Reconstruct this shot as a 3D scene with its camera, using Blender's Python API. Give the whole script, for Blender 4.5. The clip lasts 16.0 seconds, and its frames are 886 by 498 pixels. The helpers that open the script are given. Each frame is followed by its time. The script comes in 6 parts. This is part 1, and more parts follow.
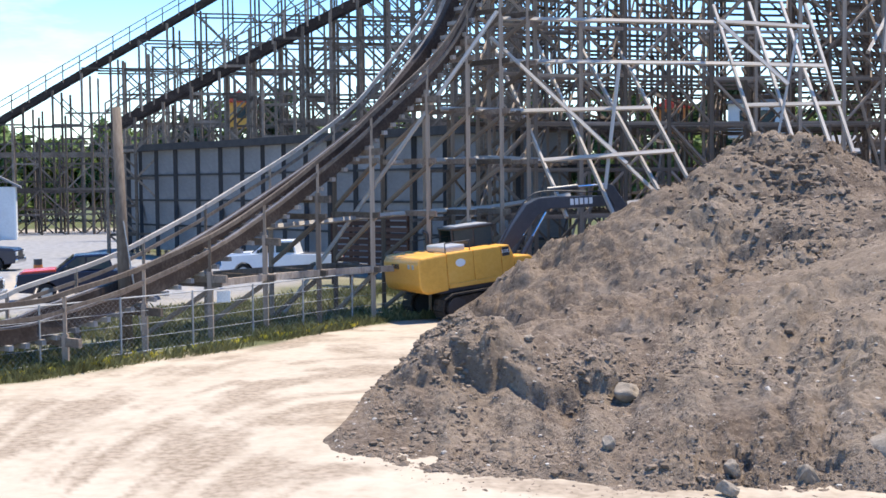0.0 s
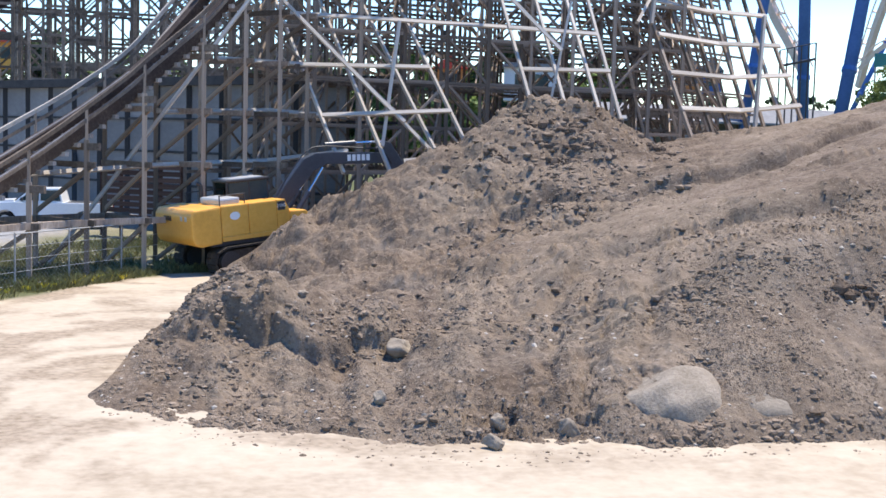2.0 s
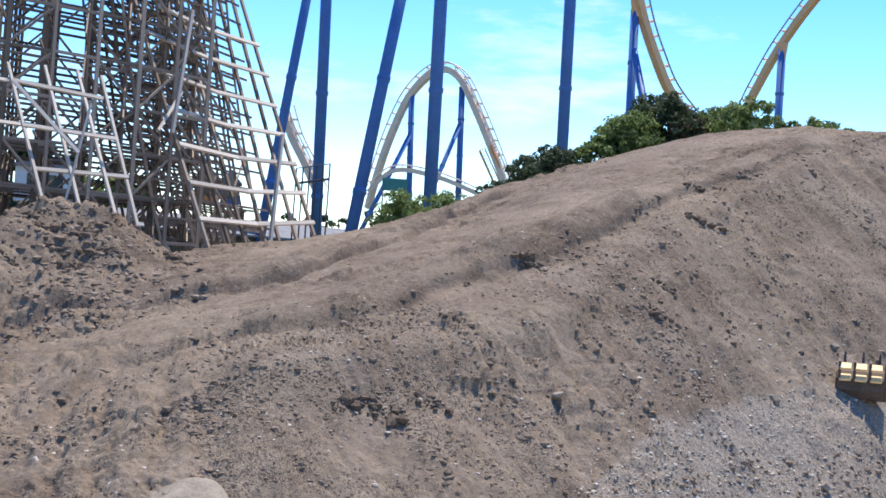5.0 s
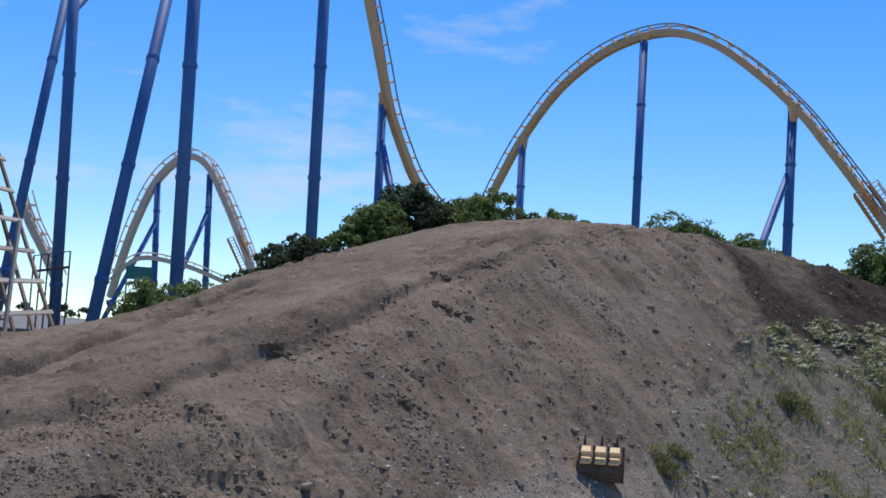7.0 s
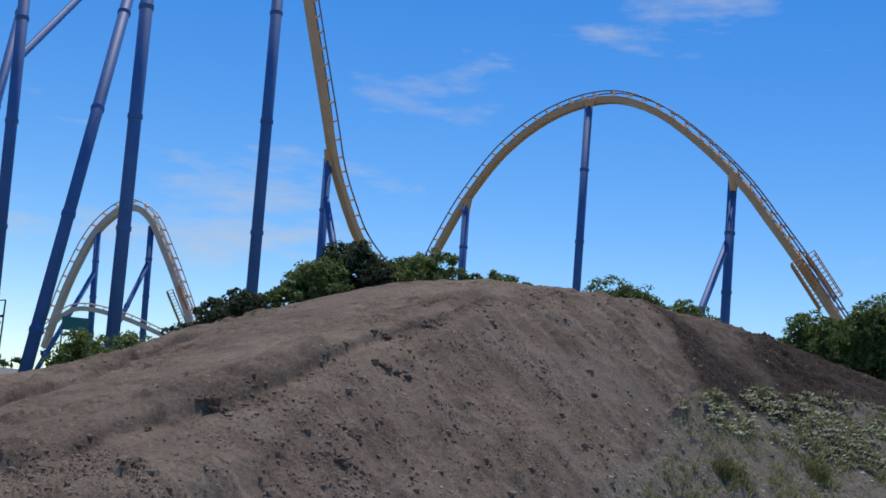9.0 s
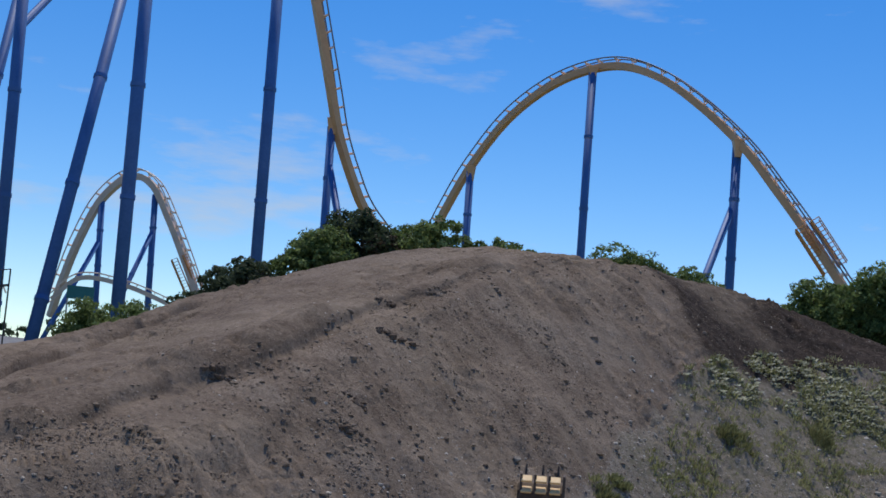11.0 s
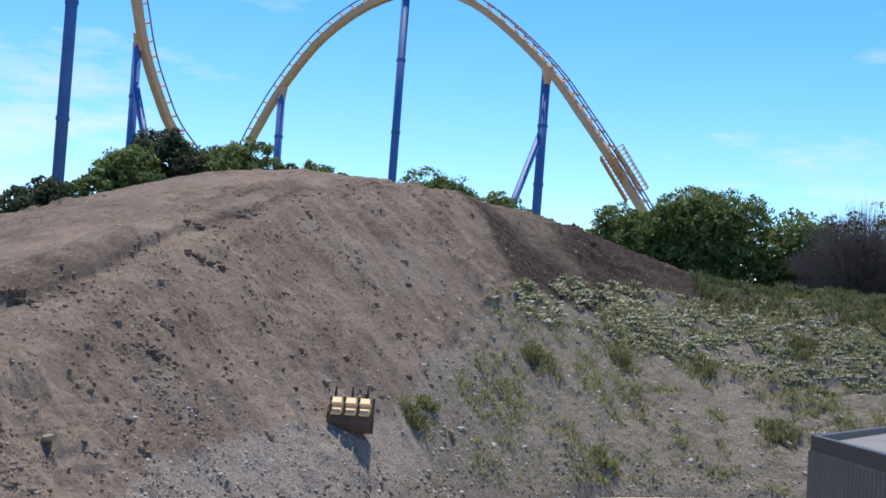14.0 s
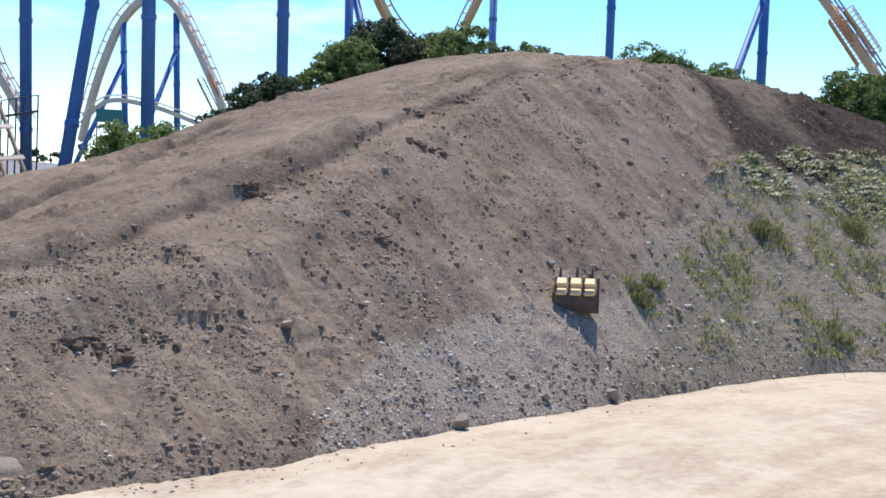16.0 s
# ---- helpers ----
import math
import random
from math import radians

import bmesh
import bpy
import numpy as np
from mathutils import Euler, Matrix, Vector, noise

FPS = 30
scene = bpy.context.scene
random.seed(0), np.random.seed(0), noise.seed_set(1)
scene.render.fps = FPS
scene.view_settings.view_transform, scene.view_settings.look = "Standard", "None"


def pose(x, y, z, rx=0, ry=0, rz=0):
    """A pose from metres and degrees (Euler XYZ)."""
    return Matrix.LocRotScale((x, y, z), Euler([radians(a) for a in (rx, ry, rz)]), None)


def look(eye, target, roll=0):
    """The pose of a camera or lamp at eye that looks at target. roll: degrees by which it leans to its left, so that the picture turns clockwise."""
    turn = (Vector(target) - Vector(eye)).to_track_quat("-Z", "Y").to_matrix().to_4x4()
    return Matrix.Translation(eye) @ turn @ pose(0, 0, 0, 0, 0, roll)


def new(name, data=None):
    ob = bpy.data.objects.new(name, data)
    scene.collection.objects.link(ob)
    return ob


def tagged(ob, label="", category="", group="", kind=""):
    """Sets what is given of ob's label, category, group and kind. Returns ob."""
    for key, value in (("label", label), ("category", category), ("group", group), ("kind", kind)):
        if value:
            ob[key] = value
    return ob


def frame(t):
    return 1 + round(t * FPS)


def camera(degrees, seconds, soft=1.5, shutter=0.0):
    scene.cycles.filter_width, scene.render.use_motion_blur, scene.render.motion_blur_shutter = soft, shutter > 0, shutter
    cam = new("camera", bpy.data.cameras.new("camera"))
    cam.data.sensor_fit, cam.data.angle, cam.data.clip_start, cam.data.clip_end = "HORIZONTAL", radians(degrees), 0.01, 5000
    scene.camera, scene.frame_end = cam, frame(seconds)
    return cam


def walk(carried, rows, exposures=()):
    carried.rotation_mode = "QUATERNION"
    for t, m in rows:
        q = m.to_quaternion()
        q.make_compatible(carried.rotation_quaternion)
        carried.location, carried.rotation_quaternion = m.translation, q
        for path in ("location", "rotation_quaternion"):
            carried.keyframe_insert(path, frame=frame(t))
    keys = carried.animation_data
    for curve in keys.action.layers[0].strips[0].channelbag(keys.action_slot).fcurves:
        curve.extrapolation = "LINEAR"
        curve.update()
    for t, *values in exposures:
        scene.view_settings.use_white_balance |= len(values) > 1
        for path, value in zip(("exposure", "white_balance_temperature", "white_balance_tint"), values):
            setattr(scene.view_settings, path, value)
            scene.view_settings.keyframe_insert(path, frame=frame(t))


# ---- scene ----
cam = camera(38.45, 16.0, soft=1.6)
EYE = Vector((0.0, 0.0, 4.5))
# seconds, heading to the left, pitch, roll
TURNS = [(0, 0.032, -2.964, -0.610), (0.5, 0.271, -3.753, -0.098), (1, -3.194, -4.562, 0.955), (1.5, -7.472, -5.358, 1.264), (2, -10.098, -4.894, 1.440), (2.5, -13.524, -3.941, 1.671), (3, -16.081, -3.195, 2.730), (3.5, -17.975, -2.558, 3.277), (4, -21.691, -1.512, 3.667), (4.5, -27.188, 0.430, 4.640), (5, -31.432, 1.101, 4.044), (5.2, -32.636, 1.371, 3.685), (7.5, -44.866, 7.471, 3.616), (8, -46.378, 8.628, 3.757), (8.5, -45.590, 8.867, 4.430), (8.7, -45.112, 8.889, 4.682), (11, -44.819, 7.188, 4.363), (11.5, -45.853, 6.437, 4.206), (12, -46.667, 5.817, 4.077), (12.5, -47.944, 5.459, 4.653), (13, -49.851, 5.278, 4.618), (13.5, -51.743, 4.935, 4.613), (14, -53.582, 4.357, 3.969), (14.5, -55.112, 3.624, 3.637), (15, -55.859, 3.177, 3.629), (15.5, -53.191, 2.249, 3.744), (16, -43.929, -1.495, 2.001)]
rows = []
for t, yaw, pitch, roll in TURNS:
    a, b = radians(yaw), radians(pitch)
    way = Vector((-math.sin(a) * math.cos(b), math.cos(a) * math.cos(b), math.sin(b)))
    rows.append((t, look(EYE, EYE + way * 50, roll)))
walk(cam, rows, [(0, 0.72, 6900, 10), (3.0, 0.68, 6900, 10), (4.5, 0.62, 6850, 10), (5.2, 0.49, 6800, 10), (7.3, -0.44, 6600, 10), (8.7, -0.60, 6550, 10), (11.0, -0.62, 6550, 10),
                 (12.0, -0.36, 6600, 10), (13.0, -0.11, 6650, 10), (14.0, 0.16, 6750, 10), (15.0, 0.28, 6800, 10), (16.0, 0.44, 6850, 10)])

# ---- sky and sun ----
SUN_AZ, SUN_EL = 54.0, 69.0
world = bpy.data.worlds.new("sky")
scene.world = world
world.use_nodes = True
wn, wl = world.node_tree.nodes, world.node_tree.links
sky = wn.new("ShaderNodeTexSky")
sky.sky_type, sky.sun_disc = "NISHITA", False
sky.sun_elevation, sky.sun_rotation = radians(SUN_EL), radians(SUN_AZ)
sky.air_density, sky.dust_density, sky.ozone_density, sky.altitude = 1.0, 0.03, 3.0, 700
wback = wn["Background"]
wback.inputs["Strength"].default_value = 0.1
wco = wn.new("ShaderNodeTexCoord")
wmap = wn.new("ShaderNodeMapping")
wmap.inputs["Scale"].default_value = (2.2, 2.2, 9.0)
wmap.inputs["Rotation"].default_value = (0.12, 0.1, 0.9)
wl.new(wco.outputs["Generated"], wmap.inputs["Vector"])
wnoise = wn.new("ShaderNodeTexNoise")
wnoise.inputs["Scale"].default_value, wnoise.inputs["Detail"].default_value, wnoise.inputs["Roughness"].default_value = 1.6, 8, 0.6
wl.new(wmap.outputs["Vector"], wnoise.inputs["Vector"])
wramp = wn.new("ShaderNodeMapRange")
wramp.inputs["From Min"].default_value, wramp.inputs["From Max"].default_value = 0.56, 0.80
wl.new(wnoise.outputs["Fac"], wramp.inputs["Value"])
wmix = wn.new("ShaderNodeMixRGB")
wmix.inputs["Color2"].default_value = (8.5, 8.8, 9.2, 1)
wl.new(wramp.outputs["Result"], wmix.inputs["Fac"])
wsat = wn.new("ShaderNodeHueSaturation")
wsat.inputs["Saturation"].default_value = 1.38
wsat.inputs["Value"].default_value = 2.1
wsat.inputs["Hue"].default_value = 0.508
wl.new(sky.outputs["Color"], wsat.inputs["Color"])
wl.new(wsat.outputs["Color"], wmix.inputs["Color1"])
wl.new(wmix.outputs["Color"], wback.inputs["Color"])
lamp = bpy.data.lights.new("sun", "SUN")
lamp.energy, lamp.angle, lamp.color = 4.9, radians(0.55), (1.0, 0.94, 0.85)
sun = new("sun", lamp)
s_a, s_e = radians(SUN_AZ), radians(SUN_EL)
SUN_WAY = Vector((math.sin(s_a) * math.cos(s_e), math.cos(s_a) * math.cos(s_e), math.sin(s_e)))
sun.matrix_world = look(SUN_WAY * 200, (0, 0, 0))


# ---- materials ----
def material(name, stops, scale=3.0, rough=0.8, metal=0.0, bump=0.3, fine=None, detail=6.0, spread=0.0, bump_dist=0.02, stretch=(1, 1, 1), rough2=0.6):
    """Colours along a two-scale noise; spread: how much each object differs in value."""
    m = bpy.data.materials.new(name)
    m.use_nodes = True
    n, l = m.node_tree.nodes, m.node_tree.links
    b = n["Principled BSDF"]
    b.inputs["Roughness"].default_value, b.inputs["Metallic"].default_value = rough, metal
    b.inputs["Specular IOR Level"].default_value = 0.12 if rough >= 0.8 else 0.5
    co, mp = n.new("ShaderNodeTexCoord"), n.new("ShaderNodeMapping")
    mp.inputs["Scale"].default_value = stretch
    l.new(co.outputs["Object"], mp.inputs["Vector"])
    n1, n2 = n.new("ShaderNodeTexNoise"), n.new("ShaderNodeTexNoise")
    for k, s in ((n1, scale), (n2, fine or scale * 9)):
        k.inputs["Scale"].default_value, k.inputs["Detail"].default_value, k.inputs["Roughness"].default_value = s, detail, rough2
        l.new(mp.outputs["Vector"], k.inputs["Vector"])
    add = n.new("ShaderNodeMath")
    add.operation = "MULTIPLY_ADD"
    add.inputs[1].default_value = 0.45
    l.new(n2.outputs["Fac"], add.inputs[0])
    half = n.new("ShaderNodeMath")
    half.operation = "MULTIPLY"
    half.inputs[1].default_value = 0.55
    l.new(n1.outputs["Fac"], half.inputs[0])
    l.new(half.outputs[0], add.inputs[2])
    ramp = n.new("ShaderNodeValToRGB")
    ramp.color_ramp.elements.remove(ramp.color_ramp.elements[1])
    for i, (at, c) in enumerate(stops):
        e = ramp.color_ramp.elements[0] if i == 0 else ramp.color_ramp.elements.new(at)
        e.position, e.color = at, (*c, 1)
    l.new(add.outputs[0], ramp.inputs["Fac"])
    colour = ramp.outputs["Color"]
    if spread:
        info, hsv, mr = n.new("ShaderNodeObjectInfo"), n.new("ShaderNodeHueSaturation"), n.new("ShaderNodeMapRange")
        mr.inputs["To Min"].default_value, mr.inputs["To Max"].default_value = 1 - spread, 1 + spread
        l.new(info.outputs["Random"], mr.inputs["Value"])
        l.new(mr.outputs["Result"], hsv.inputs["Value"])
        l.new(colour, hsv.inputs["Color"])
        colour = hsv.outputs["Color"]
    l.new(colour, b.inputs["Base Color"])
    if bump:
        bp = n.new("ShaderNodeBump")
        bp.inputs["Strength"].default_value, bp.inputs["Distance"].default_value = bump, bump_dist
        l.new(add.outputs[0], bp.inputs["Height"])
        l.new(bp.outputs["Normal"], b.inputs["Normal"])
    return m


def grey(v, warm=0.0):
    return (v * (1 + warm), v, v * (1 - warm))


def vary_islands(m, low, high):
    """Each joined piece a little lighter or darker than the next."""
    n, l = m.node_tree.nodes, m.node_tree.links
    b = n["Principled BSDF"]
    src = b.inputs["Base Color"].links[0].from_socket
    geo, mr, hsv = n.new("ShaderNodeNewGeometry"), n.new("ShaderNodeMapRange"), n.new("ShaderNodeHueSaturation")
    mr.inputs["To Min"].default_value, mr.inputs["To Max"].default_value = low, high
    l.new(geo.outputs["Random Per Island"], mr.inputs["Value"])
    l.new(mr.outputs["Result"], hsv.inputs["Value"])
    l.new(src, hsv.inputs["Color"])
    l.new(hsv.outputs["Color"], b.inputs["Base Color"])
    return m


def let_through(m, share=0.4):
    """Leaves and blades pass part of the light on."""
    n, l = m.node_tree.nodes, m.node_tree.links
    b, out = n["Principled BSDF"], n["Material Output"]
    b.inputs["Specular IOR Level"].default_value = 0.15
    thin, mix = n.new("ShaderNodeBsdfTranslucent"), n.new("ShaderNodeMixShader")
    l.new(b.inputs["Base Color"].links[0].from_socket, thin.inputs["Color"])
    mix.inputs["Fac"].default_value = share
    l.new(b.outputs["BSDF"], mix.inputs[1])
    l.new(thin.outputs["BSDF"], mix.inputs[2])
    l.new(mix.outputs["Shader"], out.inputs["Surface"])
    return m


def blend_by(m, attr, other):
    """Lets the colour pass into that of another material where the mesh's mask attr says so."""
    n, l = m.node_tree.nodes, m.node_tree.links
    b = n["Principled BSDF"]
    src = b.inputs["Base Color"].links[0].from_socket
    at, mix, ns, mr = n.new("ShaderNodeAttribute"), n.new("ShaderNodeMixRGB"), n.new("ShaderNodeTexNoise"), n.new("ShaderNodeValToRGB")
    at.attribute_name = attr
    co = n.new("ShaderNodeTexCoord")
    ns.inputs["Scale"].default_value, ns.inputs["Detail"].default_value = other[2], 8
    l.new(co.outputs["Object"], ns.inputs["Vector"])
    mr.color_ramp.elements[0].color, mr.color_ramp.elements[1].color = (*other[0], 1), (*other[1], 1)
    mr.color_ramp.elements[0].position, mr.color_ramp.elements[1].position = 0.35, 0.65
    l.new(ns.outputs["Fac"], mr.inputs["Fac"])
    l.new(at.outputs["Fac"], mix.inputs["Fac"])
    l.new(src, mix.inputs["Color1"])
    l.new(mr.outputs["Color"], mix.inputs["Color2"])
    l.new(mix.outputs["Color"], b.inputs["Base Color"])
    return m


SOIL = material("soil", [(0.36, (0.084, 0.060, 0.043)), (0.5, (0.170, 0.128, 0.095)), (0.64, (0.268, 0.211, 0.162))], 0.8, 0.95, bump=1.0, fine=9.0, bump_dist=0.12, detail=10, rough2=0.7)
blend_by(SOIL, "gravel", ((0.185, 0.157, 0.126), (0.33, 0.29, 0.243), 14.0))
blend_by(SOIL, "pale_run", ((0.20, 0.155, 0.118), (0.27, 0.215, 0.168), 5.0))
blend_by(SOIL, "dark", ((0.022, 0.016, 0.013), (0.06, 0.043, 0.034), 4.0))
blend_by(SOIL, "tan", ((0.22, 0.17, 0.122), (0.34, 0.27, 0.20), 3.0))
blend_by(SOIL, "weedy", ((0.25, 0.21, 0.165), (0.12, 0.115, 0.065), 6.0))
def speckle(m, scale, low, high, colour, share):
    """Small specks of another colour."""
    n, l = m.node_tree.nodes, m.node_tree.links
    b = n["Principled BSDF"]
    src = b.inputs["Base Color"].links[0].from_socket
    co, ns, mr, mix = n.new("ShaderNodeTexCoord"), n.new("ShaderNodeTexNoise"), n.new("ShaderNodeMapRange"), n.new("ShaderNodeMixRGB")
    ns.inputs["Scale"].default_value, ns.inputs["Detail"].default_value, ns.inputs["Roughness"].default_value = scale, 3, 0.5
    l.new(co.outputs["Object"], ns.inputs["Vector"])
    mr.inputs["From Min"].default_value, mr.inputs["From Max"].default_value, mr.inputs["To Max"].default_value = low, high, share
    l.new(ns.outputs["Fac"], mr.inputs["Value"])
    l.new(mr.outputs["Result"], mix.inputs["Fac"])
    l.new(src, mix.inputs["Color1"])
    mix.inputs["Color2"].default_value = (*colour, 1)
    l.new(mix.outputs["Color"], b.inputs["Base Color"])
    return m


speckle(SOIL, 11.0, 0.58, 0.68, (0.06, 0.044, 0.033), 0.5)
speckle(SOIL, 17.0, 0.63, 0.70, (0.36, 0.31, 0.25), 0.6)
SAND = material("packed_sand", [(0.3, (0.30, 0.24, 0.172)), (0.5, (0.42, 0.352, 0.268)), (0.7, (0.49, 0.42, 0.33))], 0.35, 0.95, bump=0.4, fine=3.0, bump_dist=0.03, detail=9)
blend_by(SAND, "rut", ((0.19, 0.145, 0.10), (0.34, 0.27, 0.20), 6.0))
blend_by(SAND, "grass", ((0.06, 0.07, 0.03), (0.13, 0.14, 0.065), 4.0))
blend_by(SAND, "asphalt", ((0.20, 0.197, 0.195), (0.30, 0.295, 0.29), 2.0))
WOOD = material("weathered_wood", [(0.3, (0.135, 0.101, 0.076)), (0.5, (0.259, 0.204, 0.160)), (0.7, (0.432, 0.353, 0.282))], 1.2, 0.85, bump=0.3, fine=14, spread=0.5, stretch=(1, 1, 0.25))
# darker copy of the weathered wood, shade of the deep rows put into its colour
WOOD_JOINED = vary_islands(material("shaded_timber", [(0.3, (0.097, 0.073, 0.055)), (0.5, (0.189, 0.148, 0.116)), (0.7, (0.335, 0.270, 0.216))], 1.2, 0.85, bump=0.0, fine=10), 0.55, 1.35)
# paler copy of the weathered wood: sunlight on legs and ledgers put into the colour
WOOD_BRIGHT = material("sunlit_pale_timber", [(0.3, (0.32, 0.275, 0.23)), (0.5, (0.46, 0.41, 0.355)), (0.7, (0.58, 0.525, 0.465))], 1.5, 0.8, bump=0.2, fine=14, spread=0.2)
TRACK_WOOD = material("track_timber", [(0.3, (0.028, 0.021, 0.018)), (0.5, (0.058, 0.044, 0.038)), (0.7, (0.12, 0.098, 0.086))], 1.0, 0.8, bump=0.3, fine=12)
DECK = material("walkway_boards", [(0.3, (0.22, 0.19, 0.165)), (0.7, (0.46, 0.42, 0.38))], 1.5, 0.85, fine=12, spread=0.3)


# ---- building helpers ----
def mesh_of(name, verts, faces, mat=None, smooth=False):
    me = bpy.data.meshes.new(name)
    me.from_pydata([tuple(v) for v in verts], [], faces)
    if mat:
        me.materials.append(mat)
    if smooth:
        me.polygons.foreach_set("use_smooth", [True] * len(me.polygons))
    me.update()
    return me


def part(name, bm, mat, parent, label="", smooth=False):
    """Links a bmesh or a mesh as one mesh object under a thing or a part."""
    if isinstance(bm, bpy.types.Mesh):
        me = bm
    else:
        me = bpy.data.meshes.new(name)
        bm.to_mesh(me)
        bm.free()
        me.materials.append(mat)
        if smooth:
            me.polygons.foreach_set("use_smooth", [True] * len(me.polygons))
    ob = new(name, me)
    ob.parent = parent
    return tagged(ob, label)


def thing(name, m, label, category, group="", kind=""):
    ob = new(name)
    ob.matrix_world = m
    return tagged(ob, label, category, group, kind)


def box(bm, x0, y0, z0, x1, y1, z1, bevel=0.0, m=None):
    made = bmesh.ops.create_cube(bm, size=1.0)["verts"]
    for v in made:
        v.co = Vector((x0 + (v.co.x + 0.5) * (x1 - x0), y0 + (v.co.y + 0.5) * (y1 - y0), z0 + (v.co.z + 0.5) * (z1 - z0)))
    if bevel:
        edges = list({e for v in made for e in v.link_edges})
        made = list({v for f in bmesh.ops.bevel(bm, geom=edges, offset=bevel, segments=2, profile=0.6, affect="EDGES")["faces"] for v in f.verts} | {v for v in made if v.is_valid})
    if m:
        bmesh.ops.transform(bm, matrix=m, verts=made)
    return bm


def prism(bm, outline, y0, y1, bevel=0.0, m=None):
    """A plate of an outline in x and z, from y0 to y1."""
    a = [bm.verts.new((x, y0, z)) for x, z in outline]
    b = [bm.verts.new((x, y1, z)) for x, z in outline]
    n = len(a)
    fs = [bm.faces.new(a), bm.faces.new(b[::-1])] + [bm.faces.new((a[i], b[i], b[(i + 1) % n], a[(i + 1) % n])) for i in range(n)]
    bmesh.ops.recalc_face_normals(bm, faces=fs)
    vs = a + b
    if bevel:
        es = list({e for f in fs for e in f.edges})
        got = bmesh.ops.bevel(bm, geom=es, offset=bevel, segments=2, profile=0.6, affect="EDGES")
        vs = list({v for f in got["faces"] for v in f.verts} | {v for v in vs if v.is_valid})
    if m:
        bmesh.ops.transform(bm, matrix=m, verts=vs)
    return bm


def rod(bm, p, q, r, sides=10, r2=None):
    p, q = Vector(p), Vector(q)
    d = q - p
    m = Matrix.Translation((p + q) / 2) @ d.to_track_quat("Z", "Y").to_matrix().to_4x4()
    bmesh.ops.create_cone(bm, cap_ends=True, segments=sides, radius1=r, radius2=r if r2 is None else r2, depth=d.length, matrix=m)
    return bm


def unit_beam(name, mat):
    c = [(x, y, z) for z in (0, 1) for x, y in ((-.5, -.5), (.5, -.5), (.5, .5), (-.5, .5))]
    return mesh_of(name, c, [(3, 2, 1, 0), (4, 5, 6, 7), (0, 1, 5, 4), (1, 2, 6, 5), (2, 3, 7, 6), (3, 0, 4, 7)], mat)


def beam_pose(p, q, w, h):
    p, q = Vector(p), Vector(q)
    d = q - p
    up = "Y" if abs(d.normalized().z) < 0.95 else "X"
    return Matrix.Translation(p) @ d.to_track_quat("Z", up).to_matrix().to_4x4() @ Matrix.Diagonal((w, h, d.length, 1))


class Timber:
    """Beams under one thing: the first ones as parts of their own, the rest joined."""

    def __init__(self, parent, mats, limit=290):
        self.parent, self.limit, self.count, self.rest = parent, limit, {}, []
        self.units = {k: unit_beam(k, m) for k, m in mats.items()}

    def add(self, kind, p, q, w, h, single=True, name=None):
        lay = Matrix.Rotation(radians(-38), 4, "Z") if kind in ("light_ledger", "light_brace") else Matrix()
        m = beam_pose(p, q, 1, 1) @ lay @ Matrix.Diagonal((w, h, 1, 1))
        n = self.count.get(kind, 0)
        if single and n < self.limit:
            self.count[kind] = n + 1
            ob = new(name or kind, self.units[kind])
            ob.parent = self.parent
            ob.matrix_basis = m
        else:
            self.rest.append(m)

    def finish(self, name, mat, label=""):
        if not self.rest:
            return
        base = np.array([(x, y, z, 1) for z in (0, 1) for x, y in ((-.5, -.5), (.5, -.5), (.5, .5), (-.5, .5))])
        quads = np.array([(3, 2, 1, 0), (4, 5, 6, 7), (0, 1, 5, 4), (1, 2, 6, 5), (2, 3, 7, 6), (3, 0, 4, 7)])
        mm = np.array([[list(r) for r in m] for m in self.rest])
        v = (mm @ base.T).transpose(0, 2, 1)[:, :, :3].reshape(-1, 3)
        f = (quads[None] + 8 * np.arange(len(mm))[:, None, None]).reshape(-1, 4)
        ob = new(name, mesh_of(name, v.tolist(), f.tolist(), mat))
        ob.parent = self.parent
        tagged(ob, label, kind="stuff")


def sweep(name, pts, profile, mat, parent, ups=None, label=""):
    """A tube of that profile (side, up) along points."""
    verts, faces, k = [], [], len(profile)
    for i, p in enumerate(pts):
        d = (pts[min(i + 1, len(pts) - 1)] - pts[max(i - 1, 0)]).normalized()
        up = ups[i] if ups else Vector((0, 0, 1))
        side = d.cross(up).normalized()
        up = side.cross(d)
        verts += [p + side * a + up * b for a, b in profile]
    for i in range(len(pts) - 1):
        for j in range(k):
            a, b = i * k + j, i * k + (j + 1) % k
            faces.append((a, b, b + k, a + k))
    faces += [tuple(range(k))[::-1], tuple(range((len(pts) - 1) * k, len(pts) * k))]
    me = mesh_of(name, verts, faces, mat)
    bm = bmesh.new()
    bm.from_mesh(me)
    bmesh.ops.recalc_face_normals(bm, faces=bm.faces)
    bm.to_mesh(me)
    bm.free()
    return part(name, me, mat, parent, label)


def smooth_line(ctrl, n):
    """Catmull-Rom through the control points."""
    c = [Vector(p) for p in ctrl]
    c = [c[0] * 2 - c[1]] + c + [c[-1] * 2 - c[-2]]
    out, segs = [], len(c) - 3
    for i in range(n + 1):
        u = i / n * segs
        k = min(int(u), segs - 1)
        t = u - k
        p0, p1, p2, p3 = c[k:k + 4]
        out.append(0.5 * (2 * p1 + (p2 - p0) * t + (2 * p0 - 5 * p1 + 4 * p2 - p3) * t * t + (3 * p1 - p0 - 3 * p2 + p3) * t ** 3))
    return out


def polar(az, d, z=0.0):
    a = radians(az)
    return Vector((d * math.sin(a), d * math.cos(a), z))


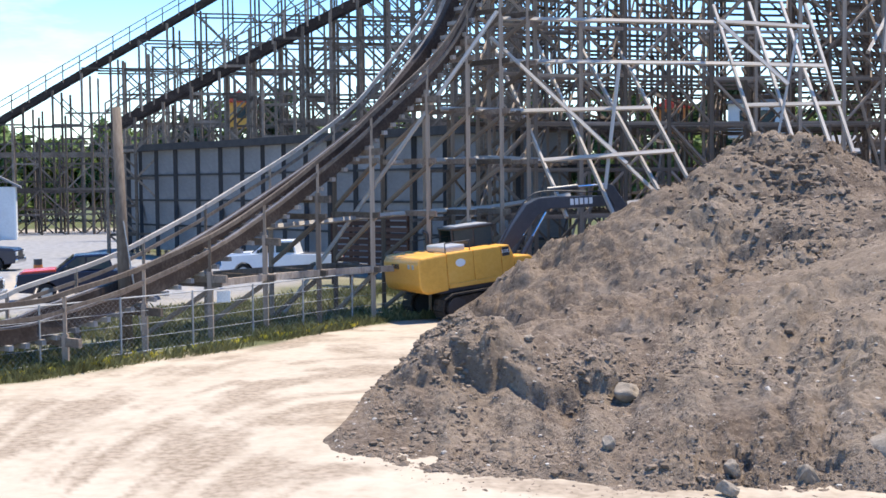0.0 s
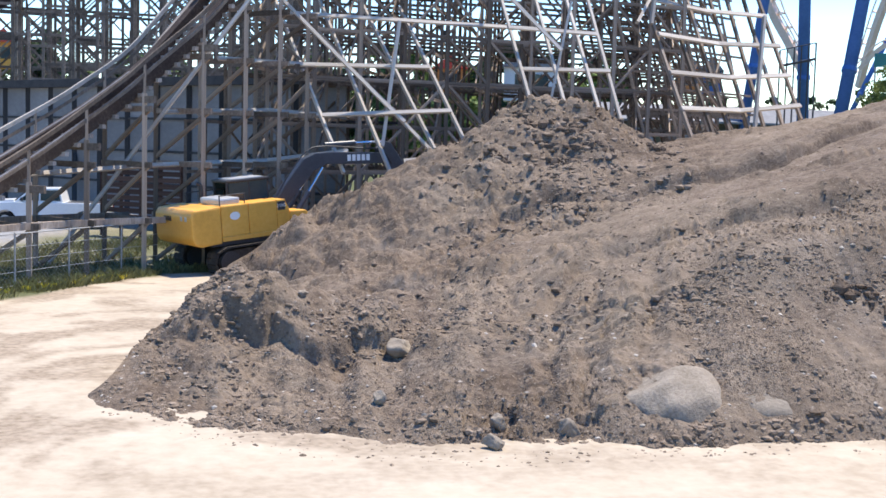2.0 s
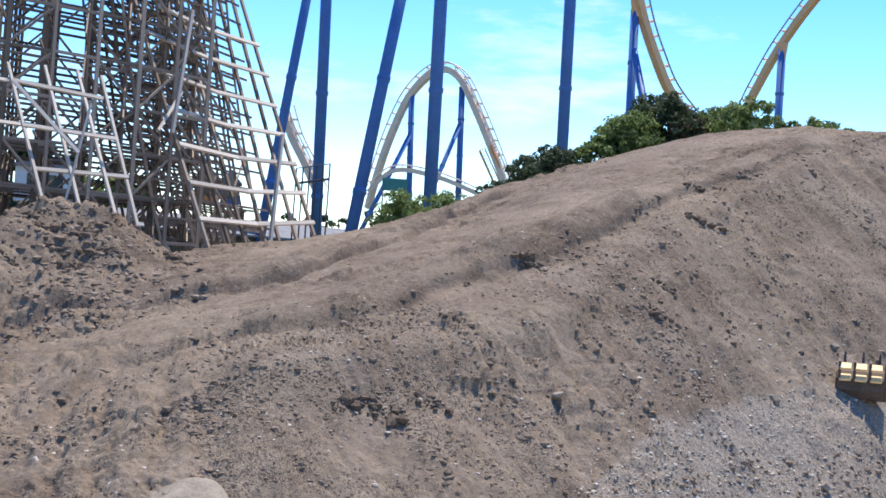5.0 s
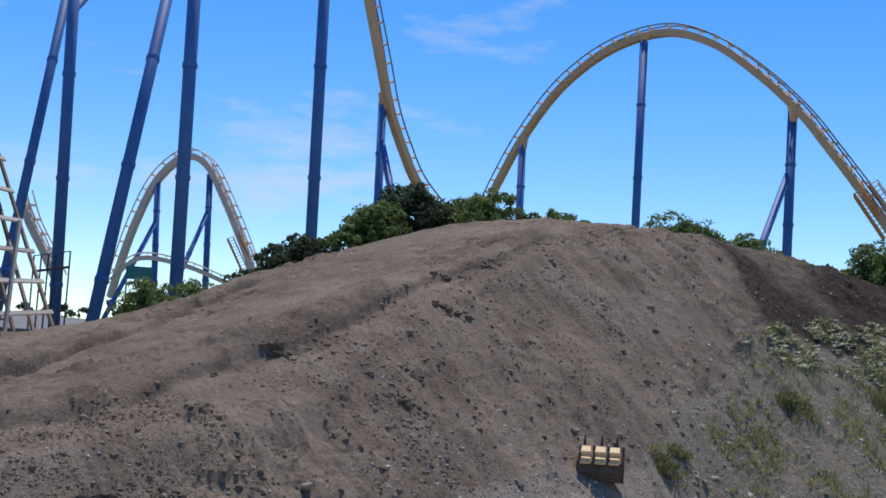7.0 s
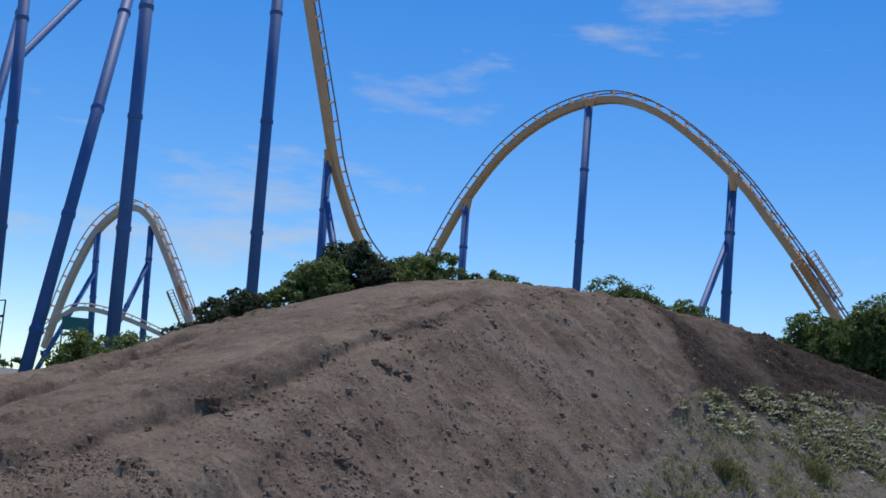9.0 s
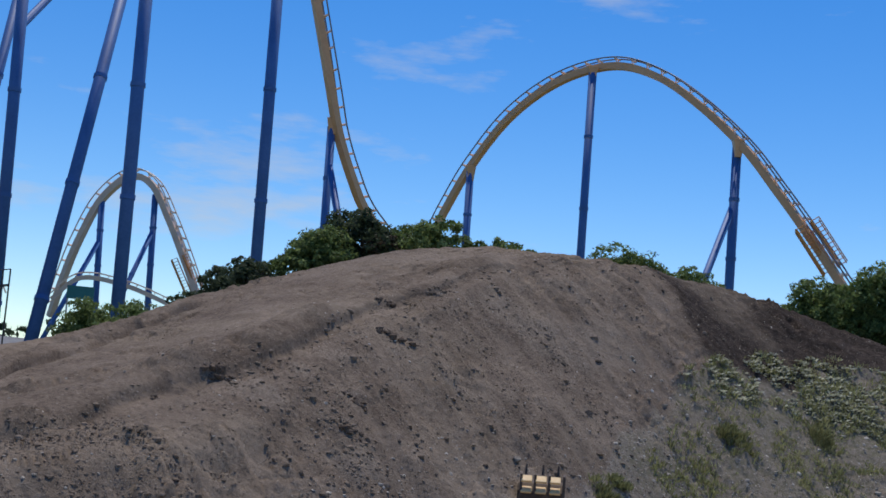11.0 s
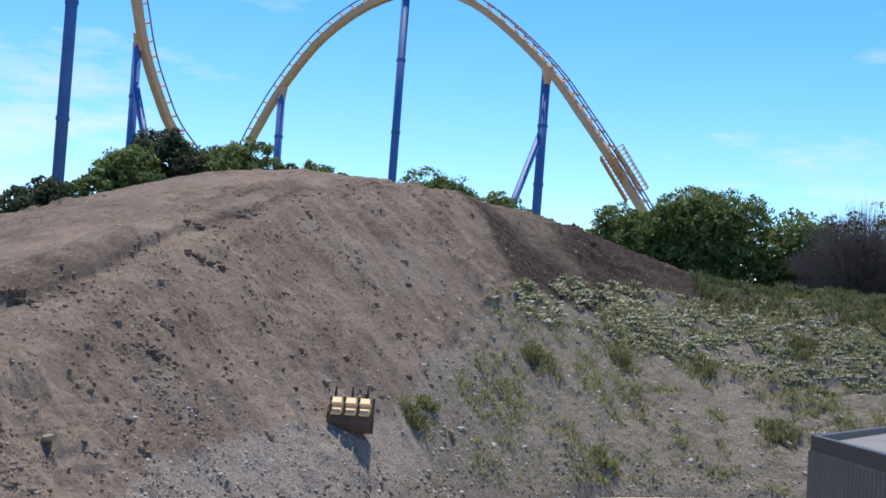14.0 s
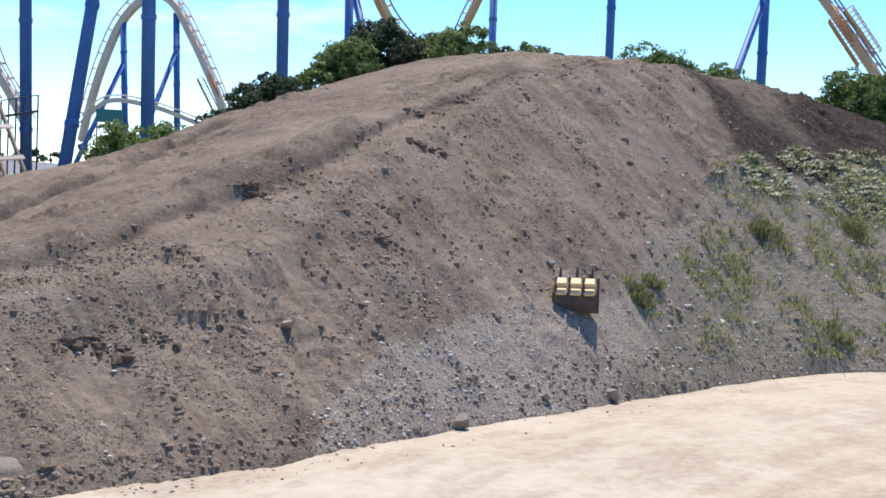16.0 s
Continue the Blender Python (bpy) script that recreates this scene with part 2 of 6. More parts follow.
def sight(az, el, d):
    """A point at that bearing and distance, seen at that elevation from the viewpoint."""
    return polar(az, d, EYE.z + d * math.tan(radians(el)))


# ---- noise on arrays ----
def hash01(ix, iy, seed):
    h = (ix.astype(np.int64) * 374761393 + iy.astype(np.int64) * 668265263 + seed * 974634777) & 0xFFFFFFFF
    h = ((h ^ (h >> 13)) * 1274126177) & 0xFFFFFFFF
    return ((h ^ (h >> 16)) & 0xFFFF) / 65535.0


def value_noise(x, y, seed=0):
    ix, iy = np.floor(x), np.floor(y)
    fx, fy = x - ix, y - iy
    fx, fy = fx * fx * (3 - 2 * fx), fy * fy * (3 - 2 * fy)
    a, b = hash01(ix, iy, seed), hash01(ix + 1, iy, seed)
    c, d = hash01(ix, iy + 1, seed), hash01(ix + 1, iy + 1, seed)
    return (a + (b - a) * fx) * (1 - fy) + (c + (d - c) * fx) * fy - 0.5


def fractal(x, y, scale, octaves, seed=0, gain=0.5):
    out, amp = 0.0, 1.0
    for o in range(octaves):
        out = out + amp * value_noise(x / scale + 17.3 * o, y / scale - 9.1 * o, seed + o)
        amp, scale = amp * gain, scale * 0.5
    return out


def step(a, b, x):
    t = np.clip((x - a) / (b - a), 0, 1)
    return t * t * (3 - 2 * t)


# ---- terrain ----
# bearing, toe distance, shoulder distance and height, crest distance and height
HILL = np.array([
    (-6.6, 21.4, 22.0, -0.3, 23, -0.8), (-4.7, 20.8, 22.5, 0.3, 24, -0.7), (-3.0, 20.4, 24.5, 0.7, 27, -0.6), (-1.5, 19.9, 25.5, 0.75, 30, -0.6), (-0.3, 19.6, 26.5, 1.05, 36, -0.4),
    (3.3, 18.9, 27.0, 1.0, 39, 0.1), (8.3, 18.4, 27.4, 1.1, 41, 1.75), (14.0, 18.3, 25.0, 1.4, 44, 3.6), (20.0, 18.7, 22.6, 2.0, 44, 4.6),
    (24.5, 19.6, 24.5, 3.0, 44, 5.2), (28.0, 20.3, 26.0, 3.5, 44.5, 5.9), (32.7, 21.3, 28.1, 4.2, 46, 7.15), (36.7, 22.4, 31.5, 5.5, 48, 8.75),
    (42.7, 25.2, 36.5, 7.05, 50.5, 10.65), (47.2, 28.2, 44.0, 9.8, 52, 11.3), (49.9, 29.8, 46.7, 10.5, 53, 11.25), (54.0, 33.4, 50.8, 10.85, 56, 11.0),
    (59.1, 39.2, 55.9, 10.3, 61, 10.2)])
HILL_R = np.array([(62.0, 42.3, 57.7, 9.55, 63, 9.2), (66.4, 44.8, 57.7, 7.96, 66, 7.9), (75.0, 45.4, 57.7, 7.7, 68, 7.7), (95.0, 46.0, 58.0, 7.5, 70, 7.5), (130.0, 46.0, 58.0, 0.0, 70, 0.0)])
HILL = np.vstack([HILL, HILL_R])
PILE = polar(15.8, 41.0)
# distances by bearing: foot of the inner step of the ramp, foot of the outer one by the skyline, lip of the bench
STEP_IN = np.array([(12.5, 23.4), (14.1, 24.9), (17.3, 26.9), (20.6, 26.5), (24.0, 26.3), (27.0, 26.9), (29.0, 27.1), (31.0, 28.5), (33.0, 29.7), (35.4, 30.6), (37.7, 32.8), (39.2, 34.3), (42.0, 38.0), (44.8, 40.5), (46.9, 43.5), (49.0, 45.5)])
STEP_OUT = np.array([(9.0, 35.0), (14.8, 34.9), (18.0, 34.0), (21.4, 33.7), (25.1, 34.2), (26.4, 36.1), (28.0, 38.2), (31.0, 41.0), (33.2, 44.5), (36.0, 47.0)])
BENCH = np.array([(16.0, 24.0), (18.5, 24.4), (22.1, 23.8), (26.1, 24.3), (30.6, 25.5), (33.4, 26.3), (35.7, 27.4), (37.2, 28.5), (38.5, 30.5), (39.4, 32.0), (42.8, 36.0), (44.9, 39.1), (47.4, 43.2), (50.0, 46.0)])


def ramp_line(az, table):
    return np.interp(az, table[:, 0], table[:, 1])


def streaks(x, y):
    """Runs of slid earth straight down the face."""
    return fractal(x + 0.5 * fractal(x, y, 2.5, 2, 203), y * 0.14, 0.9, 4, 201, 0.62)


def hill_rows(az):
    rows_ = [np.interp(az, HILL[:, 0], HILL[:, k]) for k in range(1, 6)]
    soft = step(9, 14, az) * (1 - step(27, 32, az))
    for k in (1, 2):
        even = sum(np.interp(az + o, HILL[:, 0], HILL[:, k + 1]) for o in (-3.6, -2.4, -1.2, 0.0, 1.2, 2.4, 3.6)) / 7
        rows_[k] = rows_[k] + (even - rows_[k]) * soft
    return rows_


def back_height(az, r):
    """The land behind the earth bank: level with the car park at one end, a rise at the other."""
    rise = step(4, 22, az) * (1 - step(105, 130, az))
    near = np.interp(az, HILL[:, 0], HILL[:, 4])
    return rise * (3.6 + 4.5 * step(70, 220, r)) * step(-4, 8, r - near)


def ground_height(x, y):
    r = np.hypot(x, y)
    az = np.degrees(np.arctan2(x, y))
    z = back_height(az, r) + 0.05 * fractal(x, y, 4.0, 3, 5) * step(6, 14, r) * (1 - step(300, 600, r))
    # wheel ruts swing round the end of the bank
    way = r - 0.045 * (az + 10) ** 2 * step(-30, 6, az)
    rut = 2.0 * fractal(way * 1.1 + 0.6 * fractal(x, y, 5.0, 2, 8), az * 0.05, 1.0, 4, 18, 0.6)
    z = z + 0.035 * rut * (0.4 + fractal(x, y, 3.0, 2, 9)) * step(14, 19, r) * (1 - step(33, 40, r))
    return z


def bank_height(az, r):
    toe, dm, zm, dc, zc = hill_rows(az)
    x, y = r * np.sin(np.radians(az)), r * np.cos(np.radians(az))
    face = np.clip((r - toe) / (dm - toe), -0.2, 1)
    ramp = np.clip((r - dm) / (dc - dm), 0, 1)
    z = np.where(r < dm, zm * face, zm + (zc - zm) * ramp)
    # undercut face at the tipped end: a broken wall of earth over fans of slid soil
    w = step(-3.6, -1.8, az) * (1 - step(7.4, 9.6, az))
    rc = 23.6 + 1.0 * fractal(az * 1.0, az * 0 + 3.0, 2.6, 2, 151) + 1.0 * fractal(x, y, 0.9, 3, 153) + 0.2 * fractal(x, y, 0.35, 2, 154)
    lip = np.interp(az, [-3.5, -2.1, -0.6, 0.9, 4.0, 7.8, 9.6], [0.5, 1.0, 1.5, 1.72, 1.62, 1.4, 1.0])
    fan = (0.34 + 0.5 * fractal(az * 1.0, az * 0 + 9.0, 1.7, 2, 155)) * np.clip((r - toe) / (rc - toe), 0, 1) ** 1.2
    top_ = lip - 0.11 * np.maximum(r - rc, 0) - 0.03 * np.maximum(r - rc, 0) ** 2
    wall_ = fan + (np.maximum(top_, z) - fan) * (0.4 * step(0.0, 0.3, r - rc) + 0.6 * step(0.05, 1.7, r - rc))
    z = np.where(r < 31.0, z + (np.where(r < rc, fan, np.maximum(wall_, np.where(r - rc > 1.3, z, -9.0))) - z) * w, z)
    # the shoulder is rounded off, the foot runs out
    z = z - 0.25 * np.exp(-((r - dm) / 1.2) ** 2) * np.clip(zm / 2, 0, 1)
    back = back_height(az, r + 6)
    z = np.where(r > dc, zc + (np.minimum(back - 0.5, zc) - zc) * step(0, 1, (r - dc) / np.interp(az, [-1, 6, 20], [4, 6, 14])), z)
    # tipped heap on the ramp
    dx, dy = x - PILE.x, y - PILE.y
    ang = np.arctan2(dy, dx)
    slope = 0.53 + 0.22 * step(-0.2, 1, np.cos(ang)) 
    d = np.hypot(dx, dy) * (1 + 0.25 * fractal(dx, dy, 2.5, 2, 31))
    heap = 5.5 - slope * np.maximum(d - 1.3, 0) - 0.12 * np.minimum(d, 1.3)
    z = np.maximum(z, heap) + 0.15 * np.exp(-((z - heap) / 0.4) ** 2)
    # steps, lips and wheel ruts along the ramp
    s = (r - dm) / (dc - dm)
    on = step(12, 16, az) * (1 - step(46.5, 50, az))
    wav = 0.9 * fractal(x, y, 3.0, 2, 22) + 0.26 * fractal(x, y, 0.9, 2, 24)
    d_in = r - ramp_line(az, STEP_IN) + wav
    tall_in = np.interp(az, [12, 15, 20, 36, 44, 49], [0.1, 0.25, 0.36, 0.42, 0.3, 0.1]) * np.clip(1.0 + 1.1 * fractal(x, y, 1.9, 2, 41), 0.4, 1.6)
    z = z + on * tall_in * np.where(d_in < 0.0, 0.0, (0.45 * step(0.0, 0.3, d_in) + 0.55 * np.clip(d_in / 1.2, 0, 1)) * np.exp(-(np.maximum(d_in - 1.2, 0) / 2.2) ** 2))
    z = z - on * 0.10 * np.exp(-((d_in + 0.3) / 0.5) ** 2)
    d_out = r - ramp_line(az, STEP_OUT) + 1.2 * wav
    out_on = step(10, 14, az) * (1 - step(33.5, 36.0, az))
    z = z + out_on * 0.32 * np.clip(0.9 + 1.1 * fractal(x, y, 1.3, 2, 42), 0.3, 1.6) * np.where(d_out < 0.0, 0.0, (0.5 * step(0.0, 0.3, d_out) + 0.5 * np.clip(d_out / 0.9, 0, 1)) * np.exp(-(np.maximum(d_out - 0.5, 0) / 1.8) ** 2))
    z = z - out_on * 0.26 * np.exp(-((d_out + 0.35) / 0.4) ** 2)
    for off, amp, wid in ((1.7, 0.14, 0.3), (2.6, -0.16, 0.35), (4.4, -0.13, 0.35), (5.3, 0.12, 0.3), (-1.7, 0.15, 0.3)):
        z = z + out_on * amp * np.exp(-((d_out - off) / wid) ** 2) * (0.6 + 1.2 * fractal(x, y, 1.4, 3, 40))
    for off, amp, wid in ((2.4, -0.14, 0.3), (3.3, 0.12, 0.3), (5.0, 0.13, 0.35), (5.9, -0.13, 0.35)):
        z = z + on * amp * np.exp(-((d_in - off) / wid) ** 2) * (0.6 + 1.2 * fractal(x, y, 1.4, 3, 46)) * step(24, 30, az)
    # the trodden bench ends in a soft lip over the face
    d_b = r - ramp_line(az, BENCH) + 0.35 * fractal(x, y, 2.0, 2, 45)
    bench = step(19, 23, az) * (1 - step(46, 49, az))
    z = z + bench * np.interp(az, [19, 25, 36, 39, 47], [0.1, 0.34, 0.34, 0.12, 0.15]) * np.exp(-(d_b / np.where(d_b < 0, 0.75, 1.7)) ** 2)
    inside = step(-0.02, 0.12, face) * (1 - step(0.0, np.interp(az, [0, 5], [0.25, 1.0]), (r - dc) / np.interp(az, [-1, 6, 20], [4, 6, 14])))
    mess = 0.55 * fractal(x, y, 2.6, 3, 3) + 0.30 * np.abs(fractal(x, y, 1.1, 3, 13)) + 0.20 * np.abs(fractal(x, y, 0.4, 3, 23))
    rough_zone = 0.55 + 0.75 * (1 - step(14, 24, az)) * (0.4 + 0.6 * (s < 0.15)) + 1.05 * np.exp(-((z - heap) / 0.8) ** 2)
    smooth_ramp = 1 - 0.72 * step(-1.0, 0.6, d_b) * step(15, 22, az) * (1 - step(50, 54, az))
    z = z + mess * inside * np.clip(zm / 1.0, 0.25, 1) * 0.62 * rough_zone * smooth_ramp
    for sc, amp, cut, sd in ((0.8, 0.30, 0.16, 101), (0.42, 0.26, 0.14, 102), (0.23, 0.24, 0.1, 103), (0.14, 0.15, 0.1, 104)):
        z = z + 0.6 * inside * amp * np.maximum(value_noise(x / sc, y / sc, sd) - cut, 0) * rough_zone * np.clip(zm, 0.3, 1) * (0.35 + 1.3 * np.clip(fractal(x, y, 3.5, 2, sd + 9) + 0.25, 0, 1))
    wx, wy = x + 0.35 * fractal(x, y, 0.6, 2, 111), y + 0.35 * fractal(x, y, 0.6, 2, 112)
    crumb = np.clip(0.35 + 1.6 * fractal(x, y, 2.4, 3, 113), 0.1, 1.0)
    coarse = 1 + 0.12 * (1 - step(15, 23, az))
    for sc, amp, sd in ((0.75, 0.15 * coarse, 121), (0.42, 0.11 * coarse, 122), (0.24, 0.075 * coarse, 123)):
        z = z + inside * amp * crumb * (rough_zone + 0.55 * step(10, 18, az) + 0.8 * step(52, 56, az)) * np.clip(zm, 0.3, 1) * (hash01(np.floor(wx / sc), np.floor(wy / sc), sd) ** 2 - 0.3)
    cleat = np.sin(az * 18.0 + 5 * d_in) * (np.exp(-((d_in + 0.85) / 0.22) ** 4) + np.exp(-((d_in + 1.75) / 0.22) ** 4))
    z = z - 1.6 * step(1.0, 3.0, r - dm) * (1 - step(-0.7, 0.5, az))
    z = z + 0.042 * cleat * step(20, 23, az) * (1 - step(38, 41, az)) * (0.4 + 1.2 * np.clip(fractal(x, y, 2.5, 3, 177) + 0.3, 0, 1))
    # lanes where earth slid down, and gullies down the face
    lane = fractal(az * 0.55 + 0.25 * fractal(x, y, 2.0, 3, 173), r * 0.05, 1.0, 3, 171)
    z = z + 0.3 * lane * inside * step(0.05, 0.3, face) * (1 - step(0.0, 0.12, s)) * np.clip(zm / 1.5, 0.3, 1) * step(4, 7, az) * (1 - step(20, 27, az))
    g = np.abs(fractal(np.degrees(np.arctan2(x, y)) * 0.7, r * 0.12, 1.0, 3, 51))
    z = z - 0.10 * g * inside * step(0.1, 0.5, face) * (s < 0.05) * step(20, 30, az)
    on_face = step(20, 26, az) * (1 - step(62, 68, az)) * (1 - step(-0.6, 0.2, d_b * (az < 48) + (r - dm) * (az >= 48)))
    z = z + inside * on_face * (0.20 * streaks(x, y) + 0.05 * np.abs(fractal(x, y * 0.4, 0.35, 2, 207)))
    # overhanging lumps at the tipped end
    wob2 = 0.9 * fractal(x, y, 1.2, 3, 63)
    lump = step(0.05, 0.4, value_noise((x + wob2) / 1.3, (y - wob2) / 1.3, 61)) * (1 - step(9, 13, az)) * step(-4, -1, az)
    z = z + 0.32 * lump * np.exp(-((r - 24.5) / 2.6) ** 2) * step(0.2, 0.6, face)
    return z


def sheet(name, az, r2d, height, mat):
    """A sheet over bearings az and a table of distances, as one mesh."""
    a2 = np.repeat(az[:, None], r2d.shape[1], 1)
    x, y = r2d * np.sin(np.radians(a2)), r2d * np.cos(np.radians(a2))
    z = height(a2, r2d)
    na, nr = r2d.shape
    co = np.stack([x, y, z], -1).reshape(-1, 3).astype(np.float32)
    i = (np.arange(na - 1)[:, None] * nr + np.arange(nr - 1)[None]).ravel()
    f = np.stack([i, i + 1, i + nr + 1, i + nr], -1)
    f = f[:, ::-1]
    me = bpy.data.meshes.new(name)
    me.vertices.add(len(co))
    me.vertices.foreach_set("co", co.ravel())
    me.loops.add(f.size)
    me.loops.foreach_set("vertex_index", f.ravel().astype(np.int32))
    me.polygons.add(len(f))
    me.polygons.foreach_set("loop_start", (np.arange(len(f)) * 4).astype(np.int32))
    me.update(calc_edges=True)
    me.polygons.foreach_set("use_smooth", np.ones(len(f), bool))
    me.materials.append(mat)
    return new(name, me), x, y, z, a2


def lanes(a, r):
    return fractal(a * 0.55, r * 0.05, 1.0, 3, 171)


def mask(ob, name, values):
    at = ob.data.attributes.new(name, "FLOAT", "POINT")
    at.data.foreach_set("value", np.clip(values, 0, 1).astype(np.float32).ravel())


def flat_height(a, r):
    return ground_height(r * np.sin(np.radians(a)), r * np.cos(np.radians(a)))


az = np.concatenate([np.arange(-180, -24, 3.0), np.arange(-24, 80, 0.25), np.arange(80, 180.1, 2.5)])
rr = np.concatenate([[0.0], np.arange(0.5, 14, 0.5), np.arange(14, 46, 0.2), np.geomspace(46, 4000, 70)])
ground, gx, gy, gz, ga = sheet("ground", az, np.repeat(rr[None], len(az), 0), flat_height, SAND)
tagged(ground, "pale packed sandy haul road and grassy park land", "ground", kind="structure")
grr = np.hypot(gx, gy)
verge = np.interp(ga, [-60, -19.4, -14.7, -9.8, -4.8, -2.2, 0.5, 4, 12], [34, 30.7, 32.6, 34.9, 39.1, 41.5, 42.5, 42, 40])
patch = fractal(gx, gy, 3.0, 4, 71)
green = step(-0.4, 0.5, grr - verge + 1.6 * patch) * (1 - step(0, 4, grr - np.interp(ga, [-14, -9, -5], [46, 51, 62]))) * (1 - step(4, 10, ga))
far = step(75, 95, grr + 14 * patch - 2.0 * (ga > 40))
mask(ground, "grass", np.maximum(green * (0.75 + 0.5 * patch), np.maximum(far * step(-14.5, -13.0, ga + 2 * patch), step(138, 142, grr))) * (np.abs(ga) < 130))
lot = np.interp(ga, [-14, -9, -5], [46, 51, 62])
drive = step(0, 3, grr + patch - lot) * np.maximum((1 - far), (1 - step(-14.5, -13.0, ga + 0.6 * patch)) * (1 - step(132, 140, grr)))
mask(ground, "asphalt", drive * (1 - step(6, 12, ga)) * (ga > -90) * (1 - 0.8 * step(0.12, 0.22, patch + 0.2 * np.exp(-((ga + 19) / 3) ** 2)) * (grr > 55) * (grr < 70)))
gtoe = np.interp(ga, HILL[:, 0], HILL[:, 1])
turn_in = step(-26, -4, ga)
across = grr - gtoe + 6.0 * (1 - turn_in) + 0.09 * np.minimum(ga - 4, 0) ** 2 * 0.25
along_ = ga * 0.4
lines = 0.8 * fractal(across * 1.3, along_ * 0.5, 1.0, 4, 161) + 0.9 * fractal(gx, gy, 2.2, 4, 163, 0.6)
mask(ground, "rut", step(0.0, 0.42, lines) * (0.85 - 0.45 * step(2, 14, ga)) * (grr < 46) * step(14, 19, grr))

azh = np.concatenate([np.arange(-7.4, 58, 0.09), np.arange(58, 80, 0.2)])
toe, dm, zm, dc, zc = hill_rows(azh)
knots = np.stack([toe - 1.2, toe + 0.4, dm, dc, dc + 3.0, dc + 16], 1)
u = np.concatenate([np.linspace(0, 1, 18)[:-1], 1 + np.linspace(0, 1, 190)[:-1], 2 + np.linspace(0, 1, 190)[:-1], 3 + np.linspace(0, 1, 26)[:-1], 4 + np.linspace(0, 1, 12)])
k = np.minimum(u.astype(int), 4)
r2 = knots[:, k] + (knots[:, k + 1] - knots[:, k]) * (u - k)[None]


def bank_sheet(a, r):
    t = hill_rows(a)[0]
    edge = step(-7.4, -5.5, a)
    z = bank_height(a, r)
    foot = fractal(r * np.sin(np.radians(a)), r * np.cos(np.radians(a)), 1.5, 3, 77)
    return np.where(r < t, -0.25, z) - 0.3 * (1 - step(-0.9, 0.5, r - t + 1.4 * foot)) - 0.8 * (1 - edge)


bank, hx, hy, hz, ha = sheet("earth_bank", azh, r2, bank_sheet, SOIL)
tagged(bank, "long bank of freshly tipped brown earth with ruts and clods", "earth bank", kind="structure")
hr = np.hypot(hx, hy)
htoe, hdm, hzm, hdc, hzc = hill_rows(ha)
hn = fractal(hx, hy, 2.2, 4, 91)
hs = (hr - htoe) / (hdm - htoe)
# bearings at which the surfaces change, by height up the face
low_edge = np.interp(ha, [38.0, 38.5, 39.9, 41.9, 45.2, 49.0, 51.0, 52.7, 53.6, 55.1, 56.7, 62.8, 66.0], [-0.1, 0.04, 0.2, 0.26, 0.23, 0.2, 0.21, 0.29, 0.39, 0.5, 0.62, 0.8, 1.2])
under = step(-0.02, 0.025, low_edge - hs + 0.07 * hn + 0.03 * fractal(hx, hy, 0.6, 2, 93))
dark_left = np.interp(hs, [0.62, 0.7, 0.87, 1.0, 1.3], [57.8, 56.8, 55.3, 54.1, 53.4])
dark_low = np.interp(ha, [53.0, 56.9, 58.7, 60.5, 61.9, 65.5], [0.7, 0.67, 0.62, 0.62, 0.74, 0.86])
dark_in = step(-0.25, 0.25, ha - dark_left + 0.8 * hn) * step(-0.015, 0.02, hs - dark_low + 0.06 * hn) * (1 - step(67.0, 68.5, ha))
weedy = under * step(52.0, 54.5, ha + 1.2 * hn) * (1 - dark_in)
gravel = np.maximum(under * (1 - 0.5 * weedy), 0.25 * step(0.1, 0.4, hn) * (hs < 0.9))
mask(bank, "gravel", gravel * 0.9)
s_b = (hr - hdm) / (hdc - hdm)
# damp patches on the heap, and shade painted over the undercut end
damp_and_shade = step(0.02, 0.3, fractal(hx, hy, 1.3, 4, 181)) * (1.5 * np.exp(-((np.hypot(hx - PILE.x, hy - PILE.y)) / 4.0) ** 2) + 0.9 * np.exp(-((hr - 23.2) / 1.6) ** 2) * (1 - step(3, 8, ha)))
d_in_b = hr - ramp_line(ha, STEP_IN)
# shade at the foot of the inner step, put into the soil colour
damp_and_shade = np.maximum(damp_and_shade * 0.6, 0.7 * np.exp(-((d_in_b - 0.1) / 0.4) ** 2) * step(0.0, 0.3, hn + 0.15) * step(16, 20, ha) * (1 - step(43, 48, ha)))
mask(bank, "dark", np.maximum(dark_in, 0.5 * damp_and_shade))
mask(bank, "weedy", weedy * (0.7 + 0.6 * hn))
s_r = (hr - hdm) / (hdc - hdm)
mask(bank, "pale_run", step(0.02, 0.3, -streaks(hx, hy)) * 0.3 * step(20, 26, ha) * (1 - dark_in) * (1 - under))
mask(bank, "tan", step(0.05, 0.35, fractal(hx, hy, 5.0, 4, 97) + 0.25 * np.exp(-(((ha - 13) / 5) ** 2)) * np.exp(-((s_r - 0.1) / 0.25) ** 2)) * 0.35 * (1 - weedy) + 0.25 * step(0.0, 0.25, lanes(ha, hr)) * (1 - step(0.95, 1.15, hs)) * (1 - step(17, 25, ha)) * (1 - step(-0.5, 2, -ha)))


# ---- wooden roller coaster ----
coaster = thing("wooden_roller_coaster", Matrix(), "weathered grey timber roller coaster trestle with crossed braces", "roller coaster")
tim = Timber(coaster, {"post": WOOD, "ledger": WOOD, "brace": WOOD, "batter_leg": WOOD_BRIGHT, "light_ledger": WOOD_BRIGHT, "light_brace": WOOD_BRIGHT, "tie": DECK, "rail_post": WOOD, "handrail": WOOD_BRIGHT}, 280)
rnd = random.Random(5)


def ground_at(p):
    return float(ground_height(np.array([p.x]), np.array([p.y]))[0])


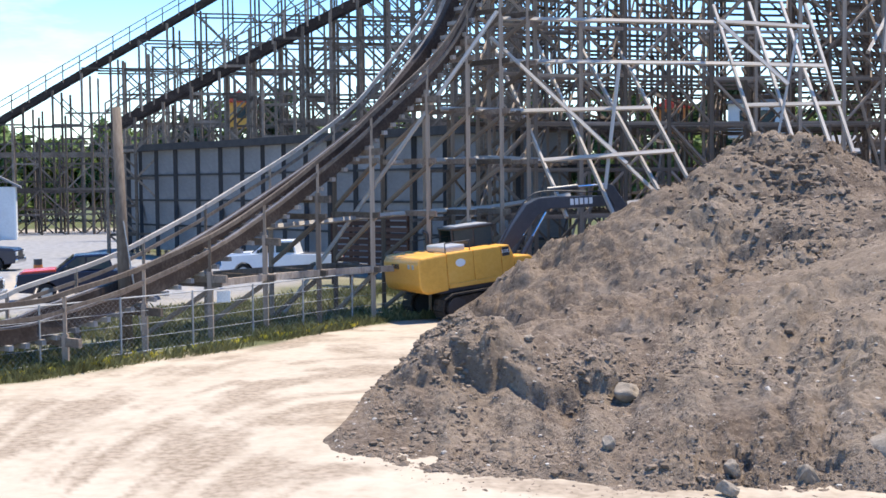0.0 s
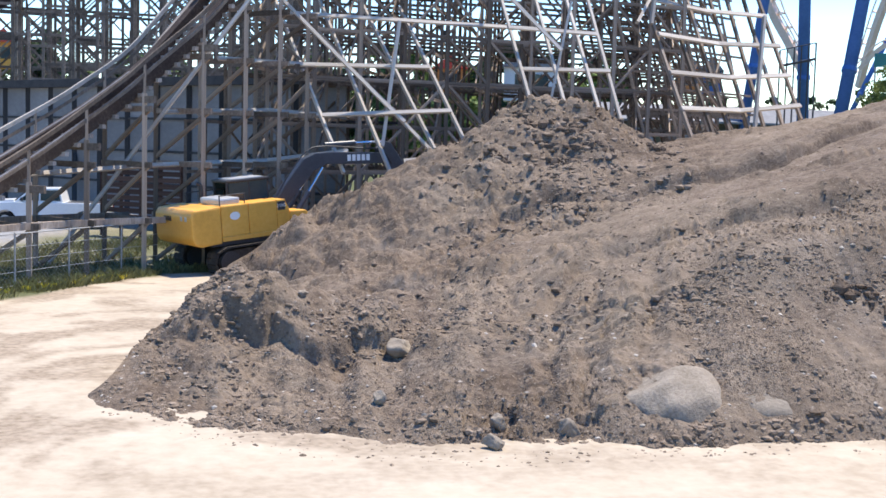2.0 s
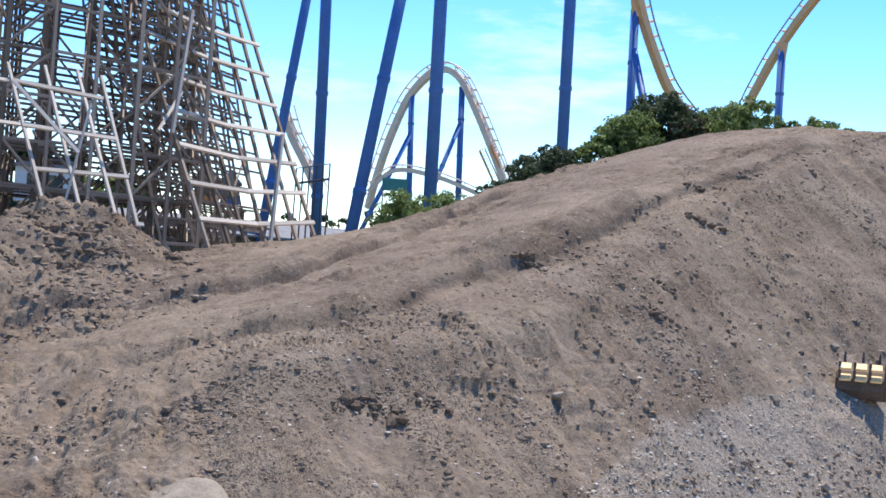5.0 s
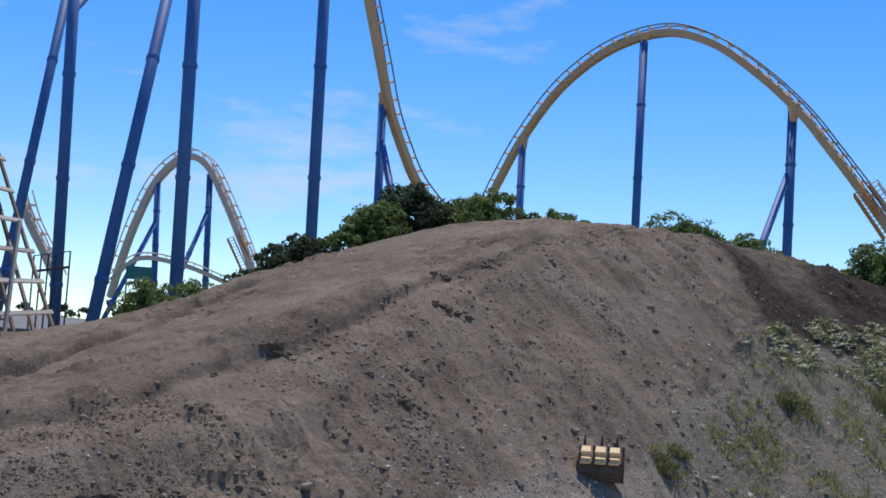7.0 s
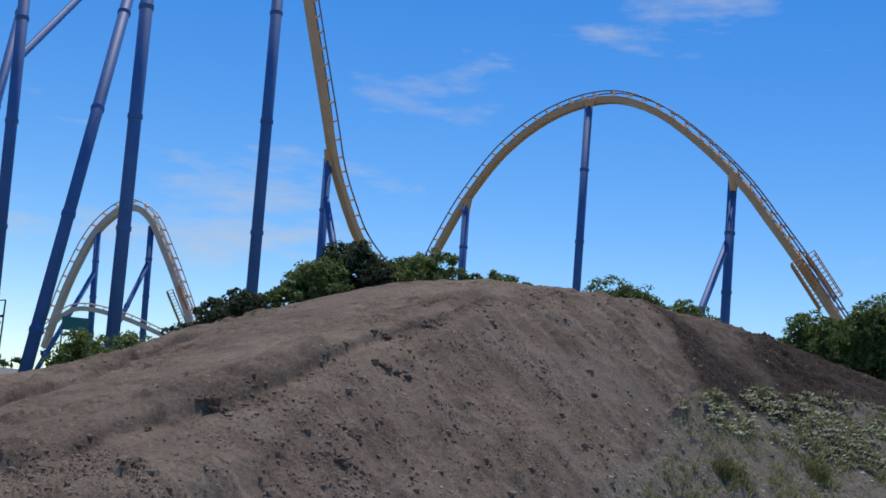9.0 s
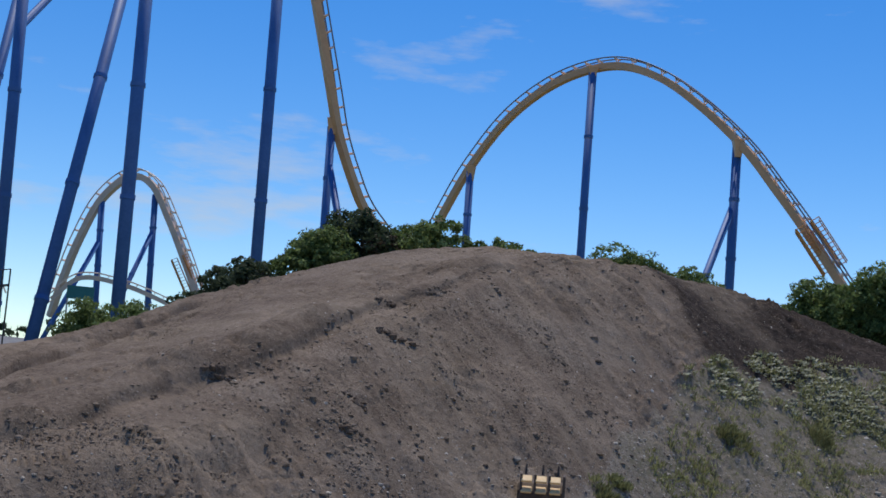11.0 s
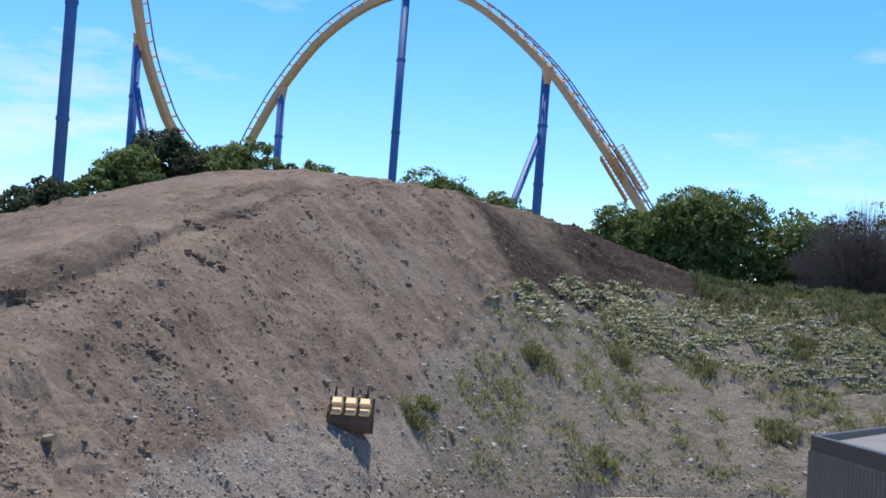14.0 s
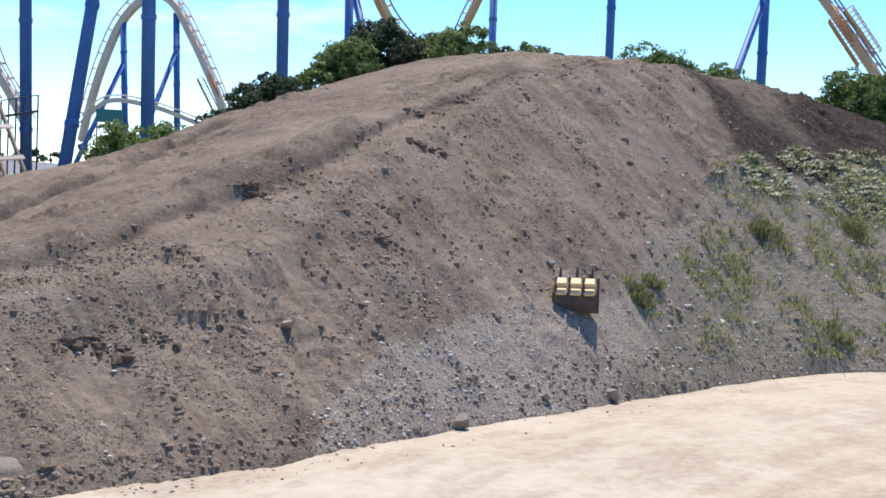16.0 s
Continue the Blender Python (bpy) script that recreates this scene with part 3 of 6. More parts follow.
def along(line, gap):
    """Points each gap metres along a line of points."""
    out, left = [line[0].copy()], gap
    for a, b in zip(line, line[1:]):
        d, at = (b - a).length, 0.0
        while d - at >= left:
            at += left
            out.append(a.lerp(b, at / d))
            left = gap
        left -= d - at
    return out


def trestle(line, gap, storey, top, base=None, lean=None, size=0.2, bracing=0.5, single=False, kinds=("post", "ledger", "brace")):
    """A plane of posts, ledgers and braces. top(i, p): its height; lean(z): how far a point stands out at that height."""
    cols = along(line, gap)
    tops = [top(i / max(1, len(cols) - 1), p) for i, p in enumerate(cols)]
    feet = [ground_at(p) - 0.2 if base is None else base for p in cols]
    lean = lean or (lambda p, z: Vector((0, 0, 0)))

    def at(p, z):
        return Vector((p.x, p.y, z)) + lean(p, z)

    for p, t, b in zip(cols, tops, feet):
        n = 1 if lean(p, b).length < 0.01 else 4
        for k in range(n):
            tim.add(kinds[0], at(p, b + (t - b) * k / n), at(p, b + (t - b) * (k + 1) / n), size * rnd.uniform(0.85, 1.1), size, single)
    low = min(feet)
    for i in range(len(cols) - 1):
        p, q = cols[i], cols[i + 1]
        z = low + storey * 0.9
        while z < max(tops[i], tops[i + 1]) + 0.1:
            zz = z + rnd.uniform(-0.025, 0.025)
            if z > max(feet[i], feet[i + 1]) + 0.3 and z < min(tops[i], tops[i + 1]) + 0.6:
                if rnd.random() < (1.0 if single else 0.7):
                    tim.add(kinds[1], at(p, zz), at(q, zz), 0.08, size * 0.9, single)
            if z < min(tops[i], tops[i + 1]) and z - storey > max(feet[i], feet[i + 1]) - 1.5 and rnd.random() < bracing:
                a, b = (z - storey, z) if rnd.random() < 0.5 else (z, z - storey)
                tim.add(kinds[2], at(p, max(a, feet[i])), at(q, max(b, feet[i + 1])), 0.07, size * 0.7, single)
            z += storey


FRONT = [polar(-2.4, 43.8), polar(2.1, 47), polar(12, 51), polar(18, 53.5), polar(23.0, 58)]
AWAY = Vector((0.12, 0.99, 0))


def high(u, p):
    return 17.5


for row in range(7):
    off = AWAY * (2.3 * row) + Vector((0.4, 0, 0)) * row
    line = [p + off for p in FRONT]
    line[-1] = line[-2].lerp(line[-1], max(0.05, 0.75 - 0.14 * row))
    if row == 0:
        line = [polar(2.1, 47)] + line[2:]
    else:
        if row < 4:
            trestle([line[0], polar(1.4, 46.4) + off], 1.85, 1.78, lambda u, p: 5.0 + 4.0 * u, bracing=0.4, size=0.12)
        line = [polar(1.6, 46.6) + off] + line[1:]
    trestle(line, 1.85, 1.78, high, bracing=0.5 if row < 3 else 0.35, size=0.14 if row == 0 else 0.12, single=row < 3)
    if row:
        cols = along(line, 1.85)
        for c in cols:
            z = ground_at(c) + 1.6
            while z < 17.5:
                tim.add("ledger", Vector((c.x, c.y, z)), Vector((c.x, c.y, z)) - AWAY * 2.3 - Vector((0.4, 0, 0)), 0.07, 0.12, row < 2)
                if rnd.random() < 0.5:
                    tim.add("brace", Vector((c.x, c.y, z)), Vector((c.x, c.y, z - 1.78)) - AWAY * 2.3 - Vector((0.4, 0, 0)), 0.06, 0.11, row < 2)
                z += 1.78

# battered tower at the far end of the front
OUT = Vector((0.86, -0.35, 0))


def batter(p, z):
    return OUT * (0.006 * max(0.0, 17.5 - z) ** 2 + 0.16 * (17.5 - z))


TOWER_LEGS = [((17.19, 10.61), (21.09, 0.14)), ((18.19, 10.72), (22.01, 0.30)), ((19.13, 10.50), (22.67, 0.53)), ((20.03, 10.92), (23.51, 0.68)), ((20.90, 10.68), (24.10, 0.81)), ((21.45, 10.90), (24.85, 1.0)), ((21.80, 11.09), (25.61, 1.28))]
for i, (a, b) in enumerate(TOWER_LEGS):
    far = 1.0 + 0.022 * i
    p, q = sight(*a, 56.5 * far), sight(*b, 51.5 * far)
    p = p + (p - q) * 0.5
    for k in range(4):
        u0, u1 = k / 4, (k + 1) / 4
        tim.add("post", q.lerp(p, u0) - Vector((0, 0, 0.9 * u0 * (1 - u0))), q.lerp(p, u1) - Vector((0, 0, 0.9 * u1 * (1 - u1))), 0.12, 0.15)
for k, (a, b) in enumerate((((18.05, 10.75), (22.53, 9.50)), ((17.62, 9.60), (23.07, 8.21)), ((18.20, 8.00), (23.52, 6.90)), ((18.75, 6.43), (23.96, 5.67)), ((19.38, 4.88), (24.58, 4.41)), ((19.95, 3.23), (25.08, 3.16)), ((20.50, 1.66), (25.56, 1.88)))):
    d0 = 55.8 - 0.62 * k
    mid = sight((a[0] + b[0]) / 2, (a[1] + b[1]) / 2 - 0.16, d0 * 1.05)
    tim.add("light_ledger", sight(*a, d0), mid, 0.1, 0.19)
    tim.add("light_ledger", mid, sight(*b, d0 * 1.11), 0.1, 0.19)
for k in range(1, 6):
    rear = AWAY * 2.4 * k
    line = [polar(16.5, 53.0) + rear, polar(19.6, 55.5) + rear, polar(22.0, 60.0) + rear]
    trestle(line, 1.9, 1.78, high, lean=batter, bracing=0.75, size=0.12, single=k < 2)
    for z in np.arange(1.6, 17.5, 0.89):
        w = batter(None, z)
        tim.add("ledger", Vector((line[0].x, line[0].y, z)) + w, Vector((line[1].x, line[1].y, z)) + w, 0.06, 0.1, False)
        tim.add("ledger", Vector((line[1].x, line[1].y, z)) + w, Vector((line[2].x, line[2].y, z)) + w, 0.06, 0.1, False)
for a, b in (((19.54, 10.70), (19.06, 5.31)), ((23.88, 5.66), (23.68, 0.69)), ((19.34, 7.15), (18.44, 5.36))):
    tim.add("light_brace", sight(*a, 54), sight(*b, 51.5), 0.12, 0.16)

# raking legs that stand out before the front, sunlight painted into their timber
LEGS = [((2.19, 6.43), (5.55, -1.59)), ((4.21, 6.30), (7.74, -1.73)), ((6.07, 6.21), (9.78, -0.74)), ((7.89, 5.82), (11.01, -0.13)),
        ((11.99, 7.60), (13.92, 1.57)), ((13.50, 7.65), (15.49, 1.37)), ((14.85, 7.60), (16.94, 1.39)), ((15.86, 7.48), (18.10, 0.40))]
for a, b in LEGS:
    tim.add("batter_leg", sight(*a, 49.5), sight(*b, 44.6), 0.1, 0.12)
for a, b, d in (((3.53, 3.19), (9.29, 3.24), 46), ((4.55, 0.98), (10.32, 1.33), 45.4), ((13.39, 3.25), (17.35, 3.24), 46),
                ((12.78, 5.07), (16.69, 4.84), 46.5), ((12.18, 6.91), (16.03, 6.52), 47), ((8.24, -0.98), (9.78, -0.79), 44.8)):
    tim.add("light_ledger", sight(*a, d), sight(*b, d), 0.08, 0.15)
for a, b in (((2.19, 6.48), (9.63, -0.64)), ((7.91, 5.23), (7.26, -0.34)), ((15.52, 6.25), (14.71, 1.68)), ((12.30, 6.86), (15.17, 4.10)),
             ((-2.38, 0.90), (2.51, 7.61)), ((-7.73, -6.41), (-2.38, 0.90)), ((5.50, 3.33), (8.24, 0.78))):
    tim.add("light_brace", sight(*a, 46.3 if a[0] > 0 else 43), sight(*b, 45.2 if a[0] > 0 else 43.5), 0.08, 0.12)
for a, b, d0, d1 in (((-2.38, 0.93), (2.15, 1.13), 43.6, 46.8), ((-7.98, -1.89), (-2.41, -1.38), 40.6, 43.5), ((-2.41, -1.38), (2.13, -1.10), 43.5, 46.8), ((2.15, 1.13), (4.68, 0.98), 46.8, 46.9),
                     ((-0.07, 3.33), (3.61, 3.21), 44.9, 47.2), ((2.13, -1.10), (5.73, -0.58), 46.8, 46.9), ((2.20, 7.30), (12.06, 6.87), 46.9, 49), ((2.18, 5.44), (12.78, 5.07), 46.9, 49)):
    tim.add("light_ledger", sight(*a, d0), sight(*b, d1), 0.08, 0.15)

# the drop in the foreground: track, walkway, handrails and bents
LOW = [sight(-26.0, -6.5, 30.5)] + [sight(a, e, d) for a, e, d in ((-19.38, -6.18, 33.0), (-17.05, -5.56, 34.0), (-14.66, -4.74, 35.6), (-12.22, -3.67, 37.2), (-9.73, -2.24, 39.2), (-7.20, -0.51, 41.0), (-4.65, 1.38, 42.4), (-2.09, 3.68, 43.6), (-0.03, 6.21, 45.0), (1.46, 9.10, 46.0), (3.05, 12.67, 47.5))]
drop = smooth_line(LOW, 150)
sides = []
for i, p in enumerate(drop):
    d = drop[min(i + 1, 150)] - drop[max(i - 1, 0)]
    d.z = 0
    sides.append(Vector((d.y, -d.x, 0)).normalized())
for s in (-0.62, 0.62):
    sweep("track_beam", [p + q * s for p, q in zip(drop, sides)], [(-0.16, -0.2), (0.16, -0.2), (0.16, 0.17), (-0.16, 0.17)], TRACK_WOOD, coaster, label="dark brown laminated track timber")
RAIL_STEEL = material("worn_rail_steel", [(0.3, (0.16, 0.14, 0.13)), (0.7, (0.32, 0.30, 0.28))], 3, 0.6, 0.7, bump=0.1)
for s in (-0.6, 0.6):
    sweep("running_rail", [p + q * s + Vector((0, 0, 0.19)) for p, q in zip(drop, sides)], [(-0.06, -0.02), (0.06, -0.02), (0.06, 0.02), (-0.06, 0.02)], RAIL_STEEL, coaster, label="worn steel running strip")
for s in (-1.1,):
    sweep("walk_board", [p + q * s + Vector((0, 0, -0.12)) for p, q in zip(drop, sides)], [(-0.24, -0.03), (0.24, -0.03), (0.24, 0.03), (-0.24, 0.03)], DECK, coaster, label="grey walkway board beside the track")
dist = 0.0
for i in range(1, len(drop)):
    dist += (drop[i] - drop[i - 1]).length
    if dist > 0.42:
        dist = 0.0
        tim.add("tie", drop[i] - sides[i] * 1.3 - Vector((0, 0, 0.27)), drop[i] + sides[i] * 0.95 - Vector((0, 0, 0.27)), 0.13, 0.13)
for s, up in ((-1.35, 0.66), (1.1, 0.8)):
    sweep("handrail", [p + q * s + Vector((0, 0, up)) for p, q in zip(drop, sides)], [(-0.045, -0.06), (0.045, -0.06), (0.045, 0.06), (-0.045, 0.06)], WOOD_BRIGHT if s < 0 else WOOD, coaster, label="pale timber handrail" if s < 0 else "")
    sweep("mid_rail", [p + q * s + Vector((0, 0, up * 0.5)) for p, q in zip(drop, sides)], [(-0.03, -0.05), (0.03, -0.05), (0.03, 0.05), (-0.03, 0.05)], WOOD, coaster)
walkable = 0.0
for i in range(1, len(drop)):
    walkable += (drop[i] - drop[i - 1]).length
    if walkable > 2.7:
        walkable = 0.0
        p, q = drop[i], sides[i]
        for s in (-1.35, 1.1):
            tim.add("rail_post", p + q * s - Vector((0, 0, 0.3)), p + q * s + Vector((0, 0, 0.72)), 0.08, 0.08)
            g = ground_at(p + q * s) - 0.2
            foot = Vector((p.x + q.x * s, p.y + q.y * s, g))
            tim.add("post", foot, p + q * s - Vector((0, 0, 0.2)), 0.15, 0.15)
        h = p.z - 0.4
        tim.add("ledger", p - q * 1.7 - Vector((0, 0, 0.4)), p + q * 1.7 - Vector((0, 0, 0.4)), 0.1, 0.22)
        z = 1.7
        while z < h:
            tim.add("ledger", Vector((p.x, p.y, z)) - q * 1.5, Vector((p.x, p.y, z)) + q * 1.5, 0.08, 0.18)
            tim.add("brace", Vector((p.x, p.y, z - 1.6)) - q * 1.4, Vector((p.x, p.y, z)) + q * 1.4, 0.07, 0.14)
            z += 1.78
low_at = next(i for i, p in enumerate(drop) if p.z > 2.3)
for s in (-1.3, 1.15):
    sweep("foot_rail", [Vector((p.x, p.y, 1.7)) + q * s for p, q in zip(drop[low_at:105], sides[low_at:105])], [(-0.06, -0.1), (0.06, -0.1), (0.06, 0.1), (-0.06, 0.1)], WOOD, coaster)


# the lift and the second rise behind, each on its own trestle
def climb(az0, el0, az1, el1, d, reach0, reach1):
    a, b = sight(az0, el0, d), sight(az1, el1, d)
    way = b - a
    return a - way * reach0, a + way * reach1


for (a0, e0), (a1, e1), d, reach in (((-19.13, 2.82), (-10.26, 8.11), 132.0, 2.6), ((-14.00, 2.84), (-3.55, 8.16), 86.0, 1.9)):
    lo, hi = climb(a0, e0, a1, e1, d, 0.55 if d > 100 else 0.05, reach)
    pts = [lo.lerp(hi, i / 40) for i in range(41)]
    for s in (-0.7, 0.7):
        sweep("track_beam", [p + Vector((0, s, 0)) for p in pts], [(-0.18, -0.3), (0.18, -0.3), (0.18, 0.25), (-0.18, 0.25)], TRACK_WOOD, coaster)
    for up in (0.9, 1.5):
        sweep("handrail", [p + Vector((0, -1.6, up)) for p in pts], [(-0.05, -0.05), (0.05, -0.05), (0.05, 0.05), (-0.05, 0.05)], WOOD, coaster)
    for i in range(0, 41, 1):
        tim.add("rail_post", pts[i] + Vector((0, -1.6, -0.2)), pts[i] + Vector((0, -1.6, 1.5)), 0.1, 0.1)
    for back in (-1.5, 1.5, 4.5):
        trestle([Vector((lo.x, lo.y + back, 0)), Vector((hi.x, hi.y + back, 0))], d * 0.021, d * 0.021, lambda u, p, lo=lo, hi=hi: lo.z + (hi.z - lo.z) * u - 0.4, base=0.0 - 0.2, bracing=0.75, size=0.19)
trestle([polar(-24, 128), polar(-13, 126), polar(-4, 118), polar(6, 112)], 2.4, 2.4, lambda u, p: 10.0 + 5 * u, bracing=0.8, size=0.2)
trestle([polar(-24, 133), polar(-13, 131)], 2.1, 2.3, lambda u, p: 9.0, bracing=1.0, size=0.2)
trestle([polar(-14, 110), polar(4, 112)], 2.1, 2.1, lambda u, p: 15.0 + 9 * u, bracing=0.7, size=0.2)
trestle([polar(-8, 78), polar(3, 76), polar(8, 74)], 1.95, 1.95, lambda u, p: 11.0 + 12 * u, base=-0.2, bracing=0.5, size=0.18)
for zz, d in ((7.6, 126.0), (4.2, 126.5)):
    tim.add("ledger", polar(-24, d + 2, zz), polar(-13.2, d + 2, zz), 0.3, 0.5, False)
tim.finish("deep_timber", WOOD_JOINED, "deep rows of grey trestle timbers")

# ---- grey panelled wall behind the drop ----
PANEL = material("grey_panels", [(0.3, (0.115, 0.112, 0.112)), (0.5, (0.165, 0.16, 0.16)), (0.7, (0.23, 0.224, 0.222))], 0.6, 0.75, bump=0.15, fine=6, spread=0.16)
RIB = material("dark_ribs", [(0.3, (0.03, 0.03, 0.032)), (0.7, (0.075, 0.07, 0.068))], 1.5, 0.8, bump=0.2)
wall = thing("panelled_wall", Matrix(), "long curved grey panelled wall with dark upright ribs", "wall", kind="structure")
WALL = smooth_line([polar(-13.2, 96), polar(-13.9, 90), polar(-12.5, 84), polar(-9.2, 77), polar(-5, 68), polar(-1, 62), polar(3.5, 57), polar(8, 56)], 60)
cols = along(WALL, 2.4)
unit_panel, unit_rib = unit_beam("panel", PANEL), unit_beam("rib", RIB)
for i in range(len(cols) - 1):
    a, b = cols[i], cols[i + 1]
    for z0, z1 in ((0.4, 2.0), (2.02, 3.6), (3.62, 5.2), (5.22, 6.9)):
        ob = new("panel", unit_panel)
        ob.parent = wall
        zc_ = (z0 + z1) / 2
        side = (b - a).normalized().cross(Vector((0, 0, 1)))
        d = b - a
        ob.matrix_basis = Matrix(((side.x * 0.12, 0, d.x * 0.995, a.x), (side.y * 0.12, 0, d.y * 0.995, a.y), (0, z1 - z0, 0, zc_), (0, 0, 0, 1)))
    near = -a.normalized() * 0.16
    for z0, z1, w in ((0, 7.1, 0.26),):
        ob = new("rib", unit_rib)
        ob.parent = wall
        ob.matrix_basis = beam_pose(Vector((a.x, a.y, -0.1)) + near, Vector((a.x, a.y, z1)) + near, w, w)
    if i % 2 == 0 and i < 16:
        ob = new("prop", unit_rib)
        ob.parent = wall
        ob.matrix_basis = beam_pose(Vector((a.x, a.y, 0)) + near * 12, Vector((a.x, a.y, 3.4)) + near, 0.18, 0.18)
for z, w in ((7.0, 0.35), (5.2, 0.1), (3.6, 0.1), (2.0, 0.1)):
    sweep("coping" if w > 0.2 else "girt", [Vector((p.x, p.y, z)) - p.normalized() * (0.14 if w > 0.2 else 0.08) for p in WALL], [(-w, -w * 0.6), (w, -w * 0.6), (w, w * 0.6), (-w, w * 0.6)], RIB, wall)

# ---- fence, sign and pole on the verge ----
GALV = material("galvanised_steel", [(0.3, (0.30, 0.30, 0.30)), (0.7, (0.45, 0.45, 0.44))], 4, 0.6, 0.4, bump=0.1)
fence = thing("wire_fence", Matrix(), "grey wire fence with thin posts along the grass verge", "fence")
FENCE = [sight(-26, -7.6, 31.0)] + [polar(a, d) for a, d in ((-19.4, 32.2), (-14.7, 34.0), (-9.8, 36.6), (-5.5, 40.2), (-2.6, 42.6))]
FENCE = [Vector((p.x, p.y, 0)) for p in FENCE]
fline = smooth_line(FENCE, 60)
for p in along(fline, 2.45):
    bm = bmesh.new()
    rod(bm, (p.x, p.y, ground_at(p) - 0.1), (p.x, p.y, 1.62), 0.027, 8)
    part("fence_post", bm, GALV, fence)
for z, r in ((1.58, 0.022), (1.2, 0.008), (0.85, 0.008), (0.5, 0.008), (0.12, 0.012)):
    sweep("top_rail" if r > 0.02 else "wire", [Vector((p.x, p.y, z)) for i, p in enumerate(fline)], [(r * math.cos(k * 1.0472), r * math.sin(k * 1.0472)) for k in range(6)], GALV, fence)
# chain-link: slanting wires both ways
link = []
for i, p in enumerate(along(fline, 0.16)):
    link.append(p)
verts, faces = [], []
for i in range(len(link) - 10):
    for sgn in (0, 1):
        a, b = link[i], link[i + 10]
        z0, z1 = (0.12, 1.55) if sgn else (1.55, 0.12)
        n = len(verts)
        verts += [(a.x, a.y, z0 - 0.003), (a.x, a.y, z0 + 0.003), (b.x, b.y, z1 + 0.003), (b.x, b.y, z1 - 0.003)]
        faces.append((n, n + 1, n + 2, n + 3))
tagged(part("chain_link", mesh_of("chain_link", verts, faces, GALV), GALV, fence), kind="stuff")
SIGN_WHITE = material("white_sign", [(0.3, (0.72, 0.72, 0.70)), (0.7, (0.84, 0.84, 0.82))], 3, 0.5, bump=0.0)
sp = sight(-9.88, -4.93, 36.7)
sign = thing("fence_sign", Matrix.Translation(sp) @ pose(0, 0, 0, 0, 0, 10), "small blank white sign hung on the wire fence", "sign")
bm = bmesh.new()
box(bm, -0.19, -0.015, -0.17, 0.19, 0.015, 0.17, 0.008)
part("sign_plate", bm, SIGN_WHITE, sign)
bm = bmesh.new()
for x in (-0.15, 0.15):
    rod(bm, (x, -0.02, 0.14), (x, 0.03, 0.14), 0.012, 8)
part("clip", bm, GALV, sign)
pole = thing("utility_pole", Matrix(), "grey weathered wooden pole with no crossarm", "pole")
foot, head = polar(-14.1, 36.4, -0.3), sight(-14.32, 3.45, 36.4)
bm = bmesh.new()
rod(bm, foot, head, 0.19, 14, 0.12)
part("pole_shaft", bm, WOOD, pole, "grey weathered shaft", True)
bm = bmesh.new()
rod(bm, foot + Vector((0.5, -0.1, 0.3)), foot.lerp(head, 0.55) + Vector((0.1, -0.2, 0)), 0.02, 6)
part("conduit", bm, GALV, pole)


# ---- steel roller coaster ----
BLUE = material("blue_paint", [(0.3, (0.028, 0.095, 0.27)), (0.5, (0.038, 0.125, 0.34)), (0.7, (0.055, 0.155, 0.40))], 0.5, 0.62, bump=0.05, fine=5)
YELLOW = material("amber_paint", [(0.3, (0.56, 0.30, 0.14)), (0.5, (0.65, 0.365, 0.18)), (0.7, (0.71, 0.43, 0.24))], 0.4, 0.5, bump=0.05, fine=4)
RAIL = material("pale_rails", [(0.3, (0.66, 0.48, 0.36)), (0.7, (0.84, 0.70, 0.60))], 0.8, 0.5, bump=0.05)
ORANGE = material("orange_steel", [(0.3, (0.45, 0.14, 0.03)), (0.7, (0.62, 0.24, 0.06))], 1.0, 0.6, bump=0.1)
steel = thing("steel_roller_coaster", Matrix(), "tall steel roller coaster with amber track and blue columns", "roller coaster")


PALE = material("bleached_track", [(0.3, (0.58, 0.40, 0.30)), (0.7, (0.76, 0.58, 0.46))], 0.6, 0.5, bump=0.05)


SLATE = material("slate_blue_rails", [(0.3, (0.14, 0.14, 0.17)), (0.7, (0.24, 0.23, 0.25))], 0.8, 0.45, bump=0.05)


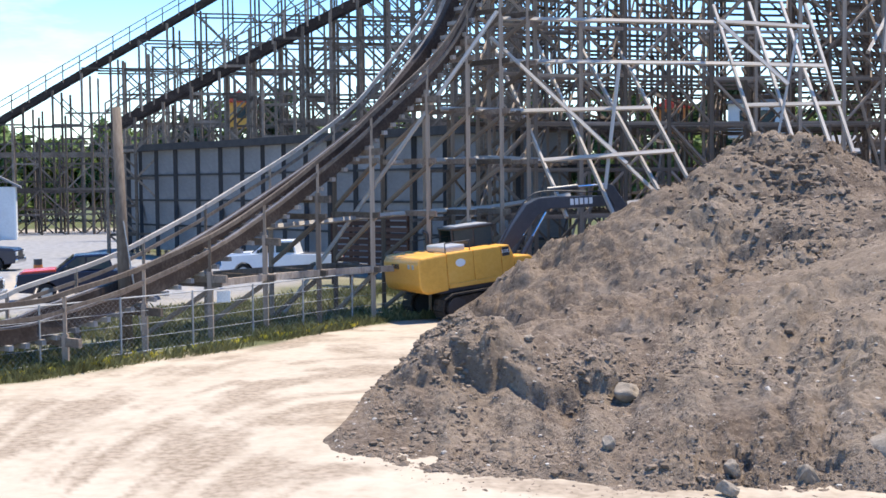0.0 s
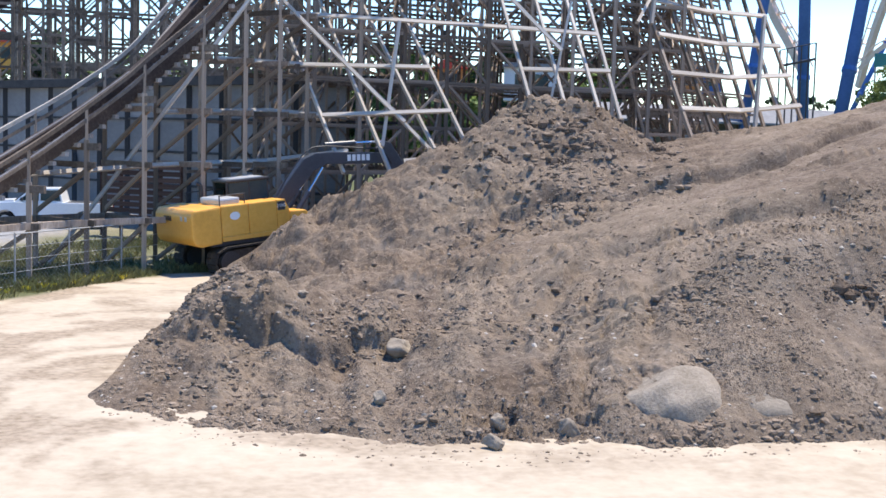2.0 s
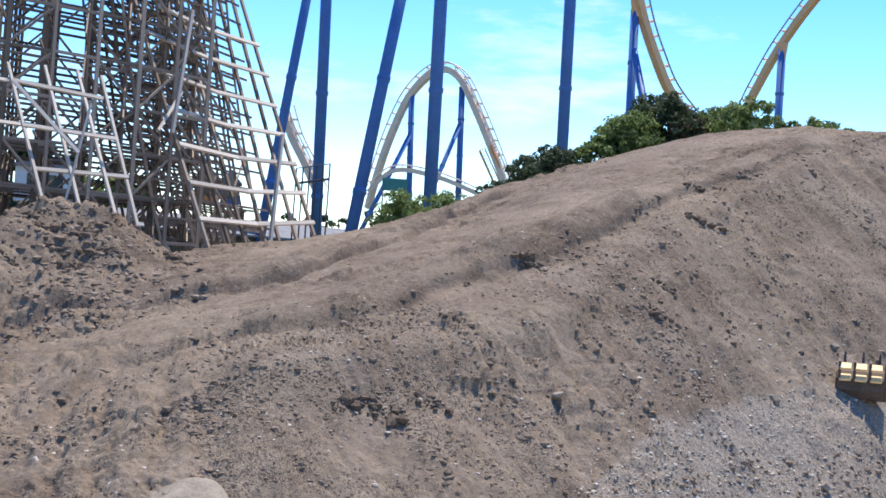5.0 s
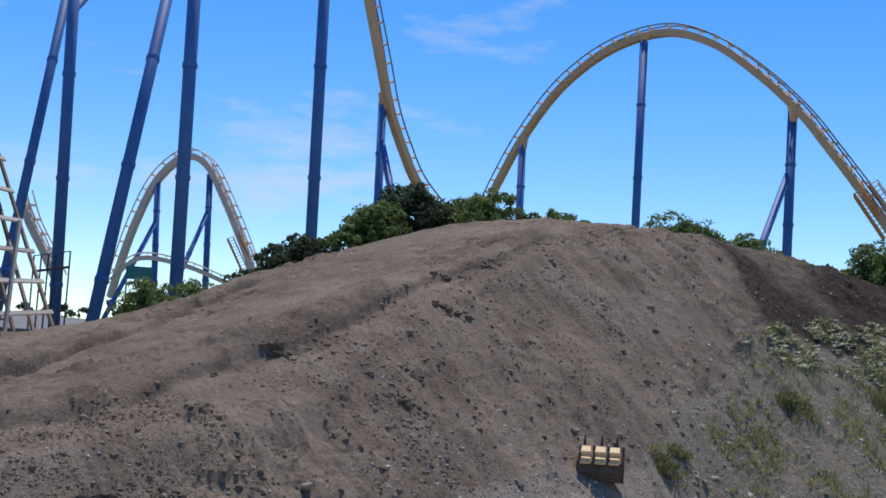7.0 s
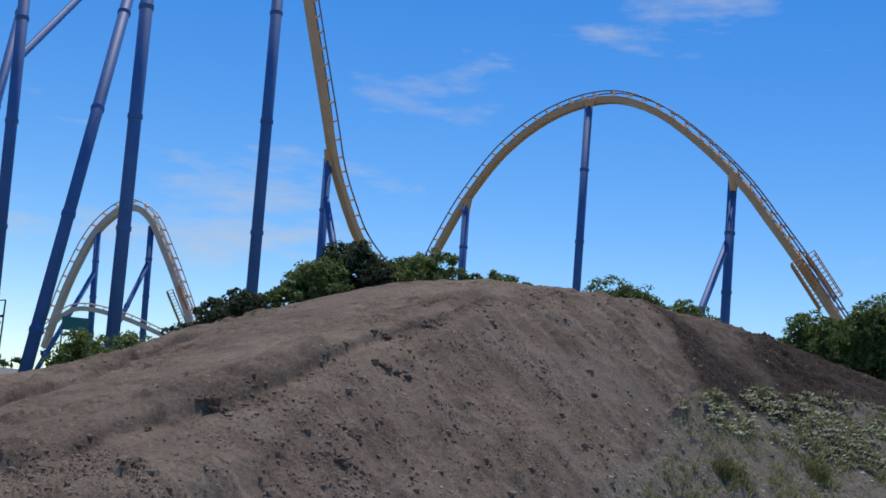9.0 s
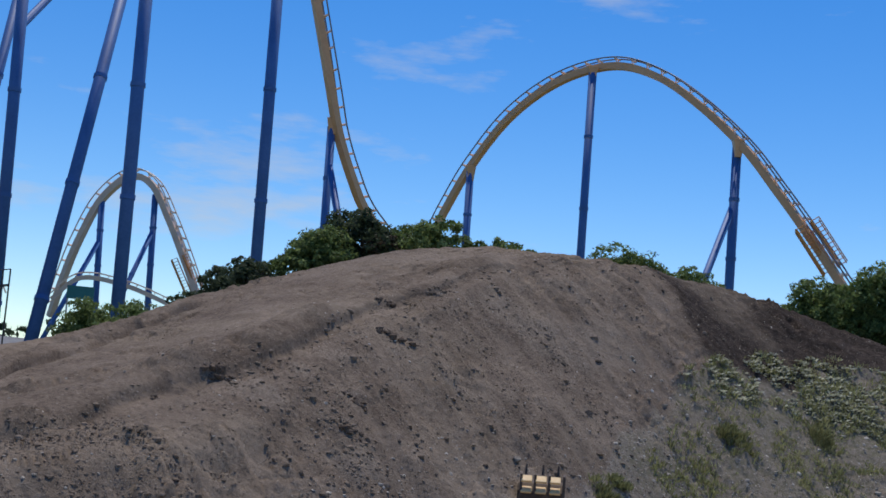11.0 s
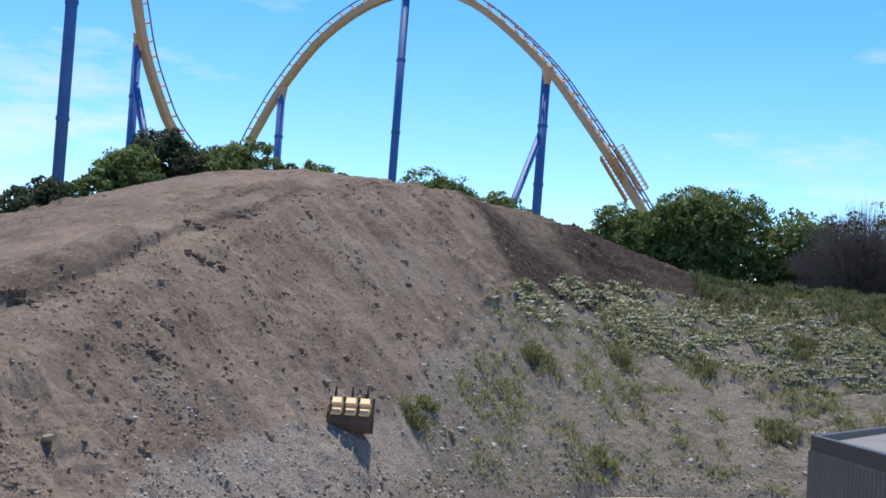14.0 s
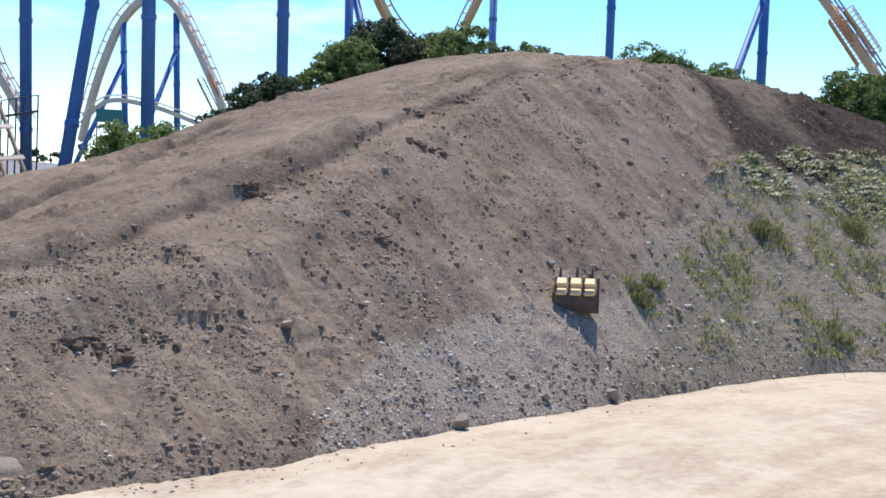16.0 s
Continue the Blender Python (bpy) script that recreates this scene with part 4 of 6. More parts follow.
def track(ctrl, n, paint=YELLOW, size=1.0):
    pts = smooth_line(ctrl, n)
    away = Vector((pts[n // 2].x, pts[n // 2].y, 0)).normalized()
    ups = []
    for i, p in enumerate(pts):
        d = (pts[min(i + 1, n)] - pts[max(i - 1, 0)]).normalized()
        side = d.cross(Vector((0, 0, 1)))
        if side.length < 0.2:
            side = d.cross(away)
        up = side.normalized().cross(d)
        if up.z < 0:
            up = -up
        ups.append(up)
    s = size
    sweep("spine", [p - u * 0.1 * s for p, u in zip(pts, ups)], [(-0.5 * s, -0.56 * s), (0.5 * s, -0.56 * s), (0.5 * s, 0.5 * s), (-0.5 * s, 0.5 * s)], paint, steel, ups, "amber box girder" if paint is YELLOW else "pale faded box girder")
    for sd in (-0.72, 0.72):
        sweep("rail", [p + u * 1.12 * s + (pts[min(i + 1, n)] - pts[max(i - 1, 0)]).normalized().cross(u) * sd * s for i, (p, u) in enumerate(zip(pts, ups))],
              [(0.115 * s * math.cos(k * 0.7854), 0.115 * s * math.sin(k * 0.7854)) for k in range(8)], SLATE if paint is YELLOW else RAIL, steel, ups)
    run = 0.0
    for i in range(1, n):
        run += (pts[i] - pts[i - 1]).length
        if run > 2.1 * s:
            run = 0.0
            d = (pts[i + 1] - pts[i - 1]).normalized()
            side = d.cross(ups[i]).normalized()
            p = pts[i] + ups[i] * 0.95 * s
            bm = bmesh.new()
            rod(bm, p - side * 0.75 * s, p + side * 0.75 * s, 0.17 * s, 6)
            rod(bm, p + side * 0.5 * s, pts[i] + ups[i] * 0.25 * s, 0.09 * s, 6)
            rod(bm, p - side * 0.5 * s, pts[i] + ups[i] * 0.25 * s, 0.09 * s, 6)
            part("cross_tie", bm, RAIL, steel)
    return pts


def column(a, b, r, flanges=3):
    bm = bmesh.new()
    rod(bm, a, b, r, 18)
    col = part("column", bm, BLUE, steel, smooth=True)
    for k in range(flanges):
        p = Vector(a).lerp(Vector(b), (k + 0.7) / (flanges + 0.6))
        w = (Vector(b) - Vector(a)).normalized() * 0.18
        bm = bmesh.new()
        rod(bm, p - w, p + w, r * 1.14, 18)
        part("flange", bm, BLUE, col)
    return col


ARCH = [(42.9, 4.54, 172), (44.4, 8.08, 168.5), (44.78, 9.00, 167.5), (45.8, 11.03, 164.5), (47.45, 13.36, 160), (49.6, 15.06, 155.5), (52.0, 15.84, 151.3), (54.09, 15.43, 148.3), (56.1, 14.19, 145.3), (58.1, 12.43, 142.2), (59.55, 10.66, 140.2), (60.71, 9.15, 138.7), (61.67, 7.82, 137.3), (62.8, 6.14, 136)]
track([sight(*p) for p in ARCH], 120, size=0.8)
track([sight(*p) for p in ((36.94, 21.84, 126), (38.08, 17.82, 127), (39.11, 14.05, 128), (39.67, 11.96, 129), (40.41, 10.12, 131), (41.17, 8.66, 133), (42.54, 7.11, 136))], 70, size=0.75)
track([sight(*p) for p in ((27.90, 2.70, 214), (28.24, 4.32, 212), (28.75, 6.17, 210), (29.51, 7.99, 208), (30.65, 9.11, 205), (31.66, 8.83, 203), (32.55, 7.38, 201), (33.43, 5.59, 199), (34.13, 4.02, 198))], 90, PALE, size=0.95)
track([sight(*p) for p in ((72.11, 4.58, 100), (73.46, 5.80, 98), (74.98, 7.15, 96), (77.83, 9.98, 93))], 30, size=0.95)
track([sight(*p) for p in ((23.90, 6.88, 165), (24.36, 5.66, 164), (25.06, 4.45, 163), (25.63, 3.35, 162))], 24, PALE, size=0.9)
track([sight(*p) for p in ((27.86, 3.46, 190), (29.02, 4.50, 190), (30.97, 4.33, 190), (32.93, 3.68, 190))], 30, PALE, size=0.6)

for (a, e), (a2, e2), d, d2, r in (
        ((25.69, 0.64), (25.25, 16.41), 112, 112, 0.55), ((27.12, 0.69), (29.50, 17.34), 100, 112, 0.56), ((30.70, 1.97), (30.45, 17.73), 100, 100, 0.58),
        ((36.48, 4.99), (36.29, 18.26), 118, 118, 0.6), ((51.05, 6.37), (51.09, 15.46), 152, 152, 0.55), ((57.67, 5.76), (57.74, 12.45), 143, 143, 0.58),
        ((56.45, 6.19), (57.63, 9.74), 138, 143, 0.45), ((39.38, 7.03), (39.30, 12.23), 129, 129, 0.48), ((40.20, 7.35), (39.32, 10.58), 127, 129, 0.42),
        ((45.82, 7.54), (45.80, 10.75), 164, 164, 0.55), ((29.71, 3.86), (29.53, 7.99), 208, 208, 0.55), ((31.94, 3.82), (31.78, 8.42), 203, 203, 0.55),
        ((28.73, 4.13), (29.61, 6.19), 204, 208, 0.42), ((30.92, 4.22), (31.82, 6.80), 199, 203, 0.42), ((23.83, 6.13), (25.13, 16.6), 120, 128, 0.5)):
    p, q = sight(a, e, d), sight(a2, e2, d2)
    if e < 9 and e > -4:
        w = (q - p).normalized()
        p = p - w * max(0.0, (p.z - (float(back_height(np.array([a]), np.array([d]))[0]) - 0.3)) / w.z)
    if q.z > 25 and e2 > 16:
        q = q + (q - p) * 0.25
    r = r * 0.9
    column(p, q, r, 4 if q.z - p.z > 25 else 2)
for a, b in (((25.27, 14.77), (27.55, 17.80)),):
    bm = bmesh.new()
    rod(bm, sight(*a, 112), sight(*b, 124), 0.35, 12)
    part("strut", bm, BLUE, steel)
# haunches between the columns and the girder
for a, e0, e1, d in ((57.78, 12.0, 12.75, 142.6), (45.84, 10.3, 11.0, 164.0), (51.1, 15.3, 15.7, 152.0), (39.36, 11.9, 12.6, 129.0)):
    bm = bmesh.new()
    rod(bm, sight(a, e0, d), sight(a, e1, d), 0.5, 4, 0.85)
    part("haunch", bm, YELLOW, steel)
# service stairs beside the track
STAIR_RUST = material("rusty_orange", [(0.3, (0.50, 0.20, 0.05)), (0.7, (0.68, 0.32, 0.10))], 2, 0.6, bump=0.0)
for (a, e), (a2, e2), d in (((60.95, 9.2), (62.2, 7.35), 138.0), ((33.16, 5.81), (33.92, 4.38), 199)):
    p0, p1 = sight(a, e, d), sight(a2, e2, d)
    w = (p1 - p0).normalized()
    face = polar(a, 1)
    out = w.cross(face).normalized()
    for off in (-1.5, 0.3):
        bm = bmesh.new()
        u0, u1 = p0 + out * off, p1 + out * off
        for f in (-0.9, 0.9):
            rod(bm, u0 + face * f, u1 + face * f, 0.14, 6)
            rod(bm, u0 + face * f + out * 0.9, u1 + face * f + out * 0.9, 0.06, 6)
        for k in range(12):
            q = u0.lerp(u1, k / 11)
            rod(bm, q - face * 0.9, q + face * 0.9, 0.12, 6)
            rod(bm, q - face * 0.9, q - face * 0.9 + out * 0.9, 0.05, 6)
        part("service_stair", bm, STAIR_RUST, steel, "orange service stair beside the track")


# ---- bushes and trees ----
def leaf_mat(name, dark, mid, light):
    m = material(name, [(0.36, dark), (0.5, mid), (0.62, light)], 1.1, 0.6, bump=0.0, fine=5)
    return let_through(vary_islands(m, 0.6, 1.45), 0.42)


LEAF = leaf_mat("green_leaves", (0.055, 0.085, 0.025), (0.15, 0.205, 0.065), (0.28, 0.345, 0.13))
LEAF_DARK = leaf_mat("dark_needles", (0.04, 0.062, 0.028), (0.065, 0.09, 0.045), (0.095, 0.12, 0.065))
LEAF_BROWN = leaf_mat("browned_leaves", (0.05, 0.04, 0.025), (0.085, 0.065, 0.04), (0.12, 0.10, 0.06))
TWIG = material("bare_twigs", [(0.3, (0.13, 0.112, 0.105)), (0.7, (0.25, 0.22, 0.205))], 3, 0.9, bump=0.0)
BARK = material("bark", [(0.3, (0.06, 0.045, 0.035)), (0.7, (0.14, 0.11, 0.085))], 3, 0.95, bump=0.6, fine=12)
leaf_rng = np.random.default_rng(11)


def crown_mesh(name, blobs, count, size, mat):
    """Small leaves in clumps over the skin of several rounded masses."""
    rng = leaf_rng
    w = np.array([b[3] ** 2 for b in blobs])
    per = 36
    pick = rng.choice(len(blobs), max(6, count // per), p=w / w.sum())
    c = np.array([b[:3] for b in blobs])[pick]
    rad = np.array([b[3] for b in blobs])[pick]
    v = rng.normal(size=(len(pick), 3))
    v /= np.linalg.norm(v, axis=1)[:, None]
    v[:, 2] = np.where(v[:, 2] < -0.45, -v[:, 2], v[:, 2])
    clump = c + v * (rad * rng.uniform(0.6, 1.08, len(pick)))[:, None] * np.array([1, 1, 0.85])
    tuft = rng.normal(size=(len(pick) * per, 3)) + np.repeat(v, per, 0) * 0.5 + np.array([0, 0, 0.7])
    tuft /= np.linalg.norm(tuft, axis=1)[:, None]
    wide = np.clip(rad * rng.uniform(0.22, 0.42, len(pick)), size * 1.6, size * 6)
    p = np.repeat(clump, per, 0) + tuft * (np.repeat(wide, per) * rng.uniform(0.55, 1.1, len(pick) * per))[:, None] * np.array([1, 1, 0.8])
    n = 0.7 * rng.normal(size=p.shape) + tuft * 1.2
    n /= np.linalg.norm(n, axis=1)[:, None]
    t = np.cross(n, rng.normal(size=p.shape))
    t /= np.linalg.norm(t, axis=1)[:, None]
    b = np.cross(n, t)
    s = size * rng.uniform(0.6, 1.35, len(p))[:, None]
    quad = np.stack([p - t * s, p + b * s * 0.45 - n * s * 0.1, p + t * s, p - b * s * 0.45 - n * s * 0.1], 1).reshape(-1, 3)
    f = np.arange(len(quad)).reshape(-1, 4)
    return mesh_of(name, quad.tolist(), f.tolist(), mat)


def bush(az0, az1, el_top, d, base, mat, label, leaf=0.2, count=5200, twigs=0, name="bush", flat=0.6):
    mid = (az0 + az1) / 2
    width = d * radians(az1 - az0) * 1.08
    foot = polar(mid, d, base)
    tall = (EYE.z + d * math.tan(radians(el_top)) - base) * 1.06
    root = thing(name, Matrix.Translation(foot), label, "bush" if name == "bush" else "tree")
    right, away = polar(mid + 90, 1), polar(mid, 1)
    rng = random.Random(int(az0 * 100 + d))
    if d < 95:
        leaf, count = leaf * 0.62, int(count * 3.0)
    blobs = []
    n = max(9, int(width / max(tall, 1.0) * 8))
    for i in range(n):
        u = (i + 0.5) / n * 2 - 1 + rng.uniform(-0.12, 0.12)
        hgt = tall * (1 - flat * u * u) * rng.uniform(0.7, 1.0)
        r = min(hgt * 0.5, width * 0.5) * rng.uniform(0.4, 0.85)
        q = right * (u * (width / 2 - r * 0.7)) + away * rng.uniform(-0.9, 0.9) * min(1.5, width / 4)
        blobs.append((q.x, q.y, max(hgt - r * 0.9, r * 0.5), r))
        blobs.append((q.x * 0.95, q.y * 0.95, max(hgt * 0.35, r * 0.3), r))
    bm = bmesh.new()
    for q in blobs[::2]:
        tip = Vector(q[:3])
        knee = Vector((tip.x * 0.55, tip.y * 0.55, tip.z * 0.5))
        rod(bm, (tip.x * 0.2, tip.y * 0.2, -0.3), knee, 0.11, 6, 0.07)
        rod(bm, knee, tip, 0.07, 6, 0.02)
    part("trunk", bm, BARK, root)
    if count:
        part("crown", crown_mesh("crown", blobs, count, leaf, mat), mat, root)
    if twigs:
        verts, faces = [], []
        for k in range(twigs):
            q = rng.choice(blobs)
            a = Vector(q[:3]) * rng.uniform(0.3, 0.9)
            v = Vector((rng.gauss(0, 1), rng.gauss(0, 1), rng.gauss(0.5, 0.8))).normalized()
            b = Vector(q[:3]) + v * q[3] * rng.uniform(0.85, 1.3)
            w = v.cross(Vector((rng.random(), rng.random(), rng.random()))).normalized() * 0.022
            i0 = len(verts)
            verts += [a - w, a + w, b]
            faces.append((i0, i0 + 1, i0 + 2))
        part("bare_crown", mesh_of("bare_crown", verts, faces, TWIG), TWIG, root, "bare grey-brown twigs")
    return root


GREEN_LABEL = "dense green leafy bush behind the earth bank"
bush(33.9, 36.1, 5.7, 56, 6.6, LEAF_DARK, "dark scrubby juniper bush beyond the bank", 0.14, 4200)
bush(35.2, 37.3, 6.55, 57, 6.9, LEAF_DARK, "dark scrubby juniper bush beyond the bank", 0.14, 4600, 900)
bush(37.3, 41.2, 7.5, 58, 8.2, LEAF, GREEN_LABEL, 0.17, 7000, flat=0.35)
bush(39.0, 43.0, 8.7, 60, 9.2, LEAF_DARK, "tall dark green bush with browned patches", 0.16, 6400, flat=0.3)
bush(41.0, 43.4, 7.9, 58.5, 9.6, LEAF_BROWN, "low bush with browned leaves", 0.15, 2600)
bush(42.3, 46.6, 8.3, 60, 9.6, LEAF, GREEN_LABEL, 0.17, 6400, flat=0.3)
bush(45.6, 49.6, 7.75, 60, 9.9, LEAF, "low green bush along the top of the bank", 0.15, 4600, flat=0.25)
bush(51.0, 54.8, 7.7, 64, 9.9, LEAF, "low green bush along the top of the bank", 0.15, 4600, flat=0.25)
bush(53.8, 57.4, 7.2, 66, 9.6, LEAF, "low green bush along the top of the bank", 0.15, 3600, flat=0.25)
bush(59.6, 63.6, 6.7, 68, 8.6, LEAF, "rounded green bush beside the bank", 0.18, 5000)
bush(61.6, 68.6, 7.75, 70, 7.6, LEAF, "large rounded green broadleaf bush", 0.2, 15000, flat=0.45)
bush(67.6, 71.4, 7.1, 69, 7.4, LEAF, "green bush at the top of the weedy slope", 0.19, 5200)
bush(68.6, 75.2, 7.0, 66, 7.3, LEAF_BROWN, "half dead bush of bare grey-brown twigs", 0.13, 1500, 14000)
bush(28.3, 30.6, 3.9, 84, 4.6, LEAF, "young green tree beyond the bank", 0.22, 3600)
bush(30.4, 33.4, 3.75, 88, 4.6, LEAF, "young green trees beyond the bank", 0.22, 4200)
bush(32.6, 35.0, 4.6, 70, 4.6, LEAF_DARK, "dark bush beyond the bank", 0.18, 2600)
tree_rng = random.Random(3)
for i in range(26):
    a = -25 + i * 1.7 + tree_rng.uniform(-0.5, 0.5)
    low = a < -12.5
    bush(a - 1.9, a + 1.9, tree_rng.uniform(2.6, 4.3) - (1.3 if low else 0.0), tree_rng.uniform(150, 190), 0.0, LEAF if low or i % 2 else LEAF_DARK, "broadleaf tree in the distant row", 0.9, 2200, name="tree")
for i in range(20):
    a = 19 + i * 3.2
    bush(a - 2.2, a + 2.2, tree_rng.uniform(1.9, 2.6), 330, 7.0, LEAF_DARK, "broadleaf tree in the distant row", 0.9, 900, name="tree")


# ---- on the bank ----
def bank_z(x, y):
    a, r = np.degrees(np.arctan2(x, y)), np.hypot(x, y)
    return bank_sheet(np.atleast_1d(a), np.atleast_1d(r))


def seat(az, el, lift=0.0):
    """Where a line of sight meets the bank."""
    r = np.arange(12.0, 75.0, 0.04)
    z = bank_sheet(np.full_like(r, az), r)
    line = EYE.z + r * math.tan(radians(el))
    hit = np.argmax((line < z) & (z > -0.2) | (line < 0.0))
    return polar(az, r[hit], max(float(z[hit]), 0.0) + lift)


ICO = bmesh.new()
bmesh.ops.create_icosphere(ICO, subdivisions=1, radius=1.0)
ICO_V = np.array([v.co[:] for v in ICO.verts])
ICO_F = np.array([[v.index for v in f.verts] for f in ICO.faces])
ICO.free()
stone_rng = np.random.default_rng(4)


OCT_V = np.array([(1, 0, 0), (-1, 0, 0), (0, 1, 0), (0, -1, 0), (0, 0, 1), (0, 0, -1)], float)
OCT_F = np.array([(0, 2, 4), (2, 1, 4), (1, 3, 4), (3, 0, 4), (2, 0, 5), (1, 2, 5), (3, 1, 5), (0, 3, 5)])


def scatter(name, x, y, z, size, mat, label, flat=0.7, fine=False):
    """Many broken lumps as one mesh."""
    rng, n = stone_rng, len(x)
    shape, tris = (OCT_V, OCT_F) if fine else (ICO_V, ICO_F)
    v = shape[None] * (1 + 0.38 * rng.uniform(-1, 1, (n, len(shape), 1)))
    v = v * (size[:, None] * rng.uniform(0.6, 1.25, (n, 3)) * np.array([1, 1, flat]))[:, None, :]
    t = rng.uniform(0, 6.283, n)
    c, s = np.cos(t)[:, None], np.sin(t)[:, None]
    v = np.stack([v[..., 0] * c - v[..., 1] * s, v[..., 0] * s + v[..., 1] * c, v[..., 2]], -1)
    v = v + np.stack([x, y, z - size * 0.22], -1)[:, None, :]
    f = tris[None] + len(shape) * np.arange(n)[:, None, None]
    ob = new(name, mesh_of(name, v.reshape(-1, 3).tolist(), f.reshape(-1, 3).tolist(), mat))
    return tagged(ob, label, name.replace("_", " "), kind="stuff")


CLOD = vary_islands(material("clods", [(0.3, (0.125, 0.093, 0.067)), (0.5, (0.195, 0.149, 0.111)), (0.7, (0.275, 0.217, 0.166))], 4, 0.95, bump=0.6, fine=30, bump_dist=0.03), 0.7, 1.3)
STONE = vary_islands(material("pale_stones", [(0.3, (0.28, 0.24, 0.195)), (0.5, (0.40, 0.355, 0.30)), (0.7, (0.56, 0.51, 0.445))], 4, 0.85, bump=0.5, fine=30), 0.55, 1.35)


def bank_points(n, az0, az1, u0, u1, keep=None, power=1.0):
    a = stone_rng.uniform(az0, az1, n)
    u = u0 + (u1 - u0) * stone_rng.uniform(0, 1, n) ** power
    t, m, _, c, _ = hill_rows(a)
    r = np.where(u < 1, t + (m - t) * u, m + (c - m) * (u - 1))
    if keep is not None:
        ok = keep(a, u, r)
        a, u, r = a[ok], u[ok], r[ok]
    x, y = r * np.sin(np.radians(a)), r * np.cos(np.radians(a))
    return x, y, bank_sheet(a, r), a, u


def heavy(n, low, high, p=2.6):
    return low + (high - low) * stone_rng.uniform(0, 1, n) ** p


def patchy(a, u, r):
    x, y = r * np.sin(np.radians(a)), r * np.cos(np.radians(a))
    return fractal(x, y, 1.5, 3, 13) + 0.22 * stone_rng.uniform(-1, 1, len(a)) - 0.5 * np.maximum(lanes(a, r), 0) * (u < 1) * (a > 4) > 0.1 + 0.06 * (a < 4)


x, y, z, a, u_ = bank_points(64000, -6, 62, 0.0, 2.0, lambda a, u, r: patchy(a, u, r) & ~((a > 54) & (u > 0.66)) & ~((a > 39) & (u < 0.36)) & ((u < 1.0) | (stone_rng.uniform(0, 1, len(a)) < 0.45)))
scatter("clods", x, y, z, heavy(len(x), 0.010, 0.085, 4.2) * (1 - 0.32 * step(17, 27, a)), CLOD, "loose brown clods of earth over the bank")
x, y, z, a, u_ = bank_points(24000, -3, 27, 0.0, 1.1, lambda a, u, r: patchy(a, u, r) & (stone_rng.uniform(0, 1, len(a)) > step(18, 27, a)))
scatter("clods", x, y, z, heavy(len(x), 0.012, 0.10, 4.2), CLOD, "loose brown clods of earth at the tipped end")
x, y, z, a, u_ = bank_points(20000, 18, 57, 0.04, 1.05, lambda a, u, r: (streaks(r * np.sin(np.radians(a)), r * np.cos(np.radians(a))) + 0.18 * stone_rng.uniform(-1, 1, len(a)) > 0.14 + 0.4 * (1 - step(18, 28, a))) & ~((a > 54) & (u > 0.6)))
scatter("clods", x, y, z, heavy(len(x), 0.012, 0.08, 3.6), CLOD, "clods rolled down the face of the bank")
x, y, z, a, u_ = bank_points(105000, -5, 56, 0.0, 1.06, lambda a, u, r: (fractal(r * np.sin(np.radians(a)), r * np.cos(np.radians(a)), 1.8, 4, 213, 0.65) + 0.25 * stone_rng.uniform(-1, 1, len(a)) > 0.02 + 0.12 * step(20, 30, a)) & ~((a > 53) & (u > 0.6)))
scatter("crumbs", x, y, z, heavy(len(x), 0.010, 0.042, 2.0), CLOD, "fine crumbs of earth over the face of the bank", 0.8, True)
x, y, z, a, u_ = bank_points(9000, 39, 68, 0.0, 0.5, lambda a, u, r: u < np.interp(a, [39, 42, 50, 54, 60], [0.12, 0.26, 0.2, 0.4, 0.5]))
scatter("grit", x, y, z, heavy(len(x), 0.010, 0.05, 2.2), STONE, "pale grit over the lower face of the bank", 0.8, True)
x, y, z, a, u_ = bank_points(2600, 32, 58, 0.15, 1.02, lambda a, u, r: (streaks(r * np.sin(np.radians(a)), r * np.cos(np.radians(a))) + 0.3 * stone_rng.uniform(-1, 1, len(a)) > 0.1) & ~((a > 54) & (u < 0.55)) & (u > np.interp(a, [38, 40, 42, 50, 53], [0.15, 0.2, 0.28, 0.23, 0.32])))
scatter("clods", x, y, z, heavy(len(x), 0.02, 0.125, 3.4), CLOD, "scattered clods on the high face of the bank", 0.75)
x, y, z, a, u_ = bank_points(9000, 8, 21, 1.35, 2.05, lambda a, u, r: stone_rng.uniform(0, 1, len(a)) < 1.1 - np.abs(a - 15.5) / 6)
scatter("clods", x, y, z, heavy(len(x), 0.015, 0.16, 5.0), CLOD, "crumbled clods over the tipped heap")
x, y, z, a, u_ = bank_points(4200, -5.5, 72, -0.02, 0.10)
scatter("clods", x, y, z, heavy(len(x), 0.014, 0.095, 3.4), CLOD, "clods rolled down to the foot of the bank")
x, y, z, a, u_ = bank_points(30000, 15, 48, 0.85, 1.75, lambda a, u, r: (np.minimum(np.abs(r - ramp_line(a, STEP_IN) + 0.2), np.where(a < 33, np.abs(r - ramp_line(a, STEP_OUT) + 0.2), 9.0)) < 0.55 * stone_rng.uniform(0, 1, len(a)) ** 2) & (stone_rng.uniform(0, 1, len(a)) < np.clip(0.25 + 2.0 * fractal(a, u, 2.5, 3, 191), 0, 1)))
scatter("clods", x, y, z, heavy(len(x), 0.02, 0.12, 3.0), CLOD, "clods along the ledge of the ramp")
x, y, z, a, u_ = bank_points(2300, -5, 75, 0.0, 1.4)
scatter("pale_stones", x, y, z, heavy(len(x), 0.012, 0.07, 4.0), STONE, "small pale stones scattered over the bank", 0.6)
x, y, z, a, u_ = bank_points(7000, 38, 76, 0.0, 0.42, lambda a, u, r: stone_rng.uniform(0, 1, len(a)) > u * 1.8)
